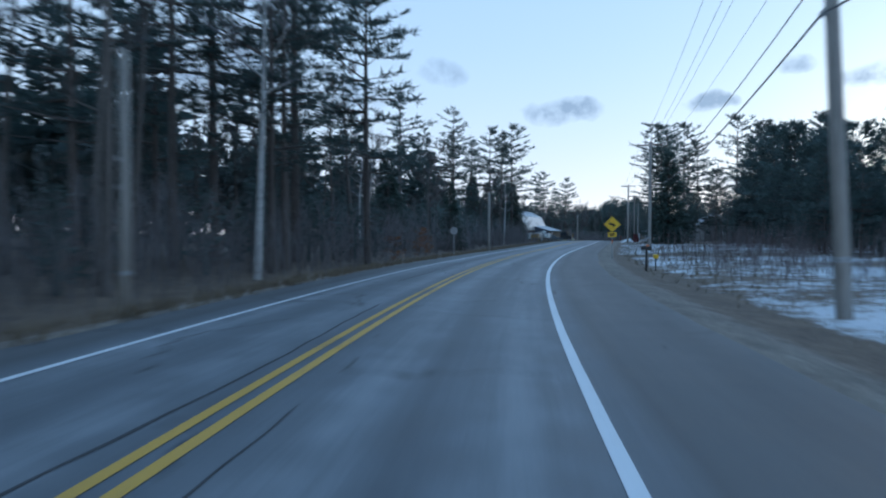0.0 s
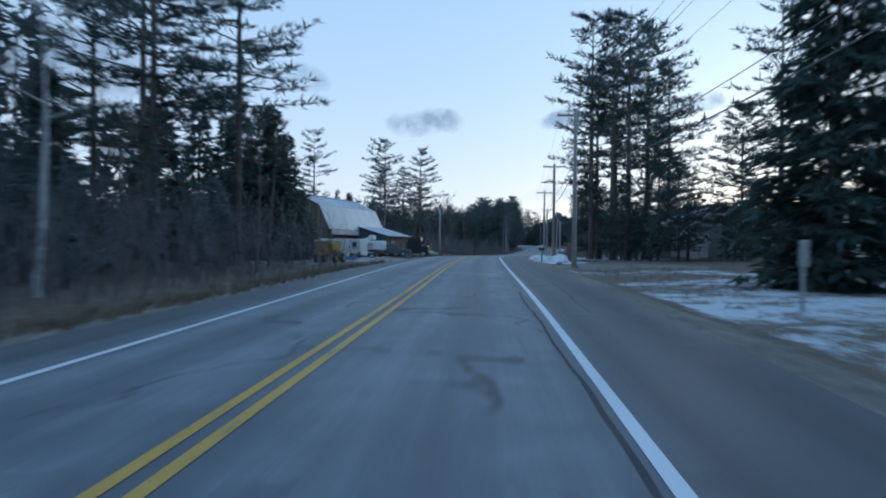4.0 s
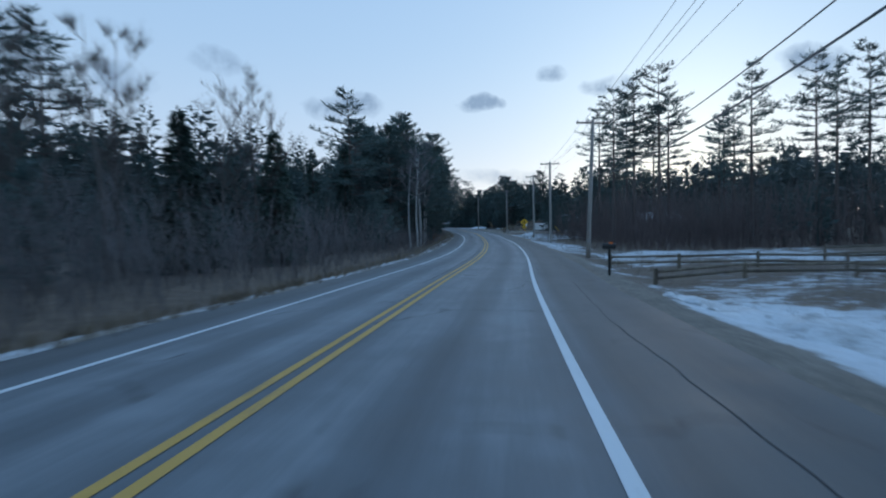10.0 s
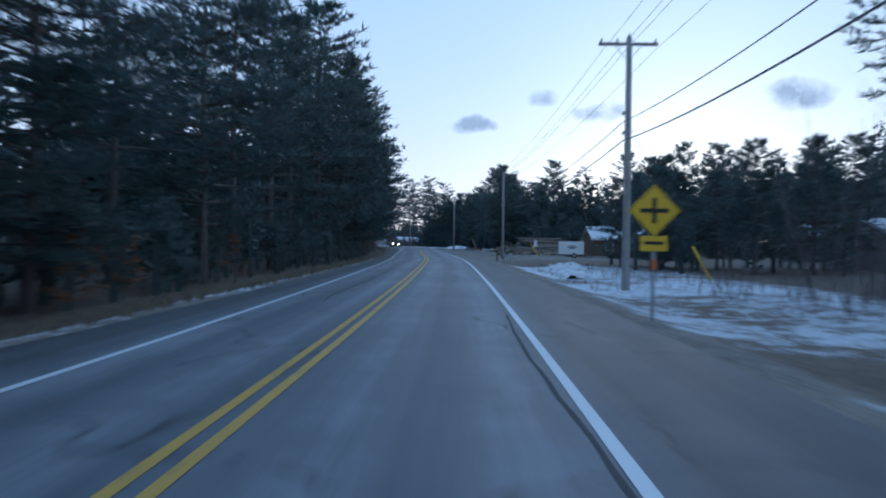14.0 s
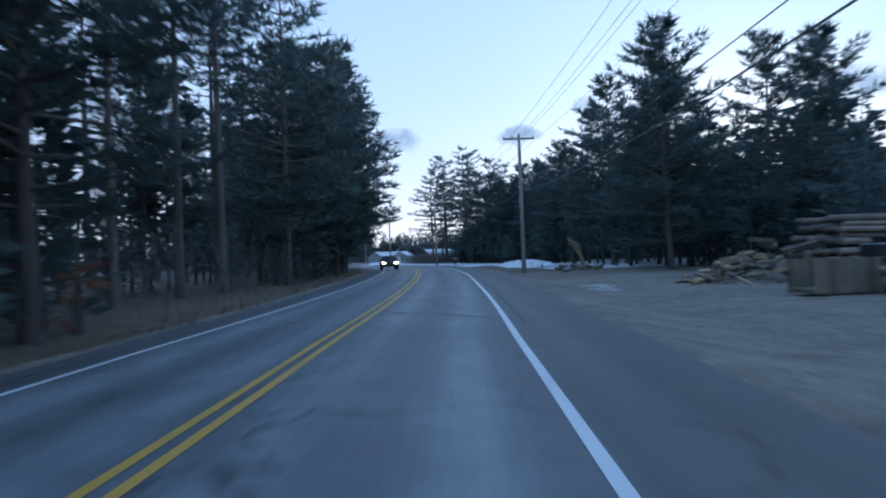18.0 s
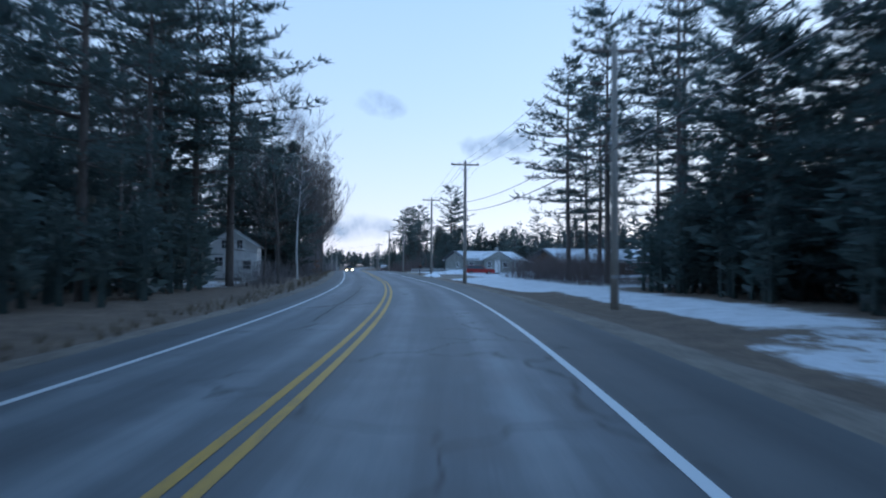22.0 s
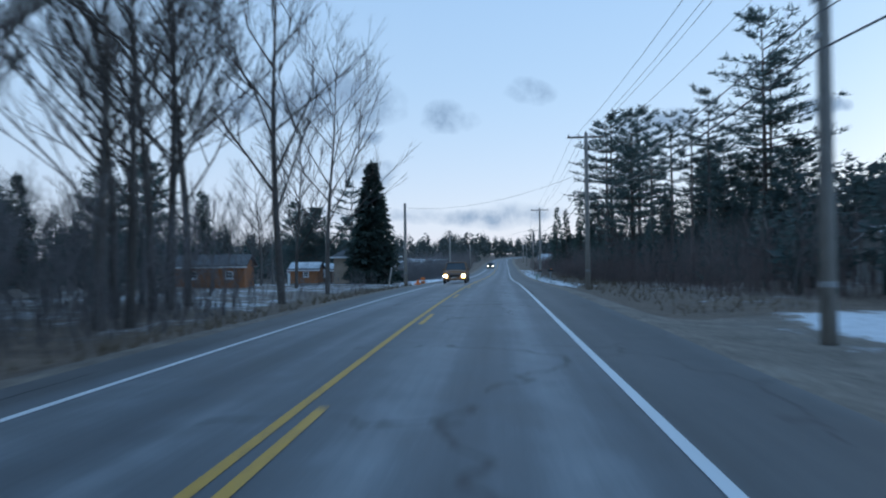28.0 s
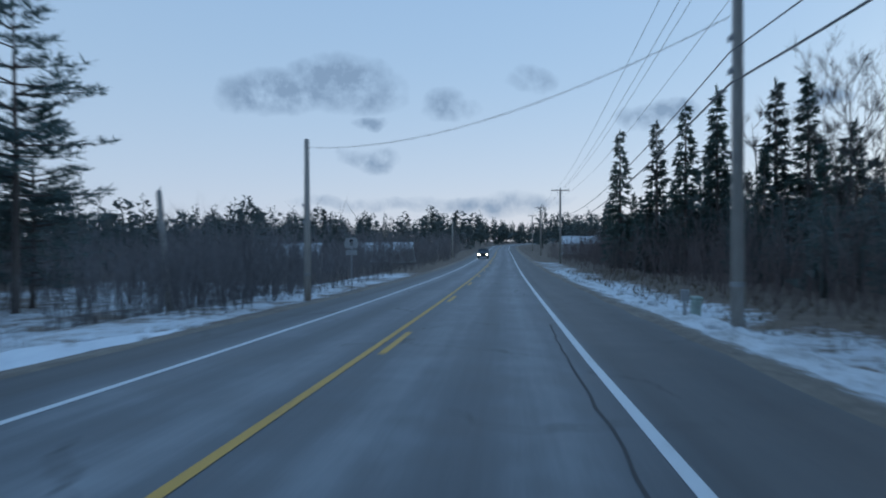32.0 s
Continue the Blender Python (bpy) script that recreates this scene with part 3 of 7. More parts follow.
ACROSS = [-260, -200, -150, -110, -80, -60, -48, -38, -30, -25, -21, -18, -15.5, -13.5, -12, -10.7, -9.6, -8.7, -8, -7.4, -6.9, -6.3, -5, -2, 1, 3.0, 3.5, 4.0, 4.5, 5.0, 5.6, 6.3, 7.1, 8,
          9, 10.2, 11.6, 13.2, 15, 17, 19.5, 22.5, 26, 31, 38, 48, 62, 82, 110, 150, 200, 260]
ground = Shape()
STEPS = list(np.arange(S_MIN + 1, 720, 2.2)) + list(np.arange(722, S_MAX - 1, 8.0))
snows, gravels = [], []
for s in STEPS:
    s = float(s)
    for a in ACROSS:
        ground.v.append(tuple(spot(s, a)))
        snows.append(snow_cover(s, a))
        gravels.append(gravel_cover(s, a))
w = len(ACROSS)
ground.f = [(i * w + j, i * w + j + 1, (i + 1) * w + j + 1, (i + 1) * w + j) for i in range(len(STEPS) - 1) for j in range(w - 1)]
g_ob = solo("ground", ground, GROUND, "winter ground of leaf litter, dead grass and patches of old snow", "ground", kind="structure", smooth=True)
for key, values in (("snow", snows), ("gravel", gravels)):
    layer = g_ob.data.attributes.new(key, "FLOAT", "POINT")
    layer.data.foreach_set("value", values)

far = Shape()
far.add([(-4500, -4500, -4.6), (4500, -4500, -4.6), (4500, 4500, -4.6), (-4500, 4500, -4.6)], [(0, 1, 2, 3)])
solo("far_ground", far, GROUND, "distant winter woodland floor under the trees", "ground", kind="structure")


def ribbon(left, right, up, s0, s1, step=2.5, uneven=0.0, beside=None):
    """A strip of the road between two offsets from the yellow line."""
    sh, n = Shape(), max(2, int((s1 - s0) / step))
    rows = 2 if isinstance(left, (int, float)) else len(left)
    for i in range(n + 1):
        s = s0 + (s1 - s0) * i / n
        y = yellow(s)
        offs = (left, right) if rows == 2 else left
        for k, o in enumerate(offs):
            o += float(np.interp(s, *beside)) if beside else 0.0
            rough = uneven * noise.noise(Vector((s * 0.9, k * 7.3, 1.1))) if k in (0, len(offs) - 1) else 0
            sh.v.append(tuple(spot(s, y + o + rough, up - 0.018 * abs(o), on_land=False)))
    k = rows
    sh.f = [(i * k + j, i * k + j + 1, (i + 1) * k + j + 1, (i + 1) * k + j) for i in range(n) for j in range(k - 1)]
    return sh


OFFS = (EDGE_L, -3.9, -3.1, -1.6, 0.0, 1.7, 3.4, 4.6, EDGE_R)
road = ribbon(OFFS, None, 0.035, S_MIN + 2, S_MAX - 2, 2.5, 0.16)
road_ob = solo("road", road, ROAD, "two-lane country road of salt-bleached cracked asphalt", "road", kind="structure", smooth=True)
layer = road_ob.data.attributes.new("across", "FLOAT", "POINT")
layer.data.foreach_set("value", [o for _ in range(len(road.v) // len(OFFS)) for o in OFFS])
layer = road_ob.data.attributes.new("along", "FLOAT", "POINT")
layer.data.foreach_set("value", [2.5 * k for k in range(len(road.v) // len(OFFS)) for _ in OFFS])
lines = thing("road_markings", "painted white edge lines and double yellow centre line", "road marking", kind="structure")
part("edge_line", ribbon(-0.068, 0.068, 0.041, S_MIN + 3, S_MAX - 3, beside=WHITE_R), WHITE_PAINT, lines)
part("edge_line", ribbon(-0.062, 0.062, 0.041, S_MIN + 3, S_MAX - 3, beside=WHITE_L), WHITE_PAINT, lines)
part("centre_line", ribbon(-0.19, -0.07, 0.042, S_MIN + 3, S_MAX - 3), YELLOW_PAINT, lines)
part("centre_line", ribbon(0.07, 0.19, 0.042, S_MIN + 3, 562), YELLOW_PAINT, lines)
for k in range(21):
    part("centre_dash", ribbon(0.07, 0.19, 0.042, 570 + 12 * k, 573 + 12 * k), YELLOW_PAINT, lines)


def seam(s0, s1, off, wide, seed):
    """A wandering line of tar poured into a crack along the lane."""
    sh, n = Shape(), max(3, int((s1 - s0) / 0.7))
    for i in range(n + 1):
        s = s0 + (s1 - s0) * i / n
        o = off + 0.22 * noise.noise(Vector((s * 0.11, seed, 0.3))) + 0.06 * noise.noise(Vector((s * 0.9, seed, 4.1)))
        w_ = wide * (0.6 + 0.5 * abs(noise.noise(Vector((s * 0.6, seed, 7.7)))))
        for k in (-w_ / 2, w_ / 2):
            sh.v.append(tuple(spot(s, yellow(s) + o + k, 0.0395 - 0.018 * abs(o), on_land=False)))
    sh.f = [(2 * i, 2 * i + 1, 2 * i + 3, 2 * i + 2) for i in range(n)]
    return sh


tar = thing("tar_seams", "dark tar seams sealing cracks along the road", "road repair", kind="structure")
seams = random.Random(12)
for k in range(34):
    s0 = -20 + 20.5 * k + seams.uniform(-6, 6)
    part("tar_seam", seam(s0, s0 + seams.uniform(10, 34), seams.choice((-4.0, -3.55, -3.5, -1.6, -0.5, 0.5, 3.1, 3.75, 4.4)), seams.uniform(0.03, 0.08), k * 3.7), ASPHALT_PATCH, tar)

WET = material("standing_water", [(0.05, 0.05, 0.048), (0.11, 0.105, 0.1)], 0.16, 1.5, 9.0, 0.12)


def puddle(s, lat, long, wide, turn, seed):
    """Meltwater lying on the drive, with an uneven rim."""
    sh, n = Shape(), 28
    for k in range(n):
        a = 2 * math.pi * k / n
        r = 1 + 0.45 * noise.noise(Vector((math.cos(a) * 1.4, math.sin(a) * 1.4, seed)))
        sh.v.append((long / 2 * r * math.cos(a), wide / 2 * r * math.sin(a), 0.0))
    sh.v += [(x * 0.9, y * 0.9, -0.05) for x, y, _ in sh.v]
    sh.f = [tuple(range(n))] + [(k, k + n, (k + 1) % n + n, (k + 1) % n) for k in range(n)]
    solo("puddle", sh, WET, "shallow puddle of meltwater on the drive", "puddle").matrix_basis = stand(s, lat, turn, 0.05)


puddle(155.6, 4.6, 7.5, 1.0, -72, 2.2)
puddle(384.5, 8.6, 2.6, 0.7, 20, 8.4)

# ---------------------------------------------------------------- trees
def blade(sh, p, d, length, width, rnd, flat=0.5):
    """One flat spray of needles: level for the most part, some tilted."""
    up = Vector((0, 0, 1)) if rnd.random() < flat else Vector((rnd.uniform(-1, 1), rnd.uniform(-1, 1), rnd.uniform(-0.3, 0.8)))
    side = (d.cross(up + Vector((rnd.uniform(-0.5, 0.5), rnd.uniform(-0.5, 0.5), 0)))).normalized() * width * 0.5
    q = p + d * length * 0.35
    sh.add([q + side, p + d * length, q - side * 1.2 - d * length * 0.3], [(0, 1, 2)])


def pine(name, h, bare, reach, seed, tufts=7, blades=6, label="", irregular=0.45, ragged=0.0, wood=None, needle=None, dead=True, taper=0.72, plume=1.0, step=1.0):
    """A white pine: bent tapered trunk, dead lower twigs, whorls of level limbs with flat sprays of needles."""
    rnd = random.Random(seed)
    t = thing(name, label, "tree", "roadside trees")
    r0 = h * 0.0095 + 0.04
    lean = Vector((rnd.uniform(-1, 1), rnd.uniform(-1, 1), 0)) * h * 0.012
    axis = lambda z: lean * math.sin(z / h * 3.0) + Vector((0, 0, z))
    trunk, crown = Shape(), Shape()
    hs = [-0.3, 0.15, h * 0.15, h * 0.35, h * 0.55, h * 0.75, h * 0.9, h]
    trunk.tube([axis(max(z, 0)) + Vector((0, 0, min(z, 0))) for z in hs], [r0 * 1.35, r0 * 1.1, r0 * 0.92, r0 * 0.78, r0 * 0.6, r0 * 0.36, r0 * 0.17, 0.015], 7)
    if dead:
        for _ in range(int(h * 1.6)):
            z = rnd.uniform(0.1, bare + 0.08) * h
            a = rnd.uniform(0, 6.28)
            d = Vector((math.cos(a), math.sin(a), rnd.uniform(-0.25, 0.2)))
            ln = rnd.uniform(0.5, 2.2)
            trunk.tube([axis(z), axis(z) + d * ln + Vector((0, 0, -0.12 * ln))], [0.028, 0.006], 3, False)
    z = bare * h
    while z < h * 0.985:
        u = (z - bare * h) / (h * (1 - bare))
        prof = (0.6 + 0.4 * math.sin(min(1, u * 2.6) * 1.57)) * (1 - u) ** taper
        for k in range(rnd.randint(4, 6)):
            if rnd.random() < ragged:
                continue
            a = rnd.uniform(0, 6.28)
            ln = max(0.4, reach * prof * rnd.uniform(1 - irregular, 1 + irregular))
            rise_ = 0.02 + 0.6 * u * u + rnd.uniform(-0.12, 0.12)
            d = Vector((math.cos(a), math.sin(a), rise_)).normalized()
            p0 = axis(z)
            trunk.tube([p0, p0 + d * ln + Vector((0, 0, ln * 0.06))], [0.015 * ln + 0.012, 0.006], 3, False)
            side = d.cross(Vector((0, 0, 1))).normalized()
            n = max(2, int(tufts * (0.3 + 0.7 * ln / reach)))
            for i in range(n):
                f = 0.3 + 0.74 * ((i + rnd.random() * 0.8) / n) ** 0.8
                c = p0 + d * ln * f + Vector((0, 0, ln * 0.08 * f * f)) + side * rnd.uniform(-0.3, 0.3) * ln * (1.1 - 0.6 * f)
                for _ in range(blades):
                    e = (d * rnd.uniform(-0.2, 1.0) + side * rnd.uniform(-1, 1) + Vector((0, 0, rnd.uniform(-0.15, 0.5)))).normalized()
                    blade(crown, c, e, rnd.uniform(0.45, 1.0) * plume, rnd.uniform(0.07, 0.16) * plume, rnd)
        z += rnd.uniform(0.4, 0.9) * (h / 20) ** 0.3 * step
    part("trunk", trunk, wood or BARK, t, smooth=True)
    part("crown", crown, needle or NEEDLES, t)
    return t


def spruce(name, h, reach, seed, dense=9, label="", skirt=0.04, sprays=5, inner=0.3, step=1.0):
    """A spruce or fir: a close cone of drooping limbs down to the ground."""
    rnd = random.Random(seed)
    t = thing(name, label, "tree", "roadside trees")
    trunk, crown = Shape(), Shape()
    trunk.tube([(0, 0, -0.3), (0, 0, h * 0.3), (0, 0, h * 0.7), (0, 0, h)], [h * 0.016 + 0.04, h * 0.012, h * 0.006, 0.01], 6)
    z = skirt * h
    while z < h * 0.98:
        u = (z / h - skirt) / (1 - skirt)
        rad = reach * (1 - u) ** 0.9 * (1 if u > 0.06 else 0.75)
        for k in range(max(4, int(dense * (1 - 0.5 * u)))):
            a = rnd.uniform(0, 6.28)
            ln = max(0.2, rad * rnd.uniform(0.72, 1.15))
            d = Vector((math.cos(a), math.sin(a), 0.28 * u - 0.22)).normalized()
            p0 = Vector((0, 0, z + rnd.uniform(-0.15, 0.15)))
            trunk.tube([p0, p0 + d * ln], [0.02, 0.005], 3, False)
            side = d.cross(Vector((0, 0, 1))).normalized()
            n = max(2, int(2 + ln * 1.6))
            for i in range(n):
                f = inner + (1 - inner) * (i + rnd.random()) / n
                c = p0 + d * ln * f + side * rnd.uniform(-0.2, 0.2) * ln * f
                for _ in range(sprays):
                    e = (d * rnd.uniform(0.1, 1) + side * rnd.uniform(-0.9, 0.9) + Vector((0, 0, rnd.uniform(-0.7, 0.12)))).normalized()
                    blade(crown, c, e, rnd.uniform(0.45, 0.9), rnd.uniform(0.15, 0.28), rnd)
        z += (0.2 + 0.02 * h * rnd.uniform(0.7, 1.2)) * step
    for i in range(14):
        a = rnd.uniform(0, 6.28)
        blade(crown, Vector((0, 0, h * (0.94 + 0.05 * i / 14))), Vector((math.cos(a) * 0.35, math.sin(a) * 0.35, 1)).normalized(), 0.5, 0.1, rnd)
    part("trunk", trunk, BARK, t, smooth=True)
    part("crown", crown, SPRUCE, t)
    return t


def bare_tree(name, h, spread, seed, wood, twig, label="", fork=0.32, limbs=9, straight=False):
    """A leafless broadleaf: trunk, rising limbs, branches and a haze of fine twigs."""
    rnd = random.Random(seed)
    t = thing(name, label, "tree", "roadside trees")
    trunk, crown = Shape(), Shape()
    r0 = h * 0.0095 + 0.02
    lean = Vector((rnd.uniform(-1, 1), rnd.uniform(-1, 1), 0)) * h * 0.03
    axis = lambda z: lean * (z / h) ** 1.5 + Vector((0.04 * h * math.sin(z / h * 4 + seed), 0.03 * h * math.cos(z / h * 3 + seed) - 0.03 * h, 0)) * 0.5 + Vector((0, 0, z))
    trunk.tube([axis(max(0, z)) + Vector((0, 0, min(0, z))) for z in (-0.3, 0.2, h * 0.25, h * 0.5, h * 0.75, h)], [r0 * 1.4, r0 * 1.05, r0 * 0.85, r0 * 0.55, r0 * 0.3, 0.012], 7)

    def bough(p, d, ln, r, depth):
        bend = Vector((rnd.uniform(-0.3, 0.3), rnd.uniform(-0.3, 0.3), rnd.uniform(0.0, 0.45)))
        m = p + d * ln * 0.5
        e = (d + bend * 0.8).normalized()
        q = m + e * ln * 0.5
        if depth:
            (trunk if depth > 1 else crown).tube([p, m, q], [r, r * 0.72, r * 0.4], 4 if depth > 1 else 3, False)
        else:
            crown.tube([p, q], [r, r * 0.4], 3, False)
        if depth == 0:
            for _ in range(6):
                c = p + (q - p) * rnd.uniform(0.15, 1.0)
                a = (e + Vector((rnd.uniform(-1, 1), rnd.uniform(-1, 1), rnd.uniform(-0.3, 0.8))) * 0.8).normalized()
                w = a.orthogonal().normalized() * 0.012
                crown.add([c - w, c + w, c + a * rnd.uniform(0.35, 1.0)], [(0, 1, 2)])
            return
        for i in range(3 + depth):
            f = rnd.uniform(0.3, 1.0)
            c = p + d * ln * f if f < 0.5 else m + e * ln * (f - 0.5)
            a = Vector((rnd.uniform(-1, 1), rnd.uniform(-1, 1), rnd.uniform(-0.2, 0.9)))
            bough(c, (e * 0.9 + a * 0.75).normalized(), ln * rnd.uniform(0.38, 0.6), r * 0.48, depth - 1)

    for i in range(limbs):
        z = h * (fork + (0.95 - fork) * (i + rnd.random()) / limbs)
        a = i * 2.4 + rnd.uniform(-0.5, 0.5)
        up = rnd.uniform(0.7, 1.5) if not straight else rnd.uniform(0.3, 1.0)
        d = Vector((math.cos(a), math.sin(a), up)).normalized()
        ln = spread * (1.2 - 0.5 * (z / h - fork) / (1 - fork)) * rnd.uniform(0.7, 1.2)
        bough(axis(z), d, ln, r0 * 0.42 * (1.1 - 0.7 * z / h), 2)
    part("trunk", trunk, wood, t, smooth=True)
    part("crown", crown, twig, t)
    return t


PARK = Matrix.Translation((0, -3000, -200))
PINE_TALL = [pine("pine_tree", 22, 0.4, 4.8, 11, 10, 8, "tall white pine with a bare lower trunk by the road", 0.6, taper=0.5, step=1.5),
             pine("pine_tree", 24, 0.5, 4.2, 12, 10, 8, "tall white pine with a thin ragged crown", 0.65, 0.1, taper=0.42, step=1.6),
             pine("pine_tree", 20, 0.3, 4.6, 13, 10, 8, "white pine with layered dark limbs", 0.6, taper=0.55, step=1.45),
             pine("pine_tree", 21, 0.38, 3.4, 16, 8, 7, "slender ragged white pine with dead lower limbs", 0.65, 0.12, taper=0.5, step=1.5)]
PINE_FULL = [pine("pine_tree", 20, 0.1, 5.8, 14, 10, 10, "dense dark pine with limbs almost to the ground", 0.3, dead=False, taper=0.5, plume=1.1),
             pine("pine_tree", 17, 0.12, 5.4, 15, 10, 10, "full-crowned dark green pine beside the road", 0.35, dead=False, taper=0.45, plume=1.1),
             pine("pine_tree", 22, 0.16, 6.4, 17, 10, 10, "broad old pine with long limbs over the shoulder", 0.35, dead=False, taper=0.55, plume=1.15)]
PINE_YOUNG = [pine("young_pine", 8, 0.06, 2.6, 21, 6, 6, "young bushy pine at the edge of the wood", 0.35, dead=False)]
SPRUCES = [spruce("spruce_tree", 13, 3.4, 31, 13, "dark pointed spruce with limbs to the ground"),
           spruce("spruce_tree", 16, 2.3, 32, 9, "tall narrow spruce with a pointed top"),
           spruce("spruce_tree", 13, 3.1, 33, 22, "dense blue-green spruce with a pointed top beside the tan house", 0.03, 8, 0.2, 0.8)]
BARE = [bare_tree("bare_tree", 17, 4.2, 41, GREY_BARK, BRANCHES, "tall leafless hardwood with fine grey twigs", 0.24, 16),
        bare_tree("bare_tree", 15, 5.2, 42, GREY_BARK, BRANCHES, "leafless maple with a spreading crown", 0.2, 16),
        bare_tree("bare_tree", 13, 2.2, 43, GREY_BARK, BRANCHES, "thin leafless young hardwood", 0.3, 9, True),
        bare_tree("birch_tree", 13, 2.0, 44, PALE_BARK, TWIGS, "pale-stemmed leafless birch at the wood's edge", 0.45, 8, True)]
SPARSE = [bare_tree("dead_tree", 15, 1.5, 45, GREY_BARK, BRANCHES, "dead standing tree with a few broken limbs", 0.45, 5, True)]
MODELS = {"T": PINE_TALL, "F": PINE_FULL, "Y": PINE_YOUNG, "S": SPRUCES[:2], "B": BARE[:2], "b": BARE[2:3], "w": BARE[3:], "D": SPARSE}
for kind in MODELS.values():
    for model in kind:
        model.matrix_basis = PARK
trees = random.Random(77)
USED = []
taken = set()


def plant(model, s, lat, size=1.0, turn=None):
    """Stand one tree; the first of each model is the model itself."""
    m = stand(s, lat, trees.uniform(0, 360) if turn is None else turn, -0.05, size)
    USED.append((m.translation.x, m.translation.y))
    if model not in taken:
        taken.add(model)
        model.matrix_basis = m
        return model
    k = 1 / model.scale[0]
    return copy_thing(model, m @ Matrix.Diagonal((k, k, k, 1)))


def wood(s0, s1, lat0, lat1, kinds, gap, low=0.8, high=1.2, near=2.2):
    """Fill a stretch of ground with trees: kinds is a string of model letters to draw from."""
    s = s0
    while s < s1:
        lat = lat0
        while lat < lat1:
            ss, ll = s + trees.uniform(-0.5, 0.5) * gap, lat + trees.uniform(-0.5, 0.5) * gap
            p = spot(ss, ll)
            if s0 <= ss <= s1 and lat0 <= ll <= lat1 and all((p.x - x) ** 2 + (p.y - y) ** 2 > near * near for x, y in USED[-500:]):
                plant(trees.choice(MODELS[trees.choice(kinds)]), ss, ll, trees.uniform(low, high))
            lat += gap
        s += gap


# left of the road
wood(-8, 48, -22, -9.8, "TTTTbbDDw", 3.9, 0.8, 1.2)
wood(46, 66, -24, -11, "bbTDSDw", 4.8, 0.65, 1.0)
wood(64, 128, -26, -11, "bbBDSYw", 5.8, 0.45, 0.8)
for s, lat, k, v in ((84, -24, 0.8, 3), (98, -20, 0.88, 1), (98.5, -20.5, 0.85, 2), (90, -26, 1.0, 1), (112, -15, 0.95, 2), (117, -18, 1.05, 2), (122, -15, 1.0, 0), (119, -22, 0.95, 2)):
    plant(PINE_TALL[v], s, lat, k)
for s, lat, k in ((134, -17, 0.95), (137, -21, 1.05), (141, -24, 1.0), (139, -17.5, 0.85), (144, -28, 1.15), (131, -25, 1.05), (136, -18.5, 1.0)):
    plant(SPRUCES[0], s, lat, k)
for s, lat, k, v in ((191, -33.5, 0.9, 1), (202.5, -24, 1.0, 0), (200, -16.5, 0.98, 2), (205, -21, 0.8, 3), (209, -27, 0.8, 3), (207, -18, 0.75, 3)):
    plant(PINE_TALL[v], s, lat, k)
wood(196, 258, -34, -13, "bbBbBDSw", 5.8, 0.55, 0.9)
plant(PINE_TALL[1], 258, -43, 1.1)
plant(PINE_TALL[2], 246, -30, 0.8)
for s, lat, k, v in ((281, -16.5, 0.6, 1), (285.5, -13.6, 0.72, 0), (290.5, -12.6, 0.8, 0), (295, -13.0, 0.8, 2), (299, -12.4, 0.74, 0), (288, -18, 0.72, 2), (294, -17.5, 0.78, 0)):
    plant(PINE_FULL[v], s, lat, k)
wood(262, 298, -28, -14, "FYbbS", 6.2, 0.5, 0.72)
plant(PINE_TALL[2], 271, -15.5, 0.8)
for s, k in ((277.5, 0.75), (283.5, 0.9), (285, 0.7), (287.5, 1.0), (293, 0.8), (299.5, 0.75)):
    plant(BARE[3], s, -9.7 - trees.uniform(0, 0.9), k)
for s in range(300, 396, 6):
    plant(PINE_FULL[trees.choice((0, 2, 2))] if s % 4 else PINE_TALL[trees.choice((0, 2))], s + trees.uniform(-1.5, 1.5), -11.2 + trees.uniform(-0.9, 0.6), (0.72 + 0.2 * smooth(310, 350, s)) * trees.uniform(0.92, 1.1))
for s in range(396, 416, 5):
    plant(PINE_TALL[trees.choice((1, 3))], s + trees.uniform(-1.5, 1.5), -12.0 + trees.uniform(-2.5, 0.8), trees.uniform(0.85, 1.0))
for s in range(418, 474, 7):
    plant(PINE_FULL[trees.choice((0, 2))], s + trees.uniform(-1.5, 1.5), -11.4 + trees.uniform(-0.9, 0.7), trees.uniform(0.9, 1.1))
for s, lat, k in ((440, -9.6, 1.05), (447, -9.3, 1.1), (453, -9.2, 1.1), (459, -9.4, 1.0), (465, -9.8, 1.0)):
    plant(PINE_FULL[2], s, lat, k)
wood(300, 396, -24, -14.5, "FTTb", 7.5, 0.75, 1.0)
wood(378, 412, -26, -14, "TTFb", 6.5, 0.75, 1.0)
wood(412, 474, -28, -15, "TTTb", 8.0, 0.85, 1.1)
wood(474, 499, -28, -11.8, "TTTb", 5.6, 0.85, 1.1)
wood(499, 522, -36, -22, "TTF", 5.5, 0.8, 1.0)
plant(PINE_TALL[0], 505.5, -12.7, 1.1)
for s, lat, k in ((502.5, -14.4, 1.1), (504.5, -16.8, 1.1), (508, -18.2, 1.0)):
    plant(PINE_TALL[2], s, lat, k)
plant(PINE_TALL[2], 499, -15.5, 1.1)
for s, lat, k, v in ((534, -21, 0.72, 2), (535, -12.8, 0.85, 1), (537, -17, 0.78, 0), (539, -12.2, 0.8, 0), (541, -16, 0.85, 2), (532, -26, 0.72, 0), (545, -13.5, 0.7, 1)):
    plant(PINE_FULL[v], s, lat, k)
wood(533, 548, -36, -21, "FTS", 6.0, 0.52, 0.75)
for i in range(19):
    plant(BARE[trees.choice((0, 1, 1))], 546 + 3.3 * i + trees.uniform(-1.5, 1.5), trees.uniform(-14.0, -9.2), trees.uniform(0.8, 1.25))
wood(545, 606, -28, -15, "BbbBT", 8.0, 0.7, 1.05)
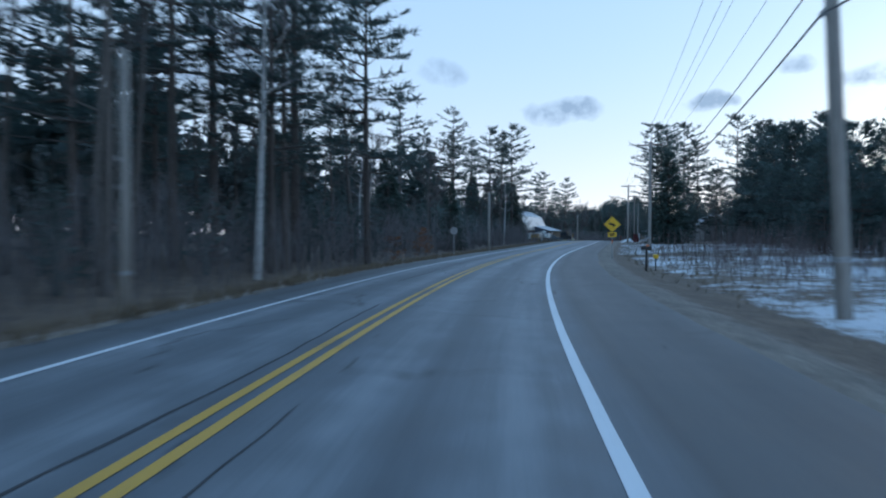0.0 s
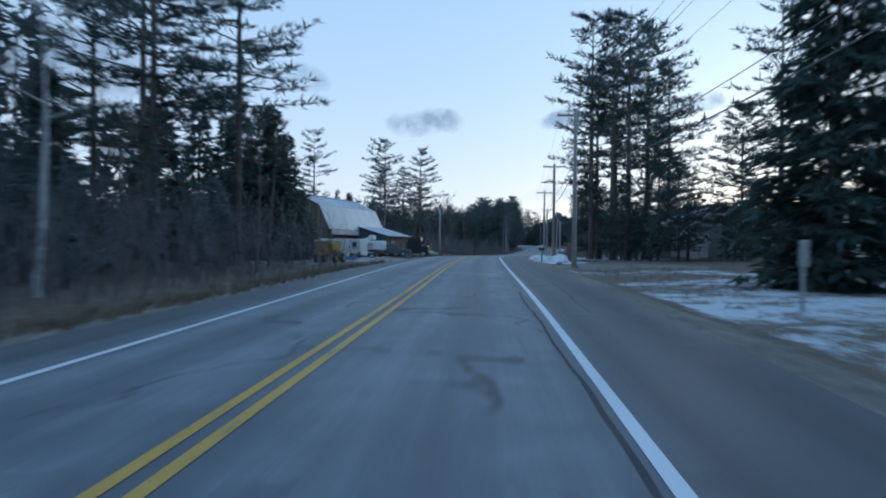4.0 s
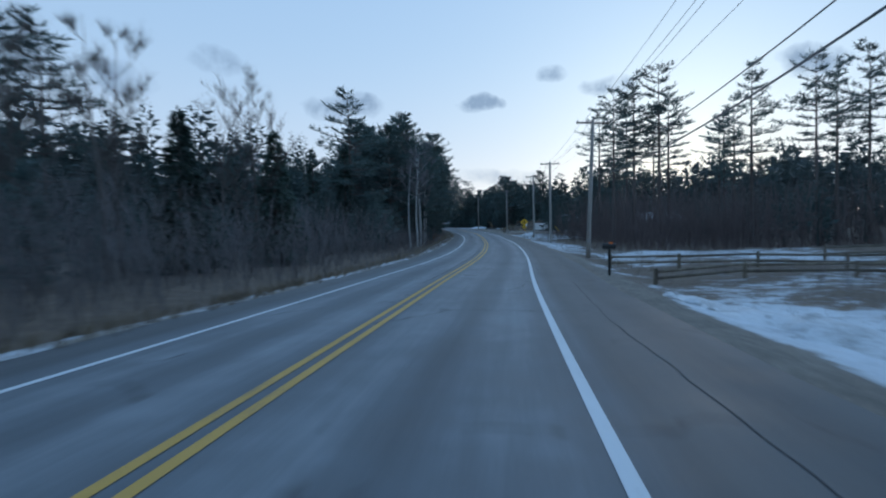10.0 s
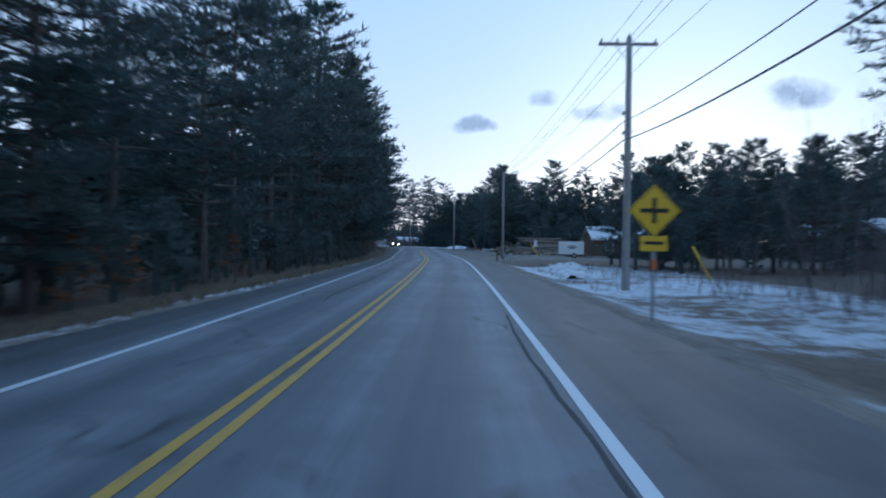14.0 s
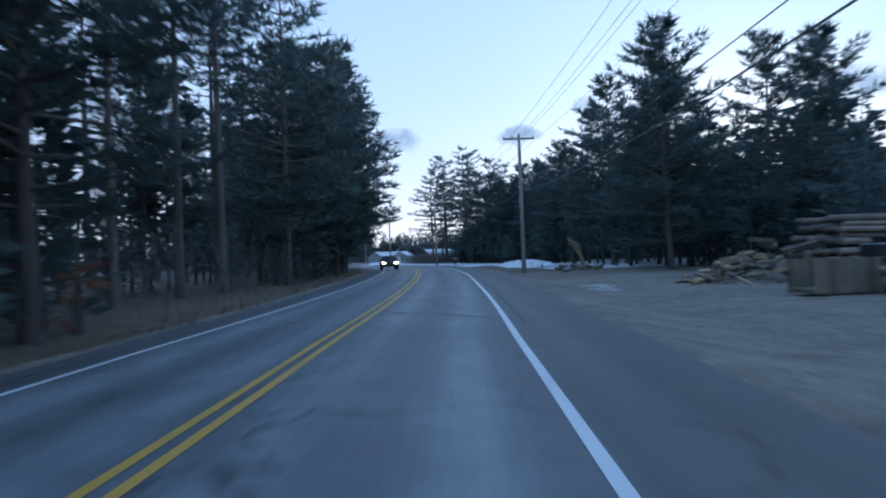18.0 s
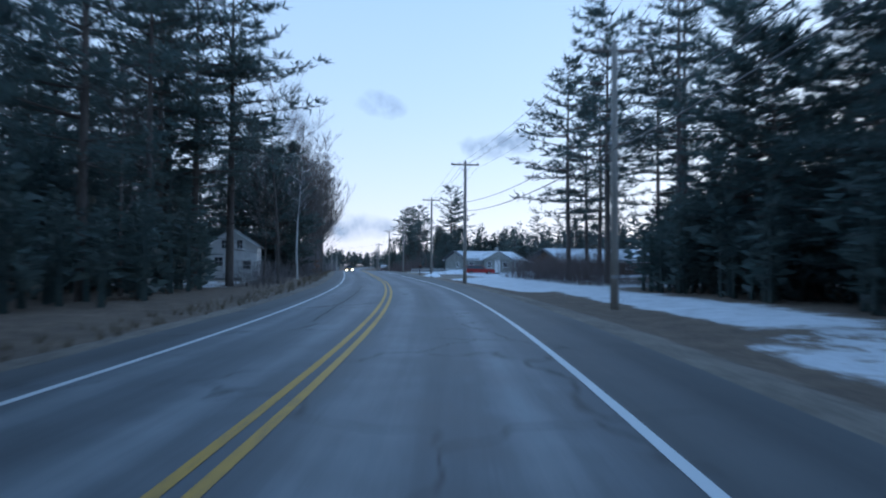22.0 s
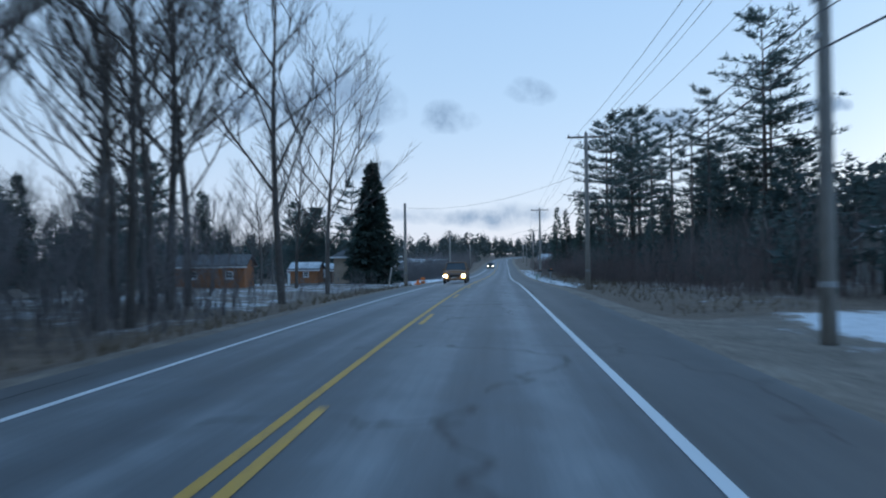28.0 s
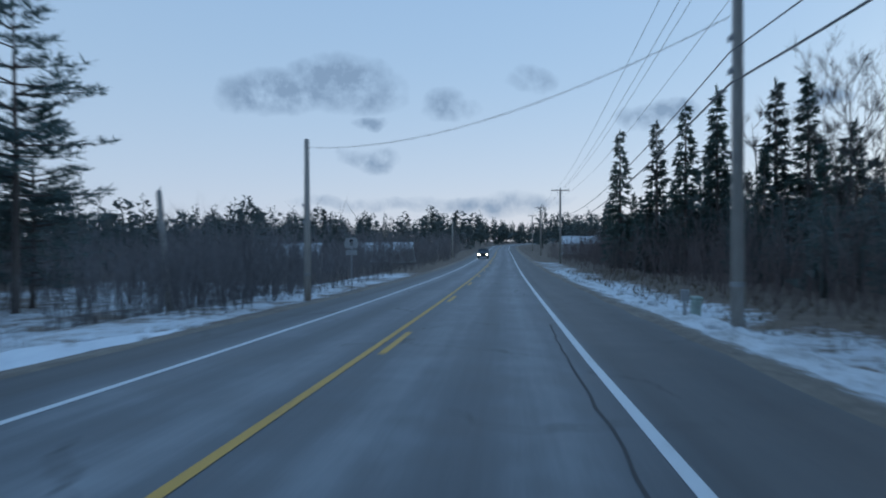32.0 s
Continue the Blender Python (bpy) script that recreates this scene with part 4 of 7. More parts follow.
for s, lat, k, v in ((578, -9.6, 1.15, 0), (588, -10.2, 1.1, 0), (596, -11, 1.0, 1), (603, -12.5, 1.0, 0), (608, -10.5, 1.0, 0), (619, -10.8, 0.95, 1), (626, -15, 0.8, 1), (645, -25.5, 0.8, 1), (655, -28, 0.62, 1)):
    plant(BARE[v], s, lat, k)
plant(BARE[3], 530.5, -10.2, 0.95)
plant(BARE[2], 509, -10.8, 0.5)
plant(BARE[1], 516.1, -10.9, 1.0)
for s in (204, 212, 221, 229, 238, 246):
    plant(PINE_YOUNG[0] if s % 2 else SPRUCES[0], s, -13.5 - (s % 5), 0.55 + 0.05 * (s % 4))
plant(SPRUCES[2], 645.4, -13.4, 1.0)
plant(BARE[1], 700, 22.5, 0.85)
plant(SPRUCES[1], 651, -35, 0.7)
plant(SPRUCES[1], 648, -33, 0.65)
plant(PINE_FULL[1], 690, -33, 0.8)
plant(PINE_TALL[2], 687.6, -25.8, 0.9)
plant(PINE_FULL[2], 686, -31.5, 0.62)
plant(PINE_FULL[1], 691, -27.5, 0.7)
plant(PINE_FULL[1], 683, -33, 0.72)
plant(PINE_FULL[0], 692, -37, 0.75)
wood(655, 720, -60, -40, "BbB", 10, 0.5, 0.75)
wood(622, 666, -48, -28, "BbSF", 6.5, 0.4, 0.7)
# right of the road
wood(-8, 50, 27, 40, "FB", 9, 0.65, 0.95)
for s, lat, k, v in ((54, 22.5, 0.48, 1), (59, 21.5, 0.46, 0), (64, 22.5, 0.58, 1), (68, 24, 0.55, 0), (60, 28, 0.6, 2), (73, 26, 0.75, 1), (79, 24, 0.68, 0), (85, 25, 0.85, 1), (91, 24, 0.75, 0), (97, 25.5, 0.9, 1), (103, 24, 0.75, 0), (108, 26, 0.85, 2), (68, 32, 0.62, 0), (76, 33, 0.65, 2), (86, 32, 0.85, 1), (97, 33, 0.8, 0), (110, 35, 0.9, 2), (60, 37, 0.65, 0)):
    plant(PINE_FULL[v], s, lat, k)
plant(SPRUCES[0], 108, 12.4, 1.15)
for s, lat, k in ((117, 30.5, 0.6), (106, 23.5, 0.6)):
    plant(PINE_FULL[1], s, lat, k)
plant(BARE[1], 100, 20, 0.5)
plant(BARE[1], 122, 22, 0.6)
for s, lat, k, v in ((156.5, 10.9, 1.15, 1), (156, 13.0, 1.2, 0), (163.7, 14.5, 1.15, 0), (160, 12.0, 1.1, 2), (163, 18, 1.25, 0), (152.5, 14.2, 1.1, 1), (149.5, 28, 1.2, 0), (166, 21, 1.2, 2), (157, 45, 1.2, 0), (151, 33, 1.15, 2)):
    plant(PINE_TALL[v], s, lat, k)
for s, lat, k, v in ((164, 11.2, 0.55, 1), (150, 13.5, 0.5, 1), (154, 17.5, 0.65, 0), (147.5, 18, 0.55, 1), (160.5, 11.2, 0.5, 0), (148, 24, 0.7, 2)):
    plant(PINE_FULL[v], s, lat, k)
plant(BARE[0], 161, 18, 1.2)
plant(BARE[1], 258, 37, 1.15)
wood(176, 262, 40, 60, "TBbY", 10, 0.6, 0.9)
for s, lat in ((278, 12), (279, 17), (286, 16), (292, 22), (298, 18), (304, 15.5), (306, 24), (311, 20), (325, 24), (300, 32), (312, 36), (277, 38), (272, 24), (270, 29), (266, 34), (263, 41), (274, 33), (260, 47), (284, 27)):
    plant(PINE_TALL[(1, 1, 3)[int(s) % 3]], s, lat, trees.uniform(0.72, 0.86))
for s, lat, v in ((333, 13.2, 1), (337, 14.5, 0), (341, 13, 1), (345, 15.5, 0), (335, 18, 2)):
    plant(PINE_FULL[v], s, lat, 0.4)
wood(328, 350, 16, 28, "FFY", 5.5, 0.3, 0.48)
for s, lat, k in ((430, 19.5, 0.95), (428, 29, 0.9), (424, 46, 0.95), (437, 18, 0.85), (416, 40, 0.9), (408, 44, 0.9), (444, 19.5, 0.85), (451, 18.5, 0.8), (458, 20, 0.75), (465, 19, 0.75), (436, 27, 0.9), (448, 27, 0.9)):
    plant(PINE_FULL[int(s) % 3], s, lat, k)
wood(396, 424, 44, 60, "FFT", 8, 0.75, 1.0)
for s, lat, v in ((475, 20, 0), (479, 17.5, 1), (484, 18.2, 0), (489, 16.8, 1)):
    plant(PINE_FULL[v], s, lat, 0.78)
wood(468, 499, 17, 34, "FFT", 5.5, 0.62, 0.85)
for s, lat, k in ((500, 17.5, 1.1), (504, 20, 1.05), (510, 16.5, 1.05), (520, 16.7, 1.1), (523.6, 21.2, 1.05), (514, 23, 1.0), (507, 26, 1.0), (529, 22, 0.95)):
    plant(PINE_TALL[(0, 2, 3)[int(s) % 3]], s, lat, k)
for s, lat, k in ((603, 17.5, 0.5), (607, 20.5, 0.55), (417.5, 15.2, 0.98), (423, 17.5, 0.92), (411, 22, 0.8)):
    plant(PINE_FULL[1], s, lat, k)
wood(584, 606, 32, 52, "FTY", 8, 0.5, 0.75)
plant(PINE_TALL[0], 641.4, 24.9, 1.14)
plant(PINE_TALL[2], 643.5, 26.5, 1.1)
plant(PINE_FULL[1], 640, 27.5, 0.75)
for s, lat, k, v in ((628, 14.5, 0.62, 3), (632, 17, 0.66, 1), (636, 15, 0.7, 3)):
    plant(PINE_TALL[v], s, lat, k)
wood(608, 640, 15, 30, "FYbb", 7, 0.32, 0.5)
wood(640, 664, 14, 28, "TTFB", 6, 0.6, 0.85)
for s, lat, k in ((661.5, 13.5, 0.95), (656, 15.5, 0.9), (667, 15, 1.0), (664, 18, 1.0)):
    plant(PINE_TALL[0], s, lat, k)
for s, lat, h in ((727.5, 12.5, 14.8), (714, 13.3, 13.1), (717.5, 16.7, 15.3), (718.2, 19.7, 16.8), (703.5, 19.1, 13.7), (701.5, 20.4, 13.6), (704.3, 24.9, 11.1), (712, 17.8, 12.6), (706, 29, 12.5), (709, 32, 14.5), (711, 33.5, 16)):
    plant(SPRUCES[1], s, lat, h / 15.6)
for i in range(24):
    plant(SPRUCES[1], 690 + 3.4 * i + trees.uniform(-1.5, 1.5), trees.uniform(15, 30), trees.uniform(0.45, 0.62))
for i in range(8):
    plant(BARE[2], 674 + 9 * i + trees.uniform(-3, 3), trees.uniform(12, 22), trees.uniform(0.6, 0.95))

for kind in MODELS.values():
    for model in kind:
        if model not in taken:
            for o in (*model.children, model):
                bpy.data.objects.remove(o)


# ---------------------------------------------------------------- brush, grass and distant woods
def brush(name, zones, mat, label, seed, height=2.2, forks=3):
    """Thickets of thin leafless stems, one joined mass. zones: s0, s1, lat0, lat1, stems, scale."""
    rnd = random.Random(seed)
    sh = Shape()
    for s0, s1, a, b, count, k in zones:
        for _ in range(count):
            s, lat = rnd.uniform(s0, s1), rnd.uniform(a, b)
            p = spot(s, lat, -0.05)
            h = height * k * rnd.uniform(0.4, 1.25)
            d = Vector((rnd.uniform(-0.3, 0.3), rnd.uniform(-0.3, 0.3), 1)).normalized()
            q = p + d * h
            r = 0.006 + 0.004 * h
            sh.tube([p, q], [r, r * 0.3], 3, False)
            for _ in range(forks):
                f = rnd.uniform(0.25, 0.9)
                e = (d + Vector((rnd.uniform(-0.8, 0.8), rnd.uniform(-0.8, 0.8), rnd.uniform(-0.1, 0.3)))).normalized()
                c = p + d * h * f
                w = e.orthogonal().normalized() * r * 0.8
                sh.add([c - w, c + w, c + e * h * rnd.uniform(0.2, 0.5)], [(0, 1, 2)])
    return solo(name, sh, mat, label, "brush", kind="stuff")


def tufts(name, zones, mat, label, seed, height=0.5):
    """Dead grass or weeds as narrow blades."""
    rnd = random.Random(seed)
    sh = Shape()
    for s0, s1, a, b, count in zones:
        for _ in range(count):
            p = spot(rnd.uniform(s0, s1), rnd.uniform(a, b), -0.03)
            for _ in range(4):
                d = Vector((rnd.uniform(-0.6, 0.6), rnd.uniform(-0.6, 0.6), 1)).normalized() * height * rnd.uniform(0.4, 1.2)
                w = d.orthogonal().normalized() * 0.02
                sh.add([p - w, p + w, p + d], [(0, 1, 2)])
    return solo(name, sh, mat, label, "grass", kind="stuff")


def far_woods(name, rows, label, seed, mat=None, fine=1.0):
    """Distant conifers and bare crowns, joined: s0, s1, lat0, lat1, count, height."""
    rnd = random.Random(seed)
    sh = Shape()
    for s0, s1, a, b, count, h0 in rows:
        for _ in range(count):
            s, lat = rnd.uniform(s0, s1), rnd.uniform(a, b)
            base, h = spot(s, lat), h0 * rnd.uniform(0.65, 1.15)
            rad = h * rnd.uniform(0.15, 0.27)
            start = rnd.uniform(0.0, 0.3)
            sh.tube([base, base + Vector((0, 0, h * 0.9))], [0.16, 0.04], 3, False)
            n = int((28 + h * 5) / fine)
            full = rnd.random() < 0.6
            for i in range(n):
                u = (i + rnd.random()) / n
                z = h * (start + (1 - start) * u)
                ang, ln = rnd.uniform(0, 6.28), rad * ((1 - u) ** 0.7 if not full else (1 - u ** 2.2) ** 0.6 * 0.95) * rnd.uniform(0.4, 1.25) + 0.25
                d = Vector((math.cos(ang), math.sin(ang), rnd.uniform(-0.1, 0.35)))
                p = base + Vector((0, 0, z))
                p += Vector((d.x, d.y, 0)) * ln * rnd.uniform(0.0, 0.5)
                blade(sh, p, d.normalized(), ln * 0.95 * math.sqrt(fine), ln * rnd.uniform(0.45, 0.85) * fine, rnd, 0.35)
    return solo(name, sh, mat or HAZY_NEEDLES, label, "woods", kind="stuff")


brush("roadside_brush", ((-10, 128, -14, -8.2, 1300, 1.0), (196, 300, -15, -8.0, 1300, 1.0), (300, 470, -12, -8.5, 350, 0.6), (530, 600, -15, -8.3, 700, 0.9), (600, 632, -12, -8.3, 160, 0.6), (663, 668, -10.5, -9.5, 40, 0.6)),
      TWIGS, "grey leafless brush along the edge of the wood", 5)
brush("thicket", ((503, 522, -12.5, -9.8, 300, 0.35), (676, 690, -16, -9.5, 600, 0.62), (690, 790, -46, -9.5, 4600, 0.78), (-10, 128, -20, -10.5, 2200, 0.7), (186, 300, -22, -11, 2300, 0.72), (300, 470, -14, -10, 700, 0.6), (536, 604, -20, -9.5, 2000, 0.8), (790, 900, -60, -12, 1500, 1.2)),
      TWIGS, "dense grey thicket of leafless saplings behind the verge", 15, 5.0, 4)
brush("thicket", ((258, 312, 10.5, 36, 2600, 1.15), (312, 345, 26, 44, 500, 0.8), (606, 790, 11.5, 26, 3200, 0.95), (166, 240, 30, 46, 1200, 0.9), (52, 122, 18, 30, 900, 0.6), (396, 424, 34, 48, 500, 0.7), (504, 536, 13.2, 19.5, 1700, 0.5)),
      RED_TWIGS, "reddish-grey thicket of leafless saplings", 16, 4.6, 4)
brush("roadside_brush", ((20, 60, 8, 18, 600, 0.9), (166, 200, 16, 34, 350, 1.0), (196, 240, 8.5, 34, 800, 0.55), (140, 196, 9, 30, 300, 0.6), (258, 316, 8.5, 24, 1400, 1.2), (316, 330, 8, 14, 160, 0.5), (174, 200, 7.5, 16, 260, 0.55), (606, 700, 9, 16, 1500, 1.2), (700, 790, 8, 18, 1100, 1.3)),
      RED_TWIGS, "reddish-brown leafless scrub in the snow", 6)
tufts("dead_grass", ((-10, 130, -9.5, -6.8, 2000), (-10, 130, 5.5, 18, 2400), (150, 340, -9, -6.8, 2000), (196, 345, 5.5, 16, 2600), (345, 640, -9.5, -7.2, 1000), (600, 720, 6, 11, 1000)),
      DRY_GRASS, "tufts of dead grass by the shoulder", 7, 0.4)
far_woods("wood_interior", ((-20, 130, -46, -27, 60, 18), (262, 300, -46, -24, 40, 13), (300, 390, -44, -22, 75, 16), (388, 416, -42, -17, 26, 15), (474, 520, -44, -30, 14, 12), (186, 262, -48, -36, 40, 12), (545, 606, -46, -30, 18, 9), (612, 670, -60, -34, 50, 8), (606, 700, 24, 40, 40, 12), (424, 500, 26, 40, 50, 17)),
          "dim pines and saplings inside the wood", 19, NEEDLES, 0.5)
far_woods("distant_woods", ((-20, 130, -110, -46, 120, 20), (130, 162, -100, -36, 40, 16), (186, 300, -110, -46, 100, 14), (300, 390, -90, -50, 60, 16), (390, 520, -110, -70, 50, 11), (520, 640, -110, -60, 60, 11), (640, 900, -170, -70, 150, 12),
                            (-20, 60, 30, 110, 110, 15), (60, 160, 55, 120, 110, 18), (165, 300, 46, 130, 170, 13), (300, 345, 50, 100, 60, 15), (345, 424, 52, 110, 110, 17), (424, 500, 40, 70, 80, 17), (500, 535, 36, 80, 50, 16), (535, 610, 46, 110, 120, 11),
                            (610, 700, 40, 80, 90, 13), (700, 900, 18, 120, 200, 11), (880, 1180, -260, -12, 420, 15), (880, 1180, 12, 160, 160, 15), (700, 800, -60, -34, 60, 10)),
          "distant mixed woodland closing the view", 9, None, 0.8)
far_woods("undergrowth", ((300, 392, -12.5, -9.9, 90, 4.0), (416, 472, -12.5, -10.2, 60, 4.0), (64, 128, -30, -13, 90, 6), (186, 262, -36, -15, 50, 5), (52, 120, 22, 40, 80, 7), (402, 428, 17.5, 34, 60, 6.5), (372, 404, 34, 50, 50, 7), (464, 500, 13.8, 20, 70, 5.5), (690, 790, 16, 30, 90, 6), (492, 504, -25, -13, 45, 9), (494, 511, 18, 32, 60, 8), (531, 548, -24, -11.5, 40, 6), (146, 176, 11, 34, 60, 6), (474, 503, -20, -12, 34, 5), (258, 330, 24, 44, 40, 6), (-10, 60, -24, -12, 40, 4), (262, 300, -24, -12, 30, 6), (300, 500, -22, -12, 140, 5), (424, 500, 15, 24, 70, 6), (606, 700, 13, 24, 70, 5), (328, 350, 12, 26, 20, 4), (545, 610, -28, -12, 50, 4)),
          "low evergreen undergrowth beneath the pines", 10, NEEDLES, 0.42)


# ---------------------------------------------------------------- utility poles and lines
def pole_model(name, h, arm, label):
    t = thing(name, label, "utility pole", "utility poles along the road")
    body = Shape().tube([(0, 0, -0.4), (0, 0, h * 0.5), (0, 0, h - 0.02), (0, 0, h)], [0.17, 0.145, 0.115, 0.09], 10)
    part("post", body, POLE_WOOD, t, smooth=True)
    part("ground_band", Shape().tube([(0, 0, 1.2), (0, 0, 1.32)], 0.175, 10), GALVANISED, t)
    if arm:
        part("crossarm", Shape().box((0, 0.14, h - 0.25), (2.4, 0.1, 0.12), None, 0.01), ARM_WOOD, t)
        for x in (-0.55, 0.55):
            part("brace", Shape().tube([(x, 0.13, h - 0.3), (0, 0.14, h - 0.95)], 0.018, 4), GALVANISED, t)
        for x in (-1.1, -0.45, 1.1):
            part("insulator", Shape().tube([(x, 0.14, h - 0.19), (x, 0.14, h - 0.14), (x, 0.14, h - 0.1), (x, 0.14, h - 0.03)], [0.03, 0.06, 0.045, 0.03], 8), CERAMIC, t)
        part("insulator", Shape().tube([(0, 0, h), (0, 0, h + 0.08), (0, 0, h + 0.14)], [0.03, 0.055, 0.03], 8), CERAMIC, t)
    for z in (h - 3.1, h - 3.9):
        part("cable_clamp", Shape().box((-0.17, 0, z), (0.12, 0.16, 0.14), None, 0.02), GALVANISED, t)
    return t


POLES = ((15.2, 7.2, 1.05), (76, 8.7, 1.12), (131.6, 6.3, 1.05), (160, 7.0, 1.03), (186, 6.3, 0.97), (211.5, 6.0, 0.88), (254.3, 5.7, 0.92), (288.6, 6.3, 0.94), (317.5, 7.0, 0.98), (369, 7.1, 0.98),
         (425, 6.4, 1.02), (484.5, 7.4, 1.0), (517, 5.8, 1.03), (550, 7.05, 1.02), (593, 7.2, 1.0), (624.8, 6.3, 1.03), (672, 5.6, 0.95), (750, 8.0, 1.0), (800, 8.0, 1.0), (850, 8.5, 1.0))
TOP = 10.3
LEAN = {0: -3.0, 6: 2.5}     # degrees by which some poles lean to the right
tall = pole_model("utility_pole", TOP, True, "weathered grey wooden utility pole with a crossarm")
heads = []
for i, (s, lat, k) in enumerate(POLES):
    m = stand(s, lat, 0, 0.0, k) @ Matrix.Rotation(radians(LEAN.get(i, 0.0)), 4, "Y")
    if i == 0:
        tall.matrix_basis = m
    else:
        copy_thing(tall, m)
    heads.append(m)
short = pole_model("utility_pole", 7.6, False, "short wooden utility pole without a crossarm")
SIDE_POLES = ((636.3, -8.5, 1.0), (12.3, -7.9, 0.72), (65, -7.4, 0.79), (190, -10.9, 1.06), (682.4, -8.3, 0.9), (787, -10.6, 1.0))
side_heads = []
for i, (s, lat, k) in enumerate(SIDE_POLES):
    m = stand(s, lat, 0, 0, k)
    if i == 0:
        short.matrix_basis = m
    else:
        copy_thing(short, m)
    side_heads.append(m)


def hung(a, b, sag, r, n=14):
    """A wire between two points, sagging."""
    pts = [a.lerp(b, i / n) - Vector((0, 0, 4 * sag * (i / n) * (1 - i / n))) for i in range(n + 1)]
    return Shape().tube(pts, r, 4, False)


FIX = ((-1.1, 0.14, TOP - 0.02, 0.009), (-0.45, 0.14, TOP - 0.02, 0.009), (1.1, 0.14, TOP - 0.02, 0.009), (0, 0, TOP + 0.14, 0.009), (-0.2, 0, TOP - 3.1, 0.017), (-0.2, 0, TOP - 3.9, 0.026))
behind = stand(-45, 7.0)
for a, b in zip([behind] + heads, heads):
    span = thing("power_line", "overhead wires sagging between two utility poles", "power line", "overhead wires", "structure")
    length = (b.translation - a.translation).length
    for k, (x, y, z, r) in enumerate(FIX):
        part("wire", hung(a @ Vector((x, y, z)), b @ Vector((x, y, z)), length * (0.012 if k < 4 else 0.018), r), CABLE, span)
drop = thing("service_cable", "single cable sagging from a pole to a house", "power line", "overhead wires", "structure")
part("wire", hung(heads[2] @ Vector((0.2, 0, TOP - 5.2)), spot(113, 15, 6.4), 0.8, 0.018), CABLE, drop)
for i, j in ((4, 3), (15, 0), (16, 4)):
    drop = thing("service_cable", "single cable crossing over the road to a side pole", "power line", "overhead wires", "structure")
    part("wire", hung(heads[i] @ Vector((-0.2, 0, TOP - 2.2)), side_heads[j] @ Vector((0, 0, 7.2)), 0.9, 0.011), CABLE, drop)

# ---------------------------------------------------------------- building materials
def siding(name, colour, course=0.13, upright=False, contrast=0.8, rough=0.75):
    """Painted boards or clapboards: lapped courses as relief, a little weathered."""
    m, n, l, b = node_material(name)
    c = n.new("ShaderNodeTexCoord").outputs["Object"]
    sp = n.new("ShaderNodeSeparateXYZ")
    l.new(c, sp.inputs[0])
    axis = calc(n, l, "ADD", sp.outputs[0], sp.outputs[1]) if upright else sp.outputs[2]
    saw = calc(n, l, "FRACT", calc(n, l, "DIVIDE", axis, course))
    worn = noise_of(n, l, c, 1.3, 6.0, 0.65)
    grain = noise_of(n, l, c, 22.0, 3.0)
    v = calc(n, l, "MULTIPLY_ADD", grain, 0.4, calc(n, l, "MULTIPLY", worn, 0.6))
    dark = tuple(x * contrast * 0.75 for x in colour)
    l.new(ramp_of(n, l, v, [(0.33, dark), (0.5, colour), (0.7, tuple(min(0.9, x * 1.15) for x in colour))]), b.inputs["Base Color"])
    b.inputs["Roughness"].default_value = rough
    bp = n.new("ShaderNodeBump")
    bp.inputs["Strength"].default_value, bp.inputs["Distance"].default_value = 0.9, 0.02
    l.new(calc(n, l, "MULTIPLY_ADD", grain, 0.15, saw), bp.inputs["Height"])
    l.new(bp.outputs[0], b.inputs["Normal"])
    return m


BARN_BOARD = material("weathered_barn_board", [(0.075, 0.06, 0.048), (0.16, 0.135, 0.1), (0.27, 0.235, 0.18)], 0.9, 0.8, 14.0, 0.6, axis=(4, 4, 0.3), random_tint=0.3)
RED_BOARD = material("dark_red_board", [(0.06, 0.02, 0.016), (0.13, 0.045, 0.035)], 0.85, 0.8, 14.0, 0.4, axis=(4, 4, 0.3), random_tint=0.2)
RED_FENCE = material("red_fence_board", [(0.09, 0.026, 0.03), (0.17, 0.045, 0.045)], 0.8, 0.8, 14.0, 0.4, axis=(4, 4, 0.3), random_tint=0.15)
TIN = material("galvanised_roof", [(0.4, 0.42, 0.44), (0.56, 0.58, 0.6)], 0.45, 0.6, 6.0, 0.15, metal=0.35, random_tint=0.08)
TIN_PALE = material("pale_roof_sheet", [(0.55, 0.54, 0.5), (0.68, 0.67, 0.63)], 0.6, 0.6, 6.0, 0.1)
SLATE_BLUE = siding("slate_blue_siding", (0.07, 0.085, 0.115), 0.2, True)
CLAP_WHITE = siding("white_clapboard", (0.76, 0.77, 0.77), 0.12)
CLAP_CREAM = siding("cream_clapboard", (0.64, 0.62, 0.56), 0.12)
CLAP_GREY = siding("grey_green_siding", (0.3, 0.31, 0.29), 0.12)
CLAP_TAN = siding("tan_siding", (0.4, 0.31, 0.235), 0.15)
CLAP_BLUE = siding("pale_blue_siding", (0.28, 0.36, 0.38), 0.14)
LOG_BROWN = siding("brown_log_siding", (0.12, 0.075, 0.05), 0.2)
SHED_ORANGE = siding("orange_stained_boards", (0.32, 0.14, 0.06), 0.18)
SHINGLE = material("asphalt_shingles", [(0.07, 0.07, 0.075), (0.15, 0.15, 0.155)], 0.9, 1.0, 16.0, 0.5)
FOUNDATION = material("concrete_base", [(0.2, 0.2, 0.2), (0.34, 0.34, 0.33)], 0.9, 1.5, 20.0, 0.4)
ROOF_SNOW = material("roof_snow", [(0.3, 0.31, 0.33), (0.55, 0.57, 0.6), (0.72, 0.74, 0.77)], 0.7, 0.8, 7.0, 0.6, bump_scale=0.05)


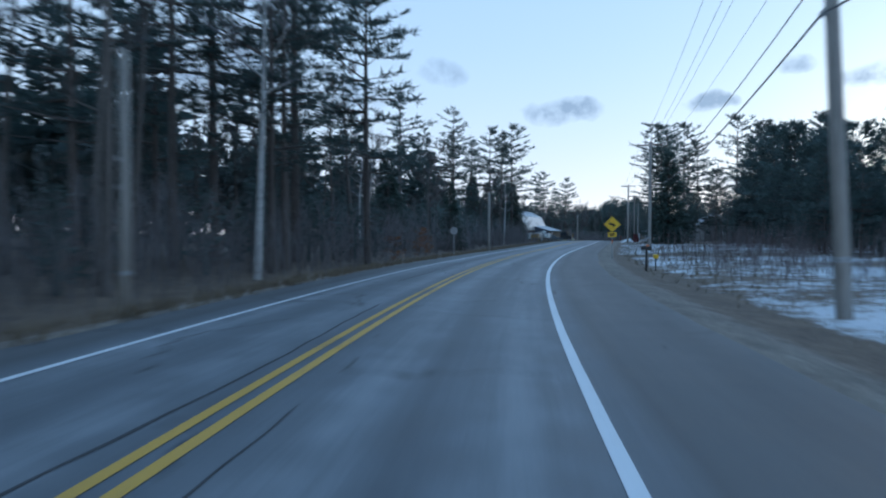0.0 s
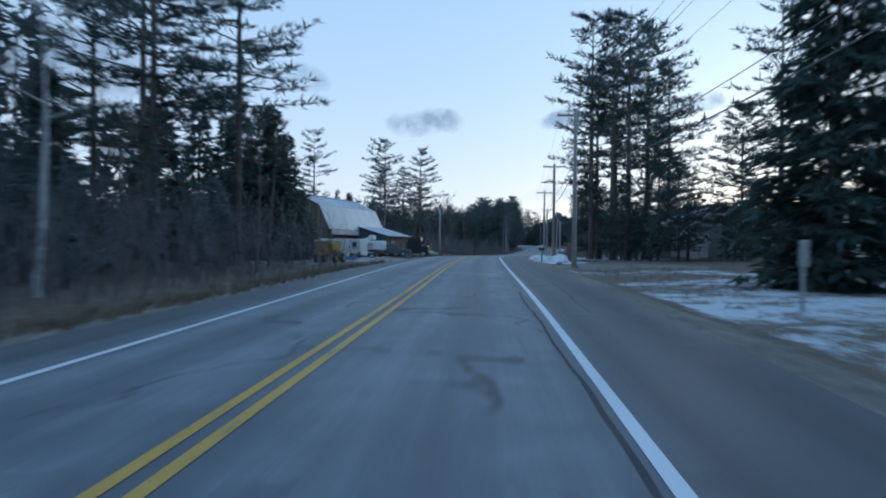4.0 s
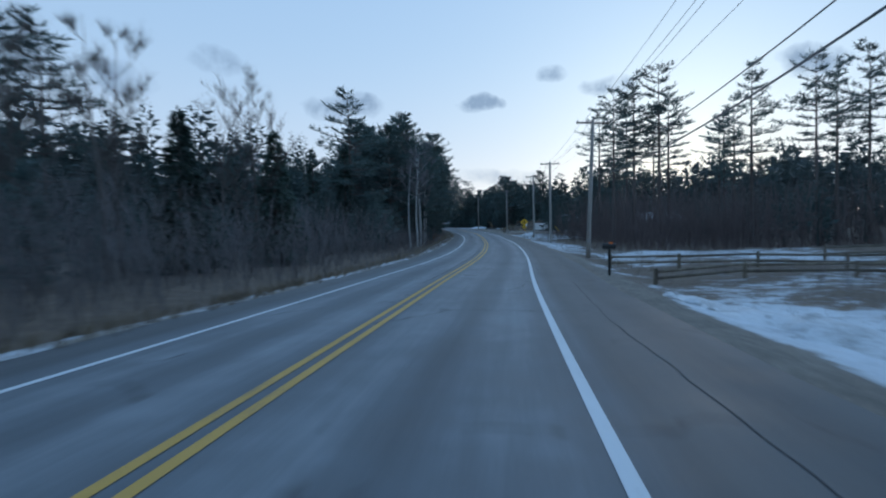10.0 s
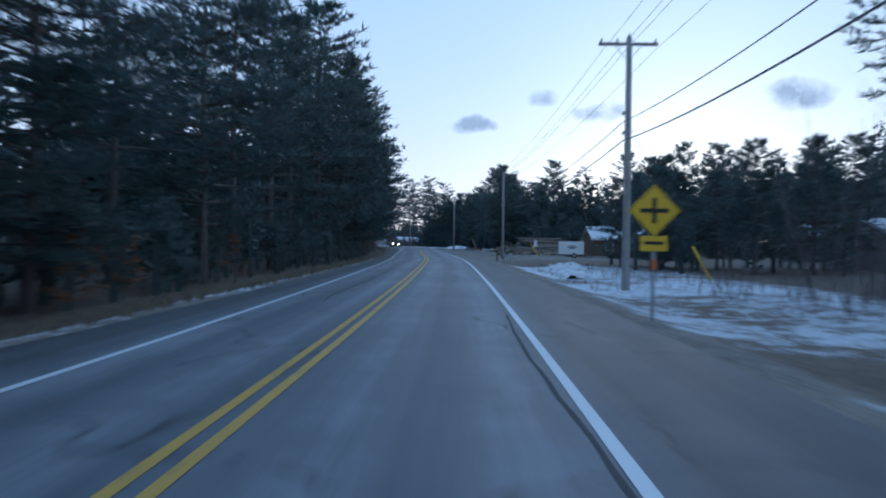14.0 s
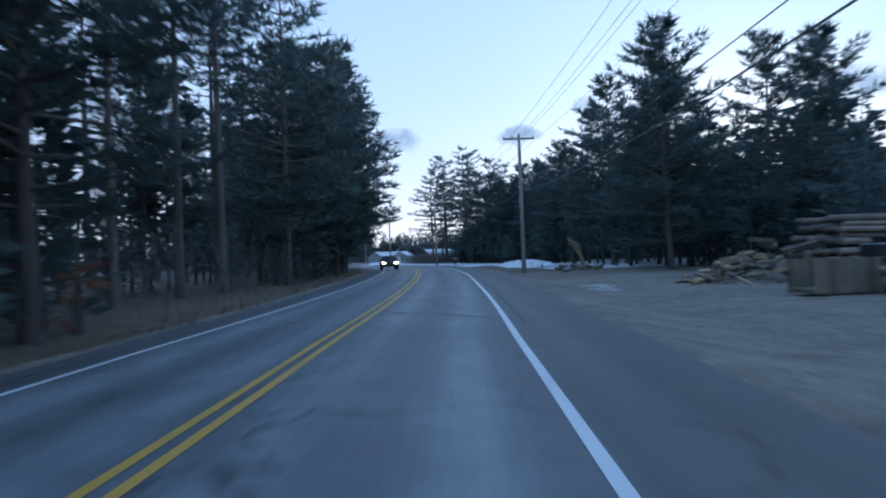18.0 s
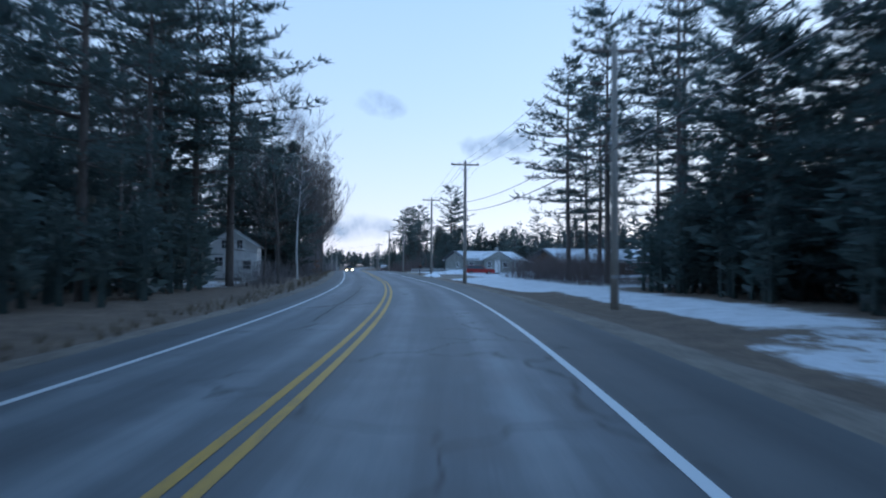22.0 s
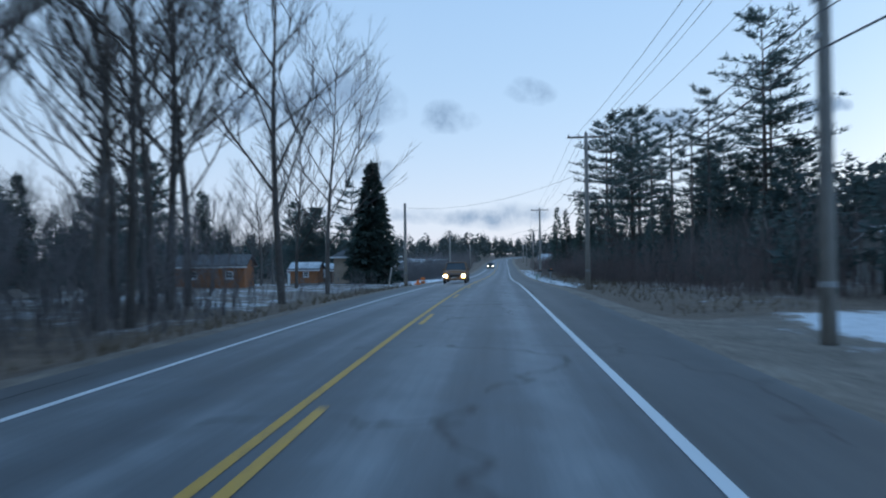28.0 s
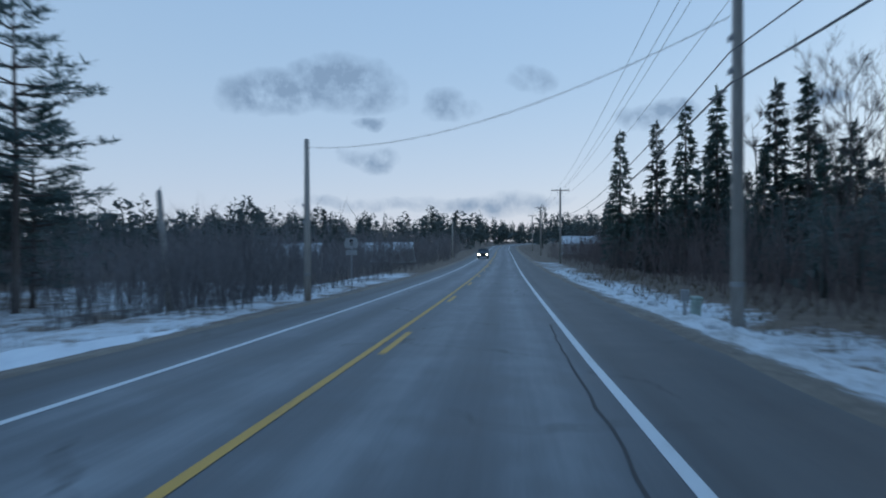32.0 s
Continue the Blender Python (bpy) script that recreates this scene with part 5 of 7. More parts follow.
def window(parent, c, w, h, face="front", cols=2, rows=2, trim=None, lit=None, bar=0.03):
    """A window set proud of a wall: frame, sill, panes. face: front is towards -y, side is towards -x or +x."""
    turn = {"front": 0, "back": 180, "left": -90, "right": 90}[face]
    m = Matrix.Translation(c) @ Matrix.Rotation(radians(turn), 4, "Z")
    fr = Shape()
    t = 0.09
    for x in (-w / 2, w / 2):
        fr.box((x, -0.03, 0), (t, 0.07, h + t), None, 0.008)
    for z in (-h / 2, h / 2):
        fr.box((0, -0.03, z), (w + t, 0.07, t), None, 0.008)
    for i in range(1, cols):
        fr.box((-w / 2 + w * i / cols, -0.035, 0), (bar, 0.04, h))
    for j in range(1, rows):
        fr.box((0, -0.037, -h / 2 + h * j / rows), (w, 0.04, bar * 1.3))
    ob = part("window", fr, trim or WHITE_TRIM, parent, at=m)
    for i in range(cols):
        for j in range(rows):
            part("pane", Shape().box((-w / 2 + w * (i + 0.5) / cols, -0.012, -h / 2 + h * (j + 0.5) / rows), (w / cols - 0.01, 0.012, h / rows - 0.01)), lit or WINDOW, ob)
    part("sill", Shape().box((0, -0.07, -h / 2 - 0.06), (w + 0.2, 0.14, 0.05), None, 0.01), trim or WHITE_TRIM, ob)
    return ob


def door(parent, c, w, h, mat, face="front"):
    turn = {"front": 0, "back": 180, "left": -90, "right": 90}[face]
    m = Matrix.Translation(c) @ Matrix.Rotation(radians(turn), 4, "Z")
    fr = Shape()
    for x in (-w / 2 - 0.05, w / 2 + 0.05):
        fr.box((x, -0.03, h / 2), (0.1, 0.08, h + 0.1), None, 0.01)
    fr.box((0, -0.03, h + 0.05), (w + 0.2, 0.08, 0.1), None, 0.01)
    ob = part("door", fr, WHITE_TRIM, parent, at=m)
    leaf = Shape().box((0, -0.02, h / 2), (w, 0.05, h), None, 0.01)
    for z in (0.28, 0.72):
        leaf.box((0, -0.05, h * z), (w * 0.7, 0.02, h * 0.3), None, 0.008)
    part("leaf", leaf, mat, ob)
    part("knob", Shape().tube([(w * 0.38, -0.045, h * 0.48), (w * 0.38, -0.09, h * 0.48)], 0.03, 8), GALVANISED, ob)
    return ob


def slab(a, b, c, d, thick):
    """A sloping roof slab over four corners."""
    p = [Vector(q) for q in (a, b, c, d)]
    n = (p[1] - p[0]).cross(p[3] - p[0]).normalized()
    if n.z < 0:
        n = -n
    return Shape().add(p + [q + n * thick for q in p], [(0, 1, 2, 3), (7, 6, 5, 4), (0, 4, 5, 1), (1, 5, 6, 2), (2, 6, 7, 3), (3, 7, 4, 0)])


def gabled(name, label, w, d, wall, ridge, mat, roof_mat, across=True, over=0.35, snow=0.0, base=0.25, category="house", chimney=None):
    """A gabled building: front wall on y = 0, depth along +y. across: the ridge runs along x, else the gable faces the front."""
    t = thing(name, label, category)
    x = w / 2
    wl_ = Shape()
    if across:
        out = [(0, 0), (d, 0), (d, wall), (d / 2, ridge), (0, wall)]
        side = [Vector((-x, y, z)) for y, z in out] + [Vector((x, y, z)) for y, z in out]
    else:
        out = [(-x, 0), (x, 0), (x, wall), (0, ridge), (-x, wall)]
        side = [Vector((q, 0, z)) for q, z in out] + [Vector((q, d, z)) for q, z in out]
    wl_.add(side, [(0, 1, 2, 3, 4), (9, 8, 7, 6, 5)] + [(i, i + 5, (i + 1) % 5 + 5, (i + 1) % 5) for i in (0, 1, 4)])
    part("wall", wl_, mat, t)
    part("foundation", Shape().box((0, d / 2, base / 2 - 0.3), (w + 0.08, d + 0.08, base + 0.6)), FOUNDATION, t)
    half = (d if across else w) / 2
    slope = (ridge - wall) / half
    lo = wall - over * slope
    for sgn in (-1, 1):
        if across:
            y0, y1 = (d / 2, -over) if sgn < 0 else (d / 2, d + over)
            q = [(-x - over, y0, ridge), (x + over, y0, ridge), (x + over, y1, lo), (-x - over, y1, lo)]
        else:
            x1 = sgn * (x + over)
            q = [(0, -over, ridge), (0, d + over, ridge), (x1, d + over, lo), (x1, -over, lo)]
        r = part("roof", slab(*[(a, b, c + 0.02) for a, b, c in q], 0.12), roof_mat, t)
        if snow:
            c = [Vector(v) for v in q]
            mid = sum(c, Vector()) / 4
            part("snow_cover", slab(*[mid + (v - mid) * snow + Vector((0, 0, 0.15)) for v in c], 0.07), ROOF_SNOW, r, "thin layer of old snow")
    trims = []
    if across:
        for yy in (-over, d + over):
            trims.append(Shape().box((0, yy, lo + 0.02), (w + 2 * over, 0.04, 0.18), None, 0.01))
    else:
        for sgn in (-1, 1):
            a, b = Vector((0, -over - 0.02, ridge)), Vector((sgn * (x + over), -over - 0.02, lo))
            trims.append(Shape().add([a, b, b + Vector((0, 0, -0.2)), a + Vector((0, 0, -0.2)), a + Vector((0, -0.04, 0)), b + Vector((0, -0.04, 0)), b + Vector((0, -0.04, -0.2)), a + Vector((0, -0.04, -0.2))],
                     [(0, 1, 2, 3), (7, 6, 5, 4), (0, 4, 5, 1), (1, 5, 6, 2), (2, 6, 7, 3), (3, 7, 4, 0)]))
    for trim in trims:
        part("fascia", trim, WHITE_TRIM, t)
    if chimney:
        part("chimney", Shape().box((chimney[0], chimney[1], ridge + 0.2), (0.5, 0.5, 1.4), None, 0.02), FOUNDATION, t)
    return t


# ---------------------------------------------------------------- the barn
def barn():
    t = thing("barn", "old weathered gambrel barn with a patched tin roof and lean-to", "barn")
    half, eave, kx, kink, top, length = 4.1, 3.85, 2.95, 6.3, 7.75, 18.5
    out = [(-half, 0), (half, 0), (half, eave), (kx, kink), (0, top), (-kx, kink), (-half, eave)]
    body = Shape().add([(x * 0.985, y, z - 0.03) for y in (0.06, length) for x, z in out], [tuple(range(7)), tuple(range(13, 6, -1))] + [(i, i + 7, (i + 1) % 7 + 7, (i + 1) % 7) for i in (0, 1, 6)])
    part("wall", body, RED_BOARD, t, "dark red boarded side wall")
    rnd = random.Random(3)
    edge = lambda x: np.interp(abs(x), [0, kx, half], [top, kink, eave])
    n = 27
    for i in range(n):
        a, b = -half + 2 * half * i / n, -half + 2 * half * (i + 1) / n - 0.015
        y = rnd.uniform(0, 0.02)
        for z0, z1 in ((0.05, 3.3), (3.34, None)):
            za, zb = (z1, z1) if z1 else (edge(a), edge(b))
            sh = Shape().add([(a, y, z0), (b, y, z0), (b, y, zb), (a, y, za), (a, y + 0.05, z0), (b, y + 0.05, z0), (b, y + 0.05, zb), (a, y + 0.05, za)],
                             [(0, 1, 2, 3), (7, 6, 5, 4), (0, 4, 5, 1), (1, 5, 6, 2), (2, 6, 7, 3), (3, 7, 4, 0)])
            part("board", sh, BARN_BOARD, t)
    part("beam", Shape().box((0, -0.06, 3.4), (7.6, 0.14, 0.16), None, 0.02), BARN_BOARD, t)
    for x in (-2.6, -1.2, 0.3, 1.5):
        part("plank", Shape().box((x, -0.05, 3.1 + 0.12 * math.sin(x * 3)), (1.1, 0.05, 0.3), None, 0.01), RED_BOARD, t)
    window(t, (-0.2, -0.02, 5.2), 2.0, 1.5, "front", 4, 3)
    for sgn in (-1, 1):
        for (xa, za), (xb, zb) in (((0, top), (kx, kink)), ((kx, kink), (half + 0.3, eave - 0.55))):
            cuts = [-0.35, 5.6] + [5.6 + (length + 0.3 - 5.6) * k / 5 for k in range(1, 6)]
            for k, (y0, y1) in enumerate(zip(cuts, cuts[1:])):
                r = slab((sgn * xa, y0, za), (sgn * xa, y1 - 0.012, za), (sgn * xb, y1 - 0.012, zb), (sgn * xb, y0, zb), 0.05 + 0.006 * (k % 2))
                for q in range(int((y1 - y0) / 0.6)):
                    yy = y0 + 0.3 + 0.6 * q
                    r.tube([(sgn * xa, yy, za + 0.06), (sgn * xb, yy, zb + 0.06)], 0.02, 4)
                part("roof_sheet", r, TIN_PALE if k == 0 and xa else TIN, t)
    part("ridge_cap", Shape().box((0, length / 2, top + 0.06), (0.5, length + 0.6, 0.06), None, 0.02), TIN, t)
    # white valance over the open bay, with the dark bay behind
    part("valance", Shape().box((half + 0.32, 4.6, 2.95), (0.06, 8.6, 0.62), None, 0.01), TIN_PALE, t, "stained pale metal valance")
    part("bay_post", Shape().box((half + 0.25, 0.15, 1.55), (0.18, 0.18, 3.1), None, 0.02), BARN_BOARD, t)
    # lean-to towards the road
    y0, y1, x0, x1, h0, h1 = 9.3, 19.0, half - 0.1, 8.2, 3.85, 2.65
    lw = Shape().add([(x0, y0, 0), (x1, y0, 0), (x1, y0, h1), (x0, y0, h0), (x0, y0 + 0.12, 0), (x1, y0 + 0.12, 0), (x1, y0 + 0.12, h1), (x0, y0 + 0.12, h0)],
                     [(0, 1, 2, 3), (7, 6, 5, 4), (0, 4, 5, 1), (1, 5, 6, 2), (2, 6, 7, 3), (3, 7, 4, 0)])
    lean = part("lean_to_wall", lw, SLATE_BLUE, t, "slate-blue boarded lean-to end wall")
    window(lean, (5.9, y0 - 0.01, 1.75), 0.95, 1.15, "front", 2, 1)
    side = Shape().box((x1 - 0.06, (y0 + y1) / 2, h1 / 2), (0.12, y1 - y0, h1))
    sw = part("lean_to_side", side, BARN_BOARD, t, "brown boarded side of the lean-to")
    window(sw, (x1 + 0.01, y0 + 2.6, 2.0), 0.7, 0.5, "right", 1, 1)
    for k in range(5):
        a, b = y0 - 0.3 + (y1 - y0 + 0.6) * k / 5, y0 - 0.3 + (y1 - y0 + 0.6) * (k + 1) / 5
        part("roof_sheet", slab((x0 - 0.1, a, h0 + 0.06), (x0 - 0.1, b - 0.01, h0 + 0.06), (x1 + 0.5, b - 0.01, h1 - 0.1), (x1 + 0.5, a, h1 - 0.1), 0.05 + 0.005 * (k % 2)), TIN, t)
    return t


barn().matrix_basis = stand(162.2, -24.4, -8.5, -0.05)


# ---------------------------------------------------------------- vehicles
def wheel(parent, x, y, r, wdt=0.22):
    a, b = (x - wdt / 2, y, r), (x + wdt / 2, y, r)
    w = part("wheel", Shape().tube([a, (x - wdt / 2 + 0.03, y, r), (x + wdt / 2 - 0.03, y, r), b], [r * 0.9, r, r, r * 0.9], 18), RUBBER, parent)
    part("rim", Shape().tube([(x - wdt / 2 - 0.012, y, r), (x + wdt / 2 + 0.012, y, r)], r * 0.58, 14), GALVANISED, w)


def vehicle(name, label, length, width, lower, upper, paint, wheel_r=0.33, axles=None, lights=None, plate=True, sill=0.28):
    """A car or pickup, nose towards -y. lower and upper: outlines (y, z) of the body and of the glasshouse."""
    t = thing(name, label, "vehicle")
    hw = width / 2

    def loft(outline, top_in, z0, z1, inset=0.0):
        sh, n = Shape(), len(outline)
        rings = []
        for k, f in ((-1, 1.0), (-0.93, 1.0), (0.93, 1.0), (1, 1.0)):
            ring = []
            for y, z in outline:
                u = (z - z0) / max(0.01, z1 - z0)
                xx = k * (hw - inset - top_in * u)
                shrink = 0.97 if abs(k) == 1 else 1.0
                ring.append((xx, y * shrink, z0 + (z - z0) * (0.96 if abs(k) == 1 else 1)))
            rings.append(ring)
        for r in rings:
            sh.v += r
        for i in range(3):
            sh.f += [(i * n + j, i * n + (j + 1) % n, (i + 1) * n + (j + 1) % n, (i + 1) * n + j) for j in range(n)]
        sh.f += [tuple(range(n))[::-1], tuple(range(3 * n, 4 * n))]
        return sh

    zs = [z for _, z in lower]
    body = part("body", loft(lower, 0.05, min(zs), max(zs)), paint, t)
    us = [z for _, z in upper]
    part("glasshouse", loft(upper, 0.2, min(us), max(us), 0.03), WINDOW, t, "dark window glass")
    roof_y = [y for y, z in upper if z > max(us) - 0.06]
    part("roof", Shape().box((0, (min(roof_y) + max(roof_y)) / 2, max(us) + 0.01), (width - 0.5, max(roof_y) - min(roof_y) + 0.12, 0.05), None, 0.02), paint, t)
    for sx in (-1, 1):
        for y, z in ((min(roof_y), max(us)), (max(roof_y), max(us))):
            foot = min(upper, key=lambda q: abs(q[0] - y) + 3 * abs(q[1] - min(us)))
            part("pillar", Shape().tube([(sx * (hw - 0.22), y, z), (sx * (hw - 0.04), foot[0], min(us))], 0.035, 5), paint, t)
    front, rear = -length / 2, length / 2
    for y in axles or (front + length * 0.19, rear - length * 0.2):
        for sx in (-1, 1):
            wheel(t, sx * (hw - 0.1), y, wheel_r)
    for y in (front, rear):
        part("bumper", Shape().box((0, y * 1.005, sill + 0.16), (width * 0.96, 0.16, 0.2), None, 0.04), CHROME if lights is None else paint, t)
    for sx in (-1, 1):
        part("headlight", Shape().box((sx * (hw - 0.24), front * 0.992, sill + 0.42), (0.32, 0.1, 0.15), None, 0.03), lights or CHROME, t)
        part("tail_light", Shape().box((sx * (hw - 0.15), rear * 0.992, sill + 0.48), (0.16, 0.08, 0.24), None, 0.02), RED_LAMP, t)
        part("mirror", Shape().box((sx * (hw + 0.07), front + length * 0.32, min(us) + 0.08), (0.16, 0.1, 0.13), None, 0.03), paint, t)
    part("grille", Shape().box((0, front * 0.995, sill + 0.4), (width * 0.5, 0.08, 0.2), None, 0.02), SIGN_BLACK, t)
    return t


def paint(name, colour, rough=0.35):
    return material(name, [tuple(c * 0.82 for c in colour), colour], rough, 1.2, 30.0, 0.0, coat=0.25)


RED_LAMP = paint("tail_lamp", (0.35, 0.02, 0.02))
HEADLAMP = glowing("lit_headlamp", (1.0, 0.82, 0.45), 22.0)
FOG_LAMP = glowing("lit_fog_lamp", (1.0, 0.5, 0.1), 14.0)
DARK_PAINT, WHITE_PAINTED = paint("dark_paint", (0.02, 0.024, 0.03)), paint("white_paint", (0.76, 0.77, 0.76), 0.5)
RED_PAINT, TEAL_PAINT, CREAM_PAINT = paint("red_paint", (0.3, 0.02, 0.02)), paint("dark_teal_paint", (0.03, 0.05, 0.06)), paint("cream_paint", (0.48, 0.44, 0.27), 0.5)
YELLOW_MACHINE, RUST = paint("machine_yellow", (0.5, 0.3, 0.03), 0.55), material("rusty_red_steel", [(0.1, 0.03, 0.02), (0.25, 0.08, 0.04)], 0.8, 2.0, 20.0, 0.3)

SEDAN = ([(-2.25, 0.3), (-2.25, 0.62), (-2.1, 0.74), (-1.0, 0.9), (1.3, 0.95), (2.1, 0.92), (2.25, 0.7), (2.25, 0.32)], [(-1.05, 0.88), (-0.35, 1.38), (0.75, 1.42), (1.6, 0.94)])
PICKUP = ([(-2.65, 0.4), (-2.65, 0.95), (-2.5, 1.08), (-1.25, 1.14), (0.75, 1.14), (0.78, 1.12), (2.6, 1.12), (2.65, 1.05), (2.65, 0.45)], [(-1.3, 1.12), (-0.65, 1.76), (0.55, 1.78), (0.75, 1.13)])
WAGON = ([(-2.4, 0.34), (-2.4, 0.78), (-2.2, 0.9), (-0.9, 0.97), (2.3, 0.97), (2.4, 0.8), (2.4, 0.38)], [(-0.95, 0.95), (-0.3, 1.43), (2.0, 1.46), (2.3, 0.97)])
SUV = ([(-2.3, 0.36), (-2.3, 0.86), (-2.1, 0.98), (-1.0, 1.05), (2.2, 1.05), (2.3, 0.9), (2.3, 0.4)], [(-1.05, 1.03), (-0.35, 1.6), (1.9, 1.66), (2.2, 1.05)])

vehicle("sedan", "dark sedan with lit headlamps coming along the other lane", 4.5, 1.8, *SEDAN, DARK_PAINT, 0.32, lights=HEADLAMP).matrix_basis = stand(444.8, -4.3, 2, 0.03, 1, False)

for ob_ in [o for o in bpy.data.objects if o.name == "sedan"]:
    for sx in (-1, 1):
        part("fog_lamp", Shape().box((sx * 0.66, -2.3, 0.42), (0.2, 0.06, 0.12), None, 0.02), FOG_LAMP, ob_)
# the body colour takes in the gold glow of the pickup's own lamps
oncoming = vehicle("pickup_truck", "pickup with lit headlamps, its colour holding their bronze glow, coming along the other lane", 5.5, 1.98, *PICKUP, paint("lamp_glow_bronze", (0.24, 0.12, 0.05)), 0.39, lights=HEADLAMP)
for sx in (-1, 1):
    part("fog_lamp", Shape().box((sx * 0.72, -2.77, 0.5), (0.22, 0.06, 0.14), None, 0.02), FOG_LAMP, oncoming)
part("grille_bar", Shape().box((0, -2.7, 0.86), (1.25, 0.05, 0.05), None, 0.01), CHROME, oncoming)
part("grille_bar", Shape().box((0, -2.7, 0.74), (1.25, 0.05, 0.04), None, 0.01), CHROME, oncoming)
part("plate", Shape().box((0, -2.79, 0.5), (0.42, 0.02, 0.16), None, 0.01), WHITE_TRIM, oncoming)
part("windscreen_seal", Shape().tube([(-0.86, -1.28, 1.14), (-0.72, -0.66, 1.77), (0.72, -0.66, 1.77), (0.86, -1.28, 1.14)], 0.03, 5), SIGN_BLACK, oncoming)
part("hood_bulge", Shape().box((0, -1.85, 1.12), (1.1, 1.1, 0.08), Matrix.Rotation(radians(2.5), 3, "X"), 0.03), oncoming.children[0].data.materials[0], oncoming)
oncoming.matrix_basis = stand(634.8, -3.75, 0, 0.03, 1, False)
far_car = vehicle("car", "distant car with lit headlamps in the other lane", 4.6, 1.85, *SUV, DARK_PAINT, 0.34, lights=HEADLAMP)
far_car.matrix_basis = stand(768, -3.7, 0, 0.03, 1, False)
vehicle("old_sedan", "old dark sedan parked in the barn yard", 4.7, 1.8, *SEDAN, DARK_PAINT, 0.32).matrix_basis = stand(161.0, -18.6, 98, 0)
vehicle("station_wagon", "long dark teal station wagon parked in the barn yard", 4.9, 1.85, *WAGON, TEAL_PAINT, 0.33).matrix_basis = stand(164.5, -13.0, 98, 0)
vehicle("old_car", "cream-coloured old car beside the junk", 4.4, 1.75, *SEDAN, CREAM_PAINT, 0.31).matrix_basis = stand(175.0, -11.0, 84, 0)
vehicle("parked_car", "red station wagon parked in front of the ranch house", 4.6, 1.75, *WAGON, RED_PAINT, 0.31).matrix_basis = stand(559.0, 16.0, 84, -0.15)
vehicle("parked_car", "white sedan parked by the mobile home", 4.5, 1.8, *SEDAN, WHITE_PAINTED, 0.32).matrix_basis = stand(672.5, -21.2, 75, 0)
vehicle("pickup_truck", "red pickup parked by the mobile home", 5.3, 1.95, *PICKUP, RED_PAINT, 0.38).matrix_basis = stand(675.5, -20.4, 100, 0)


def flatbed():
    t = thing("flatbed_truck", "black flatbed truck with a rusty bed", "truck")
    cab = Shape().prism([(-1.0, 0.6), (1.0, 0.6), (1.0, 1.7), (0.8, 2.55), (-0.8, 2.6), (-1.0, 1.7)], 2.1, Matrix.Rotation(radians(90), 4, "Z"))
    part("cab", cab, DARK_PAINT, t)
    part("windscreen", Shape().box((0, -1.02, 2.05), (1.6, 0.05, 0.6), None, 0.02), WINDOW, t)
    for sx in (-1, 1):
        part("side_window", Shape().box((sx * 1.06, 0.0, 2.05), (0.04, 1.1, 0.55), None, 0.02), WINDOW, t)
        part("mirror", Shape().box((sx * 1.25, -0.8, 2.0), (0.2, 0.1, 0.4), None, 0.02), DARK_PAINT, t)
        part("headlight", Shape().tube([(sx * 0.7, -1.75, 0.95), (sx * 0.7, -1.8, 0.95)], 0.13, 10), CHROME, t)
    part("hood", Shape().box((0, -1.35, 1.15), (1.7, 0.9, 0.8), None, 0.12), DARK_PAINT, t)
    part("chassis", Shape().box((0, 2.0, 0.65), (0.9, 6.4, 0.2), None, 0.02), RUST, t)
    bed = part("bed", Shape().box((0, 3.1, 0.95), (2.3, 4.2, 0.12), None, 0.02), RUST, t, "rusty red steel bed")
    for sx in (-1, 1):
        part("stake", Shape().box((sx * 1.1, 1.1, 1.5), (0.08, 0.08, 1.0), None, 0.01), RUST, bed)
    for y in (-1.2, 2.4, 3.6):
        for sx in (-1, 1):
            wheel(t, sx * 0.95, y, 0.48, 0.26)
    return t


flatbed().matrix_basis = stand(168.2, -10.6, 92, 0)


def box_trailer(name, label, length, width, height, mat, arch=True):
    t = thing(name, label, "trailer")
    part("box", Shape().box((0, 0, height / 2 + 0.45), (length, width, height), None, 0.06), mat, t)
    for x in (-length / 2 + 0.04, length / 2 - 0.04):
        part("corner_trim", Shape().box((x, -width / 2 - 0.012, height / 2 + 0.45), (0.08, 0.03, height - 0.1), None, 0.01), GALVANISED, t)
    part("chassis", Shape().box((0, 0, 0.4), (length + 0.3, width * 0.8, 0.12), None, 0.02), SIGN_BLACK, t)
    part("drawbar", Shape().tube([(-length / 2, 0, 0.42), (-length / 2 - 1.0, 0, 0.42)], 0.05, 6), SIGN_BLACK, t)
    for sy in (-1, 1):
        w = part("wheel", Shape().tube([(length * 0.12, sy * (width / 2 - 0.12), 0.34), (length * 0.12, sy * (width / 2 + 0.08), 0.34)], 0.34, 16), RUBBER, t)
        part("rim", Shape().tube([(length * 0.12, sy * (width / 2 - 0.1), 0.34), (length * 0.12, sy * (width / 2 + 0.1), 0.34)], 0.19, 12), GALVANISED, w)
    return t


tr = box_trailer("cargo_trailer", "small white enclosed cargo trailer on brown grass", 3.2, 1.8, 1.65, WHITE_PAINTED)
for k, (z, w_) in enumerate(((1.55, 0.9), (1.38, 1.2), (1.24, 0.7))):
    part("marking", Shape().box((0.1, -0.905, z), (w_, 0.006, 0.09)), SIGN_BLACK, tr)
tr.matrix_basis = stand(371.5, 16.2, -12, 0)
camper = box_trailer("camper_body", "battered white camper body with a door in the barn yard", 5.0, 2.1, 1.9, WHITE_PAINTED)
door(camper, (0.6, -1.06, 0.55), 0.75, 1.65, WHITE_PAINTED)
window(camper, (-1.2, -1.06, 1.75), 0.9, 0.55, "front", 2, 1, GALVANISED)
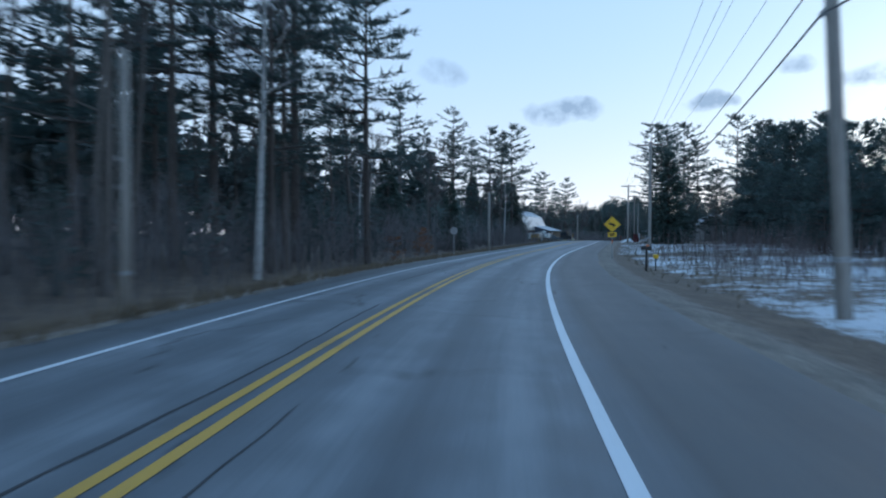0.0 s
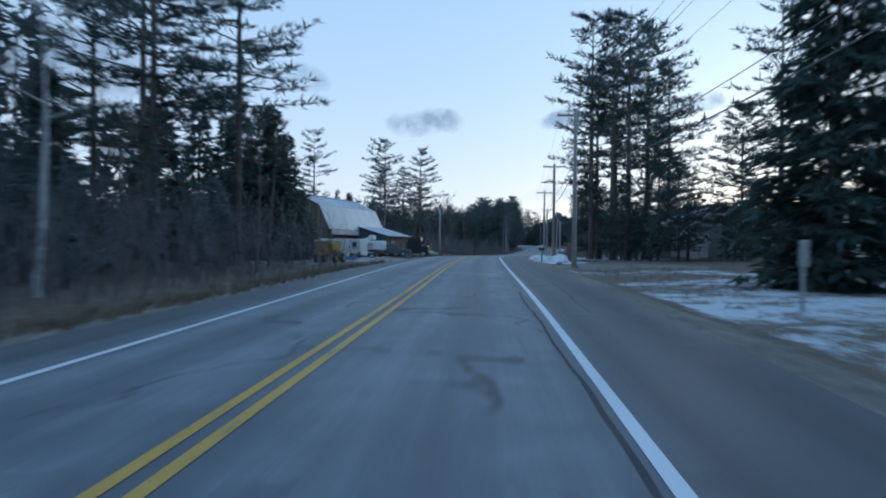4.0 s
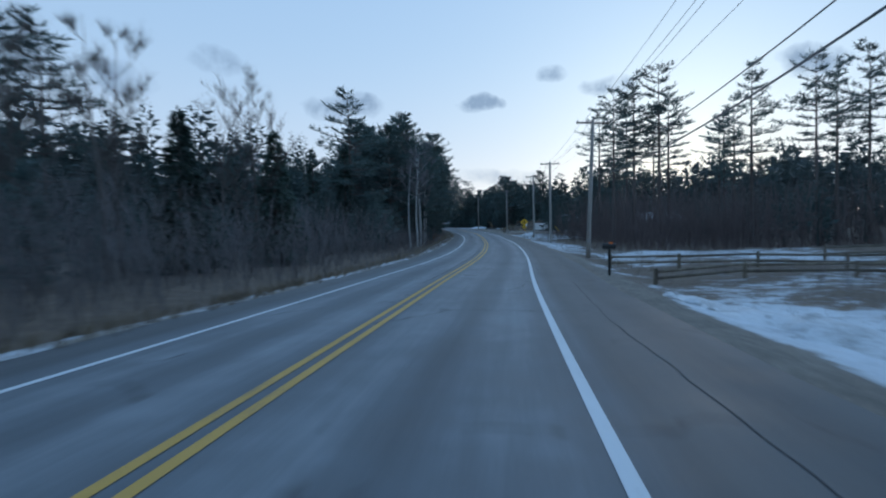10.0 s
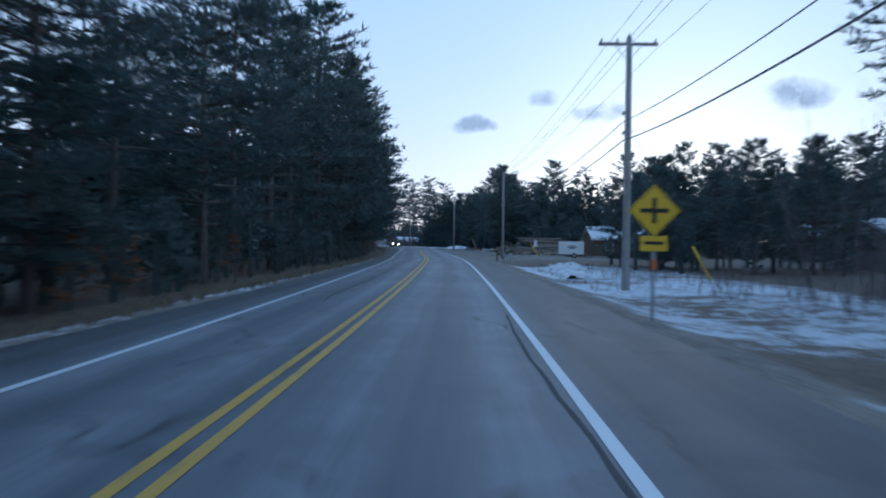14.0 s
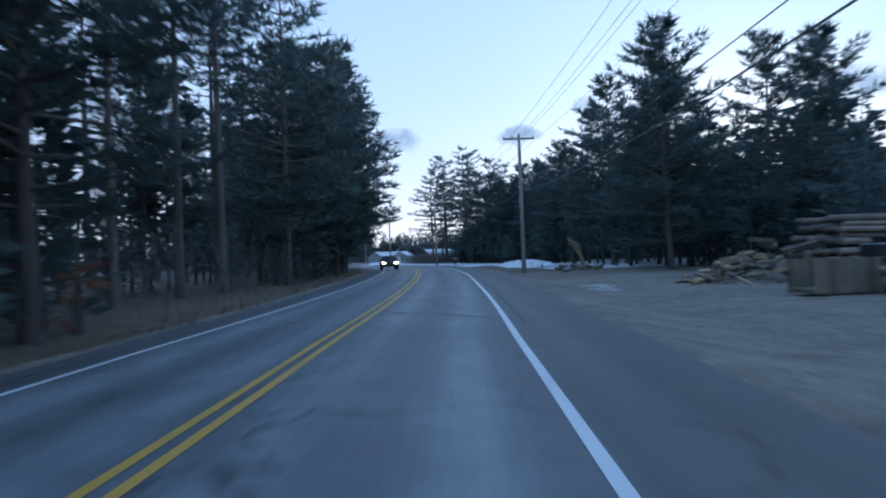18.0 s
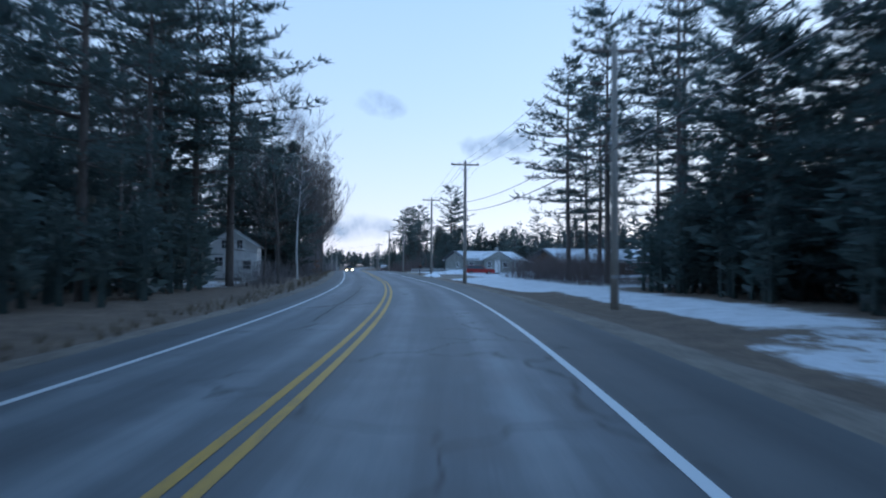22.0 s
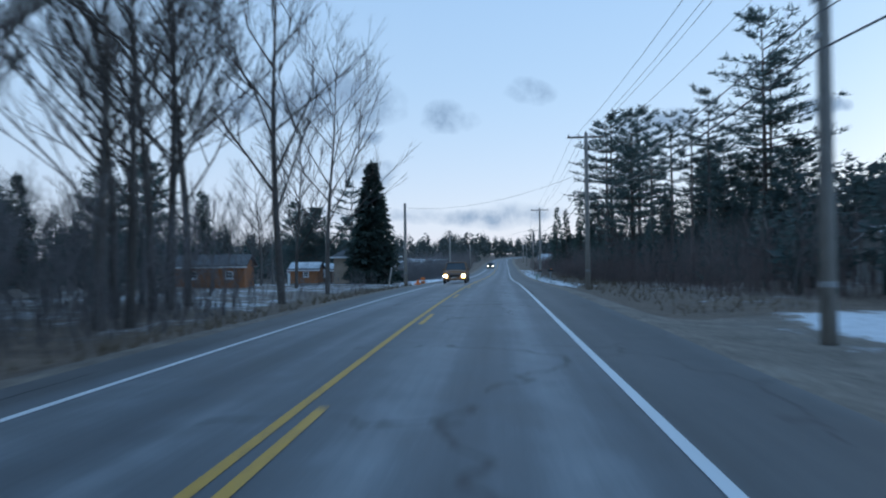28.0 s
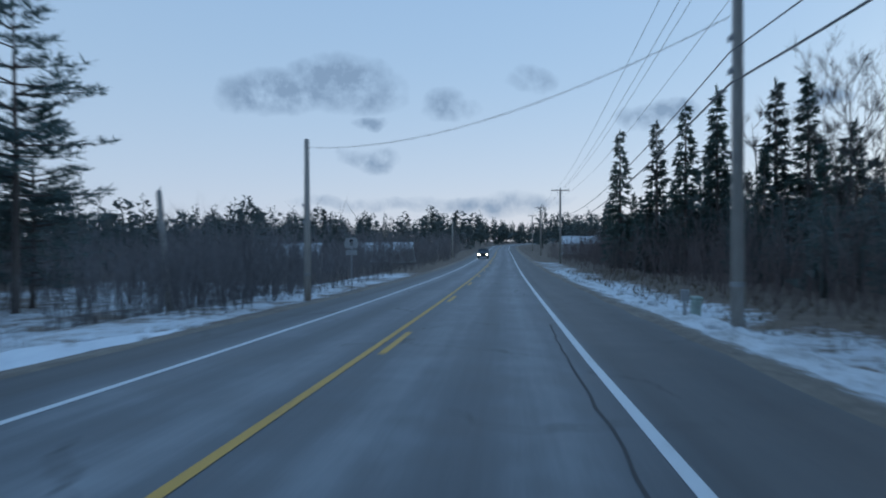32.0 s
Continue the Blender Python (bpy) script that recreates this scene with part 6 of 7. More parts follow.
window(camper, (1.9, -1.06, 1.75), 0.5, 0.5, "front", 1, 1, GALVANISED)
camper.matrix_basis = stand(154.5, -16.5, -12, -0.35)
tank = thing("truck_body", "pale blue-grey truck body with dark wheel arches", "vehicle")
part("body", Shape().box((0, 0, 1.15), (2.6, 2.0, 1.5), None, 0.25), CLAP_BLUE, tank)
part("fender", Shape().tube([(0.2, -1.05, 0.75), (0.2, -0.6, 0.75)], 0.62, 16), SIGN_BLACK, tank)
wheel(tank, -0.9, 0.6, 0.45)
wheel(tank, 0.9, 0.6, 0.45)
tank.matrix_basis = stand(150.6, -18.0, -12, -0.2)


def boom_lift():
    t = thing("boom_lift", "white boom lift with its arm lowered in the barn yard", "machine")
    part("chassis", Shape().box((0, 0, 0.55), (3.0, 1.8, 0.4), None, 0.08), SIGN_BLACK, t)
    part("turret", Shape().box((1.0, 0, 1.35), (1.9, 1.5, 1.1), None, 0.12), WHITE_PAINTED, t)
    for k in range(5):
        part("louvre", Shape().box((0.5, -0.765, 1.05 + 0.14 * k), (0.7, 0.03, 0.06)), SIGN_BLACK, t)
    part("boom", Shape().box((-1.35, 0, 1.5), (4.2, 0.4, 0.42), Matrix.Rotation(radians(-26), 4, "Y"), 0.04), WHITE_PAINTED, t)
    part("boom_tip", Shape().box((-3.1, 0, 0.68), (1.7, 0.3, 0.3), Matrix.Rotation(radians(-26), 4, "Y"), 0.04), WHITE_PAINTED, t)
    part("jib", Shape().box((0.4, 0, 2.3), (0.8, 0.5, 0.5), None, 0.06), WHITE_PAINTED, t)
    b = part("basket", Shape().box((-4.2, 0, 0.45), (0.9, 1.5, 0.08), None, 0.02), GALVANISED, t)
    for x in (-4.6, -3.8):
        for y in (-0.7, 0, 0.7):
            part("rail", Shape().tube([(x, y, 0.45), (x, y, 1.5)], 0.025, 6), WHITE_PAINTED, b)
    part("rail", Shape().tube([(-4.6, -0.7, 1.5), (-3.8, -0.7, 1.5), (-3.8, 0.7, 1.5), (-4.6, 0.7, 1.5), (-4.6, -0.7, 1.5)], 0.025, 6), WHITE_PAINTED, b)
    for x in (-1.0, 1.0):
        for y in (-0.95, 0.95):
            w = part("wheel", Shape().tube([(x, y - 0.15, 0.42), (x, y + 0.15, 0.42)], 0.42, 16), RUBBER, t)
            part("rim", Shape().tube([(x, y - 0.17, 0.42), (x, y + 0.17, 0.42)], 0.22, 12), WHITE_PAINTED, w)
    return t


boom_lift().matrix_basis = stand(159.5, -14.7, -14, 0)


def log_splitter(name, label, mat):
    t = thing(name, label, "machine")
    part("beam", Shape().box((0, 0, 0.75), (4.6, 0.3, 0.25), None, 0.02), mat, t)
    part("deck", Shape().box((0.9, 0, 0.95), (2.6, 1.5, 0.14), None, 0.02), mat, t)
    part("engine", Shape().box((-1.5, 0, 1.1), (0.8, 0.7, 0.6), None, 0.06), mat, t)
    part("hopper", Shape().prism([(-0.7, 0.95), (0.7, 0.95), (1.0, 1.6), (-1.0, 1.6)], 1.2), mat, t)
    for x in (-0.6, 0.9):
        for y in (-0.75, 0.75):
            w = part("wheel", Shape().tube([(x, y - 0.1, 0.36), (x, y + 0.1, 0.36)], 0.36, 14), RUBBER, t)
            part("rim", Shape().tube([(x, y - 0.12, 0.36), (x, y + 0.12, 0.36)], 0.19, 10), mat, w)
    return t


log_splitter("yellow_machine", "faded yellow machine on wheels at the edge of the yard", YELLOW_MACHINE).matrix_basis = stand(131.5, -11.8, 82, 0)
log_splitter("yellow_machine", "old yellow machine among the junk", YELLOW_MACHINE).matrix_basis = stand(184.5, -15.8, 70, 0)
log_splitter("red_machine", "rusty red farm machine among the junk", RUST).matrix_basis = stand(185.8, -13.9, 86, 0, 1.2)


def heap(name, label, count, size, spread, mats, seed, high=0.9):
    """A pile of separate boards, boxes and pipes."""
    rnd = random.Random(seed)
    t = thing(name, label, "junk pile")
    for i in range(count):
        r = spread * math.sqrt(rnd.random())
        a = rnd.uniform(0, 6.28)
        z = max(0.08, high * (1 - r / spread) * rnd.uniform(0.4, 1))
        m = Euler((rnd.uniform(-0.4, 0.4), rnd.uniform(-0.4, 0.4), rnd.uniform(0, 6.28))).to_matrix()
        k = size * rnd.uniform(0.5, 1.4)
        part(rnd.choice(("board", "panel", "crate")), Shape().box((r * math.cos(a), r * math.sin(a), z), (k * rnd.uniform(0.8, 2), k * rnd.uniform(0.2, 0.7), k * rnd.uniform(0.1, 0.45)), m, 0.015), rnd.choice(mats), t)
    return t


BLUE_TARP = material("blue_tarp", [(0.06, 0.12, 0.26), (0.16, 0.25, 0.42)], 0.5, 2.0, 14.0, 0.3)
heap("junk_pile", "heap of scrap boards and blue tarpaulin by the yard", 44, 0.85, 2.3, (BLUE_TARP, BLUE_TARP, WHITE_PAINTED, BARN_BOARD, SIGN_BLACK), 21, 1.1).matrix_basis = stand(190, -13.0, 0, 0)
heap("junk_pile", "heap of rusty scrap and boards beyond the barn", 24, 0.8, 1.8, (RUST, BARN_BOARD, YELLOW_MACHINE, SIGN_BLACK), 22, 1.2).matrix_basis = stand(180.5, -12.9, 0, 0)
heap("junk_pile", "low scatter of planks and pipes", 18, 0.9, 2.2, (BARN_BOARD, GALVANISED, RUST), 23, 0.4).matrix_basis = stand(195, -12.6, 0, 0)
heap("junk_pile", "dark tangle of machine parts before the white body", 30, 0.55, 1.3, (SIGN_BLACK, SIGN_BLACK, RUST, GALVANISED), 25, 1.3).matrix_basis = stand(157.2, -14.6, 0, 0)
heap("junk_pile", "low dark scrap along the edge of the yard", 26, 0.6, 2.2, (SIGN_BLACK, BARN_BOARD, RUST, WHITE_PAINTED), 26, 0.5).matrix_basis = stand(151.0, -14.6, 0, 0)
heap("junk_pile", "rusty panels and a red hood beside the truck body", 20, 0.8, 1.5, (RUST, RED_PAINT, BARN_BOARD, SIGN_BLACK), 27, 1.0).matrix_basis = stand(147.0, -17.6, 0, 0)
heap("junk_pile", "scatter of buckets and boards by the yard", 18, 0.6, 2.4, (BARN_BOARD, BLUE_TARP, RUST), 24, 0.4).matrix_basis = stand(140, -14, 0, 0)


def cone(s, lat):
    t = thing("traffic_cone", "orange traffic cone beside the yard", "traffic cone")
    part("body", Shape().tube([(0, 0, 0.04), (0, 0, 0.7)], [0.17, 0.03], 14), ORANGE, t)
    part("collar", Shape().tube([(0, 0, 0.4), (0, 0, 0.52)], [0.105, 0.075], 14), WHITE_TRIM, t)
    part("base", Shape().box((0, 0, 0.02), (0.38, 0.38, 0.05), None, 0.01), ORANGE, t)
    t.matrix_basis = stand(s, lat)


boom = thing("leaning_boom", "yellow steel boom leaning among the junk", "machine part")
part("arm", Shape().box((0, 0, 1.1), (0.22, 0.18, 2.3), Matrix.Rotation(radians(9), 3, "Y"), 0.03), YELLOW_MACHINE, boom)
part("foot", Shape().box((-0.18, 0, 0.05), (0.5, 0.4, 0.14), None, 0.02), YELLOW_MACHINE, boom)
boom.matrix_basis = stand(188.7, -12.2, 0, 0)
for s_, lat_, n_, sd_ in ((183.6, -15.6, 9, 81), (181.0, -14.6, 7, 82)):
    stack = thing("lumber_stack", "stack of weathered yellow planks in the yard", "lumber")
    for k in range(n_):
        part("plank", Shape().box((0.05 * math.sin(k * 2.3 + sd_), 0.1 * math.sin(k * 1.7), 0.12 + 0.15 * k), (3.0 + 0.3 * math.sin(k * 3.1), 1.0, 0.12), None, 0.012), (YELLOW_MACHINE, BARN_BOARD)[k % 3 == 1], stack)
    stack.matrix_basis = stand(s_, lat_, 84, 0)
cone(188, -9.6)
cone(184.5, -9.3)

# ---------------------------------------------------------------- houses
h = gabled("house", "cream clapboard house behind the pines", 10, 8, 2.8, 5.2, CLAP_CREAM, SHINGLE, True, snow=0.7)
for x in (-3.6, 3.4):
    window(h, (x, 0, 1.7), 0.9, 1.2)
door(h, (0.2, 0, 0.2), 0.9, 2.0, WHITE_TRIM)
h.matrix_basis = stand(135, 36, 20, 0)
h = gabled("house", "grey two-storey house close to the road behind a snowbank", 8, 9, 3.4, 6.0, CLAP_GREY, SHINGLE, False, snow=0.75)
window(h, (-1.8, 0, 2.0), 0.9, 1.3)
window(h, (1.6, 0, 2.0), 0.9, 1.3)
window(h, (0, 0, 4.3), 0.8, 1.1)
h.matrix_basis = stand(158, 25, 10, 0)
h = gabled("garden_shed", "small white shed with a plank door", 2.8, 2.6, 2.0, 2.9, CLAP_WHITE, SHINGLE, False, 0.2, snow=0.8, category="shed")
door(h, (0, 0, 0.1), 0.9, 1.8, WHITE_TRIM)
h.matrix_basis = stand(151.5, 20.5, 6, 0)
h = gabled("house", "small pale blue house across the snowy field", 7, 6, 2.3, 3.7, CLAP_BLUE, TIN, True, snow=0.8)
window(h, (-2.0, 0, 1.4), 0.9, 0.9)
window(h, (1.8, 0, 1.4), 0.9, 0.9)
h.matrix_basis = stand(245, 42, 30, 0.2)
h = gabled("house", "long low house with a snowy roof far across the field", 14, 6, 2.2, 3.4, CLAP_GREY, TIN, True, snow=0.92)
window(h, (-4, 0, 1.4), 1.0, 0.9)
window(h, (3, 0, 1.4), 1.0, 0.9)
h.matrix_basis = stand(252, 52, 30, 0.2)
h = gabled("house", "brown cabin with a metal roof beside the wood yard", 7, 7, 2.5, 4.0, LOG_BROWN, TIN, True)
window(h, (-1.5, 0, 1.5), 0.9, 1.0)
door(h, (1.2, 0, 0.1), 0.9, 2.0, WHITE_TRIM)
h.matrix_basis = stand(371, 22.5, -5, 0)
for s_, lat_, w_ in ((335, 34, 9), (352, 38, 7)):
    h = gabled("house", "low house among evergreens with a snowy roof", w_, 6, 2.3, 3.6, CLAP_GREY, SHINGLE, True, snow=0.9)
    window(h, (-1.5, 0, 1.4), 1.0, 0.9)
    window(h, (1.5, 0, 1.4), 1.0, 0.9)
    h.matrix_basis = stand(s_, lat_, 8, 0)
h = gabled("house", "white two-storey clapboard house among the trees", 4.4, 10.6, 3.3, 4.75, CLAP_WHITE, TIN, False, 0.25)
for x, z in ((-0.75, 3.35), (0.6, 3.35), (-1.25, 1.75), (1.25, 1.45)):
    window(h, (x, 0, z), 0.55 if z > 3 else 0.8, 0.85)
for y in (2.4, 5.4, 8.2):
    window(h, (2.2, y, 1.7), 0.7, 1.1, "right")
ext = part("annex", Shape().box((-4.0, 4.0, 1.3), (3.2, 4.0, 2.6), None, 0.01), CLAP_CREAM, h, "low pale annex beside the white house")
window(ext, (-4.2, 2.0, 1.4), 1.3, 1.3, "front", 2, 1)
part("annex_roof", slab((-5.8, 1.7, 2.55), (-2.4, 1.7, 2.95), (-2.4, 6.3, 2.95), (-5.8, 6.3, 2.55), 0.12), SHINGLE, h)
part("bulkhead", Shape().prism([(0.9, 0), (2.2, 0), (2.2, 0.5), (0.9, 0.9)], 1.2, Matrix.Translation((0, -0.6, 0))), WHITE_TRIM, h)
h.matrix_basis = stand(521.2, -15.35, 6, 0.0)
h = gabled("ranch_house", "grey-green ranch house with white windows and a snowy roof", 11.5, 8.5, 2.35, 3.7, CLAP_GREY, SHINGLE, True, 0.45, snow=0.9, chimney=(2.5, 4.2))
part("porch_gable", Shape().prism([(-2.9, 2.2), (2.9, 2.2), (0, 3.65)], 0.5, Matrix.Translation((-0.2, -1.25, 0))), CLAP_GREY, h)
part("porch_wall", Shape().box((-0.2, -0.55, 1.15), (5.0, 1.1, 2.3)), CLAP_GREY, h)
for sgn in (-1, 1):
    r = slab((-0.2, -1.7, 3.72), (-0.2, 4, 3.72), (-0.2 + sgn * 3.3, 4, 2.1), (-0.2 + sgn * 3.3, -1.7, 2.1), 0.1)
    part("porch_roof", r, ROOF_SNOW, h, "snowy porch roof")
window(h, (-1.7, -1.11, 1.4), 0.75, 1.0)
window(h, (1.35, -1.11, 1.4), 0.75, 1.0)
door(h, (-0.15, -1.11, 0.15), 0.85, 1.95, WHITE_TRIM)
window(h, (-4.6, 0, 1.4), 0.8, 0.9)
window(h, (4.4, 0, 1.4), 0.9, 0.9)
window(h, (-5.75, 3, 1.4), 0.9, 0.9, "left")
h.matrix_basis = stand(569, 21, 14, -0.05)
h = gabled("house", "dark brown house with a snow-covered low roof", 15, 8, 2.2, 3.6, LOG_BROWN, SHINGLE, True, 0.7, snow=0.95)
window(h, (-4, 0, 1.4), 1.2, 0.9)
window(h, (3, 0, 1.4), 1.2, 0.9)
h.matrix_basis = stand(541, 30, 8, -0.2)
h = thing("tan_house", "tan house with a shingled hip roof beside the road", "house")
part("wall", Shape().box((0, 3, 1.5), (5.4, 6, 3.0)), CLAP_TAN, h)
part("foundation", Shape().box((0, 3, -0.3), (5.5, 6.1, 0.9)), FOUNDATION, h)
part("roof", Shape().add([(-3.2, -0.5, 2.95), (3.2, -0.5, 2.95), (3.2, 6.5, 2.95), (-3.2, 6.5, 2.95), (-0.3, 2.6, 4.7), (0.3, 2.6, 4.7), (0.3, 3.6, 4.7), (-0.3, 3.6, 4.7)],
                         [(0, 1, 5, 4), (1, 2, 6, 5), (2, 3, 7, 6), (3, 0, 4, 7), (4, 5, 6, 7), (3, 2, 1, 0)]), SHINGLE, h)
part("fascia", Shape().box((0, -0.5, 2.98), (6.4, 0.05, 0.16)).box((-3.2, 3, 2.98), (0.05, 7.0, 0.16)), WHITE_TRIM, h)
window(h, (0.9, 0, 1.6), 1.3, 1.3, "front", 3, 2)
window(h, (-2.7, 3, 1.6), 1.0, 1.2, "left")
h.matrix_basis = stand(648.9, -11.8, 90, 0.0)
MAROON = material("maroon_roof", [(0.1, 0.06, 0.06), (0.2, 0.13, 0.125)], 0.8, 1.2, 14.0, 0.3)
h = gabled("mobile_home", "white mobile home with a faded maroon roof", 11, 4, 2.35, 2.9, CLAP_WHITE, MAROON, True, 0.2)
for x in (-3.5, -1.2, 1.2):
    window(h, (x, 0, 1.5), 0.4, 1.0, "front", 1, 1)
window(h, (5.5, 1.9, 1.5), 0.7, 0.9, "right", 1, 2)
door(h, (3.6, 0, 0.3), 0.8, 1.9, WHITE_TRIM)
h.matrix_basis = stand(676, -27.3, 20, 0.0)
for s_, lat_, m_, w_ in ((645.6, -20.9, SHED_ORANGE, 3.0), (651.6, -20.8, LOG_BROWN, 2.6)):
    h = gabled("garden_shed", "small stained wooden shed with snow on the roof" if m_ is SHED_ORANGE else "small brown shed with a snowy roof", w_, 2.6, 1.75, 2.3, m_, SHINGLE, True, 0.25, snow=0.95, category="shed")
    window(h, (0.2, 0, 1.2), 0.5, 0.5)
    h.matrix_basis = stand(s_, lat_, 4, 0)
h = gabled("garden_shed", "long orange-brown wooden shed with a green roof", 5.0, 3, 1.9, 2.6, SHED_ORANGE, SHINGLE, True, 0.25, category="shed")
window(h, (-1.2, 0, 1.2), 0.5, 0.5)
window(h, (1.4, 0, 1.2), 0.5, 0.5)
h.matrix_basis = stand(624, -21.2, 8, -0.25)
h = gabled("garage", "pale garage among the trees with a dark opening", 7, 6, 2.4, 3.4, CLAP_GREY, TIN, True, 0.3, snow=0.9, category="garage")
window(h, (-1.5, 0, 1.3), 1.0, 1.0)
h.matrix_basis = stand(617, 26.5, -6, 0)

for s_, lat_, tn in ((742, -30, 10), (775, -22, 0), (790, 16, -10), (800, -28, 12)):
    h = gabled("house", "distant low house with snow on its roof", 9, 7, 2.3, 3.9, CLAP_GREY if lat_ < -25 else CLAP_WHITE, SHINGLE, True, 0.3, snow=0.97)
    window(h, (-2, 0, 1.4), 0.9, 1.0)
    window(h, (2, 0, 1.4), 0.9, 1.0)
    h.matrix_basis = stand(s_, lat_, tn, 0)

# ---------------------------------------------------------------- signs
def diamond_sign(s, lat, label, mark, plaque_rows, size=0.86, turn=0.0):
    """A yellow warning diamond with a black mark and a small plaque, on a steel post."""
    t = thing("warning_sign", label, "road sign")
    part("post", Shape().box((0, 0.03, 1.35), (0.07, 0.04, 3.1), None, 0.006), GALVANISED, t)
    r = size / math.sqrt(2) * 0.98
    cz = 2.45
    ring = lambda q: [(0, cz + q), (q, cz), (0, cz - q), (-q, cz)]
    part("panel", Shape().prism(ring(r), 0.012), YELLOW_SIGN, t)
    edge = Shape()
    for a, b in zip(ring(r * 0.93), ring(r * 0.93)[1:] + ring(r * 0.93)[:1]):
        edge.tube([(a[0], -0.012, a[1]), (b[0], -0.012, b[1])], 0.008, 4)
    part("border", edge, SIGN_BLACK, t)
    part("symbol", mark(cz), SIGN_BLACK, t)
    pl = part("plaque", Shape().box((0, 0, 1.72), (0.6, 0.012, 0.34), None, 0.004), YELLOW_SIGN, t)
    for z, w_ in plaque_rows:
        part("lettering", Shape().box((0, -0.011, z), (w_, 0.006, 0.07)), SIGN_BLACK, pl)
    part("reflector", Shape().box((0, -0.02, 1.25), (0.09, 0.02, 0.22), None, 0.004), ORANGE, t)
    t.matrix_basis = stand(s, lat, turn)


def cross_mark(z):
    return Shape().box((0, -0.014, z), (0.62, 0.008, 0.09)).box((0, -0.014, z), (0.09, 0.009, 0.56))


def animal_mark(z):
    """A plain dark leaping shape."""
    sh = Shape().prism([(-0.2, z - 0.02), (0.12, z - 0.1), (0.2, z + 0.0), (0.0, z + 0.07), (-0.18, z + 0.1)], 0.008, Matrix.Translation((0, -0.014, 0)))
    for a, b in (((-0.17, z), (-0.3, z + 0.1)), ((0.15, z - 0.07), (0.25, z - 0.15)), ((-0.15, z + 0.08), (-0.2, z + 0.22)), ((0.1, z - 0.05), (0.08, z - 0.2))):
        sh.tube([(a[0], -0.014, a[1]), (b[0], -0.014, b[1])], [0.03, 0.018], 4)
    return sh


diamond_sign(47.5, 4.5, "yellow diamond warning sign with a leaping animal and a plaque", animal_mark, ((1.78, 0.4), (1.67, 0.3)))
diamond_sign(304.8, 4.3, "yellow diamond crossroads warning sign with a small plaque", cross_mark, ((1.73, 0.42),))
st = thing("stop_sign", "back of a grey octagonal sign on a post", "road sign")
part("post", Shape().box((0, -0.03, 1.1), (0.06, 0.04, 2.7), None, 0.006), GALVANISED, st)
part("panel", Shape().prism([(0.33 * math.cos(radians(22.5 + 45 * k)), 2.1 + 0.33 * math.sin(radians(22.5 + 45 * k))) for k in range(8)], 0.012), GALVANISED, st)
st.matrix_basis = stand(53, -8.2, 8)
st = thing("route_sign", "grey back of a junction sign on a steel post", "road sign")
part("post", Shape().box((0, 0.03, 1.2), (0.06, 0.04, 2.9), None, 0.006), GALVANISED, st)
part("panel", Shape().prism([(-0.32, 2.25), (0.32, 2.25), (0.38, 2.5), (0.25, 2.8), (-0.25, 2.8), (-0.38, 2.5)], 0.012), GALVANISED, st)
part("symbol", Shape().prism([(-0.04, 2.4), (0.04, 2.4), (0.04, 2.6), (0.14, 2.6), (0, 2.74), (-0.14, 2.6), (-0.04, 2.6)], 0.006, Matrix.Translation((0, -0.012, 0))), SIGN_BLACK, st)
part("plaque", Shape().box((0, 0, 2.02), (0.6, 0.012, 0.26), None, 0.004), GALVANISED, st)
st.matrix_basis = stand(689, -8.0, 0)


# ---------------------------------------------------------------- mailboxes, posts, fences
def mailbox(s, lat, label, post_mat, box_mat, flag=True, turn=-90):
    t = thing("mailbox", label, "mailbox")
    part("post", Shape().box((0, 0, 0.5), (0.1, 0.1, 1.1), None, 0.012), post_mat, t)
    out = [(-0.09, 0)] + [(0.09, 0)] + [(0.09 * math.cos(radians(a)), 0.11 + 0.09 * math.sin(radians(a))) for a in range(0, 181, 30)]
    b = part("box", Shape().prism(out, 0.5, Matrix.Translation((0, 0, 1.08))), box_mat, t)
    part("door", Shape().prism([(x * 0.96, z * 0.98) for x, z in out], 0.02, Matrix.Translation((0, -0.262, 1.08))), box_mat, b)
    if flag:
        part("flag", Shape().box((0.1, 0.05, 1.3), (0.01, 0.14, 0.08)), ORANGE, b)
    part("shelf", Shape().box((0, 0, 1.06), (0.2, 0.46, 0.03), None, 0.005), post_mat, t)
    t.matrix_basis = stand(s, lat, turn)


mailbox(34, 5.6, "dark mailbox on a post beside the snowy field", SIGN_BLACK, SIGN_BLACK)
mailbox(141.5, 4.7, "black mailbox on a red-brown post by the snowbank", RUST, SIGN_BLACK)
mailbox(233.4, 4.1, "dark mailbox on a low post by the fence", SIGN_BLACK, SIGN_BLACK)
mailbox(461.5, 5.6, "grey mailbox on a wooden post", BARN_BOARD, GALVANISED)
mailbox(546.5, 5.0, "black mailbox on a sturdy black post", SIGN_BLACK, SIGN_BLACK)
mailbox(637.5, 4.6, "black mailbox with an orange marker on its post", GALVANISED, SIGN_BLACK)
mailbox(660, 4.9, "small dark mailbox leaning in the snow", GALVANISED, SIGN_BLACK)
ps = thing("wooden_stand", "old timber post with a flat board on top", "post")
part("post", Shape().box((0, 0, 0.5), (0.16, 0.16, 1.1), None, 0.02), BARN_BOARD, ps)
part("board", Shape().box((0, 0, 1.06), (0.62, 0.3, 0.06), None, 0.015), BARN_BOARD, ps)
ps.matrix_basis = stand(354, 4.6, 10)
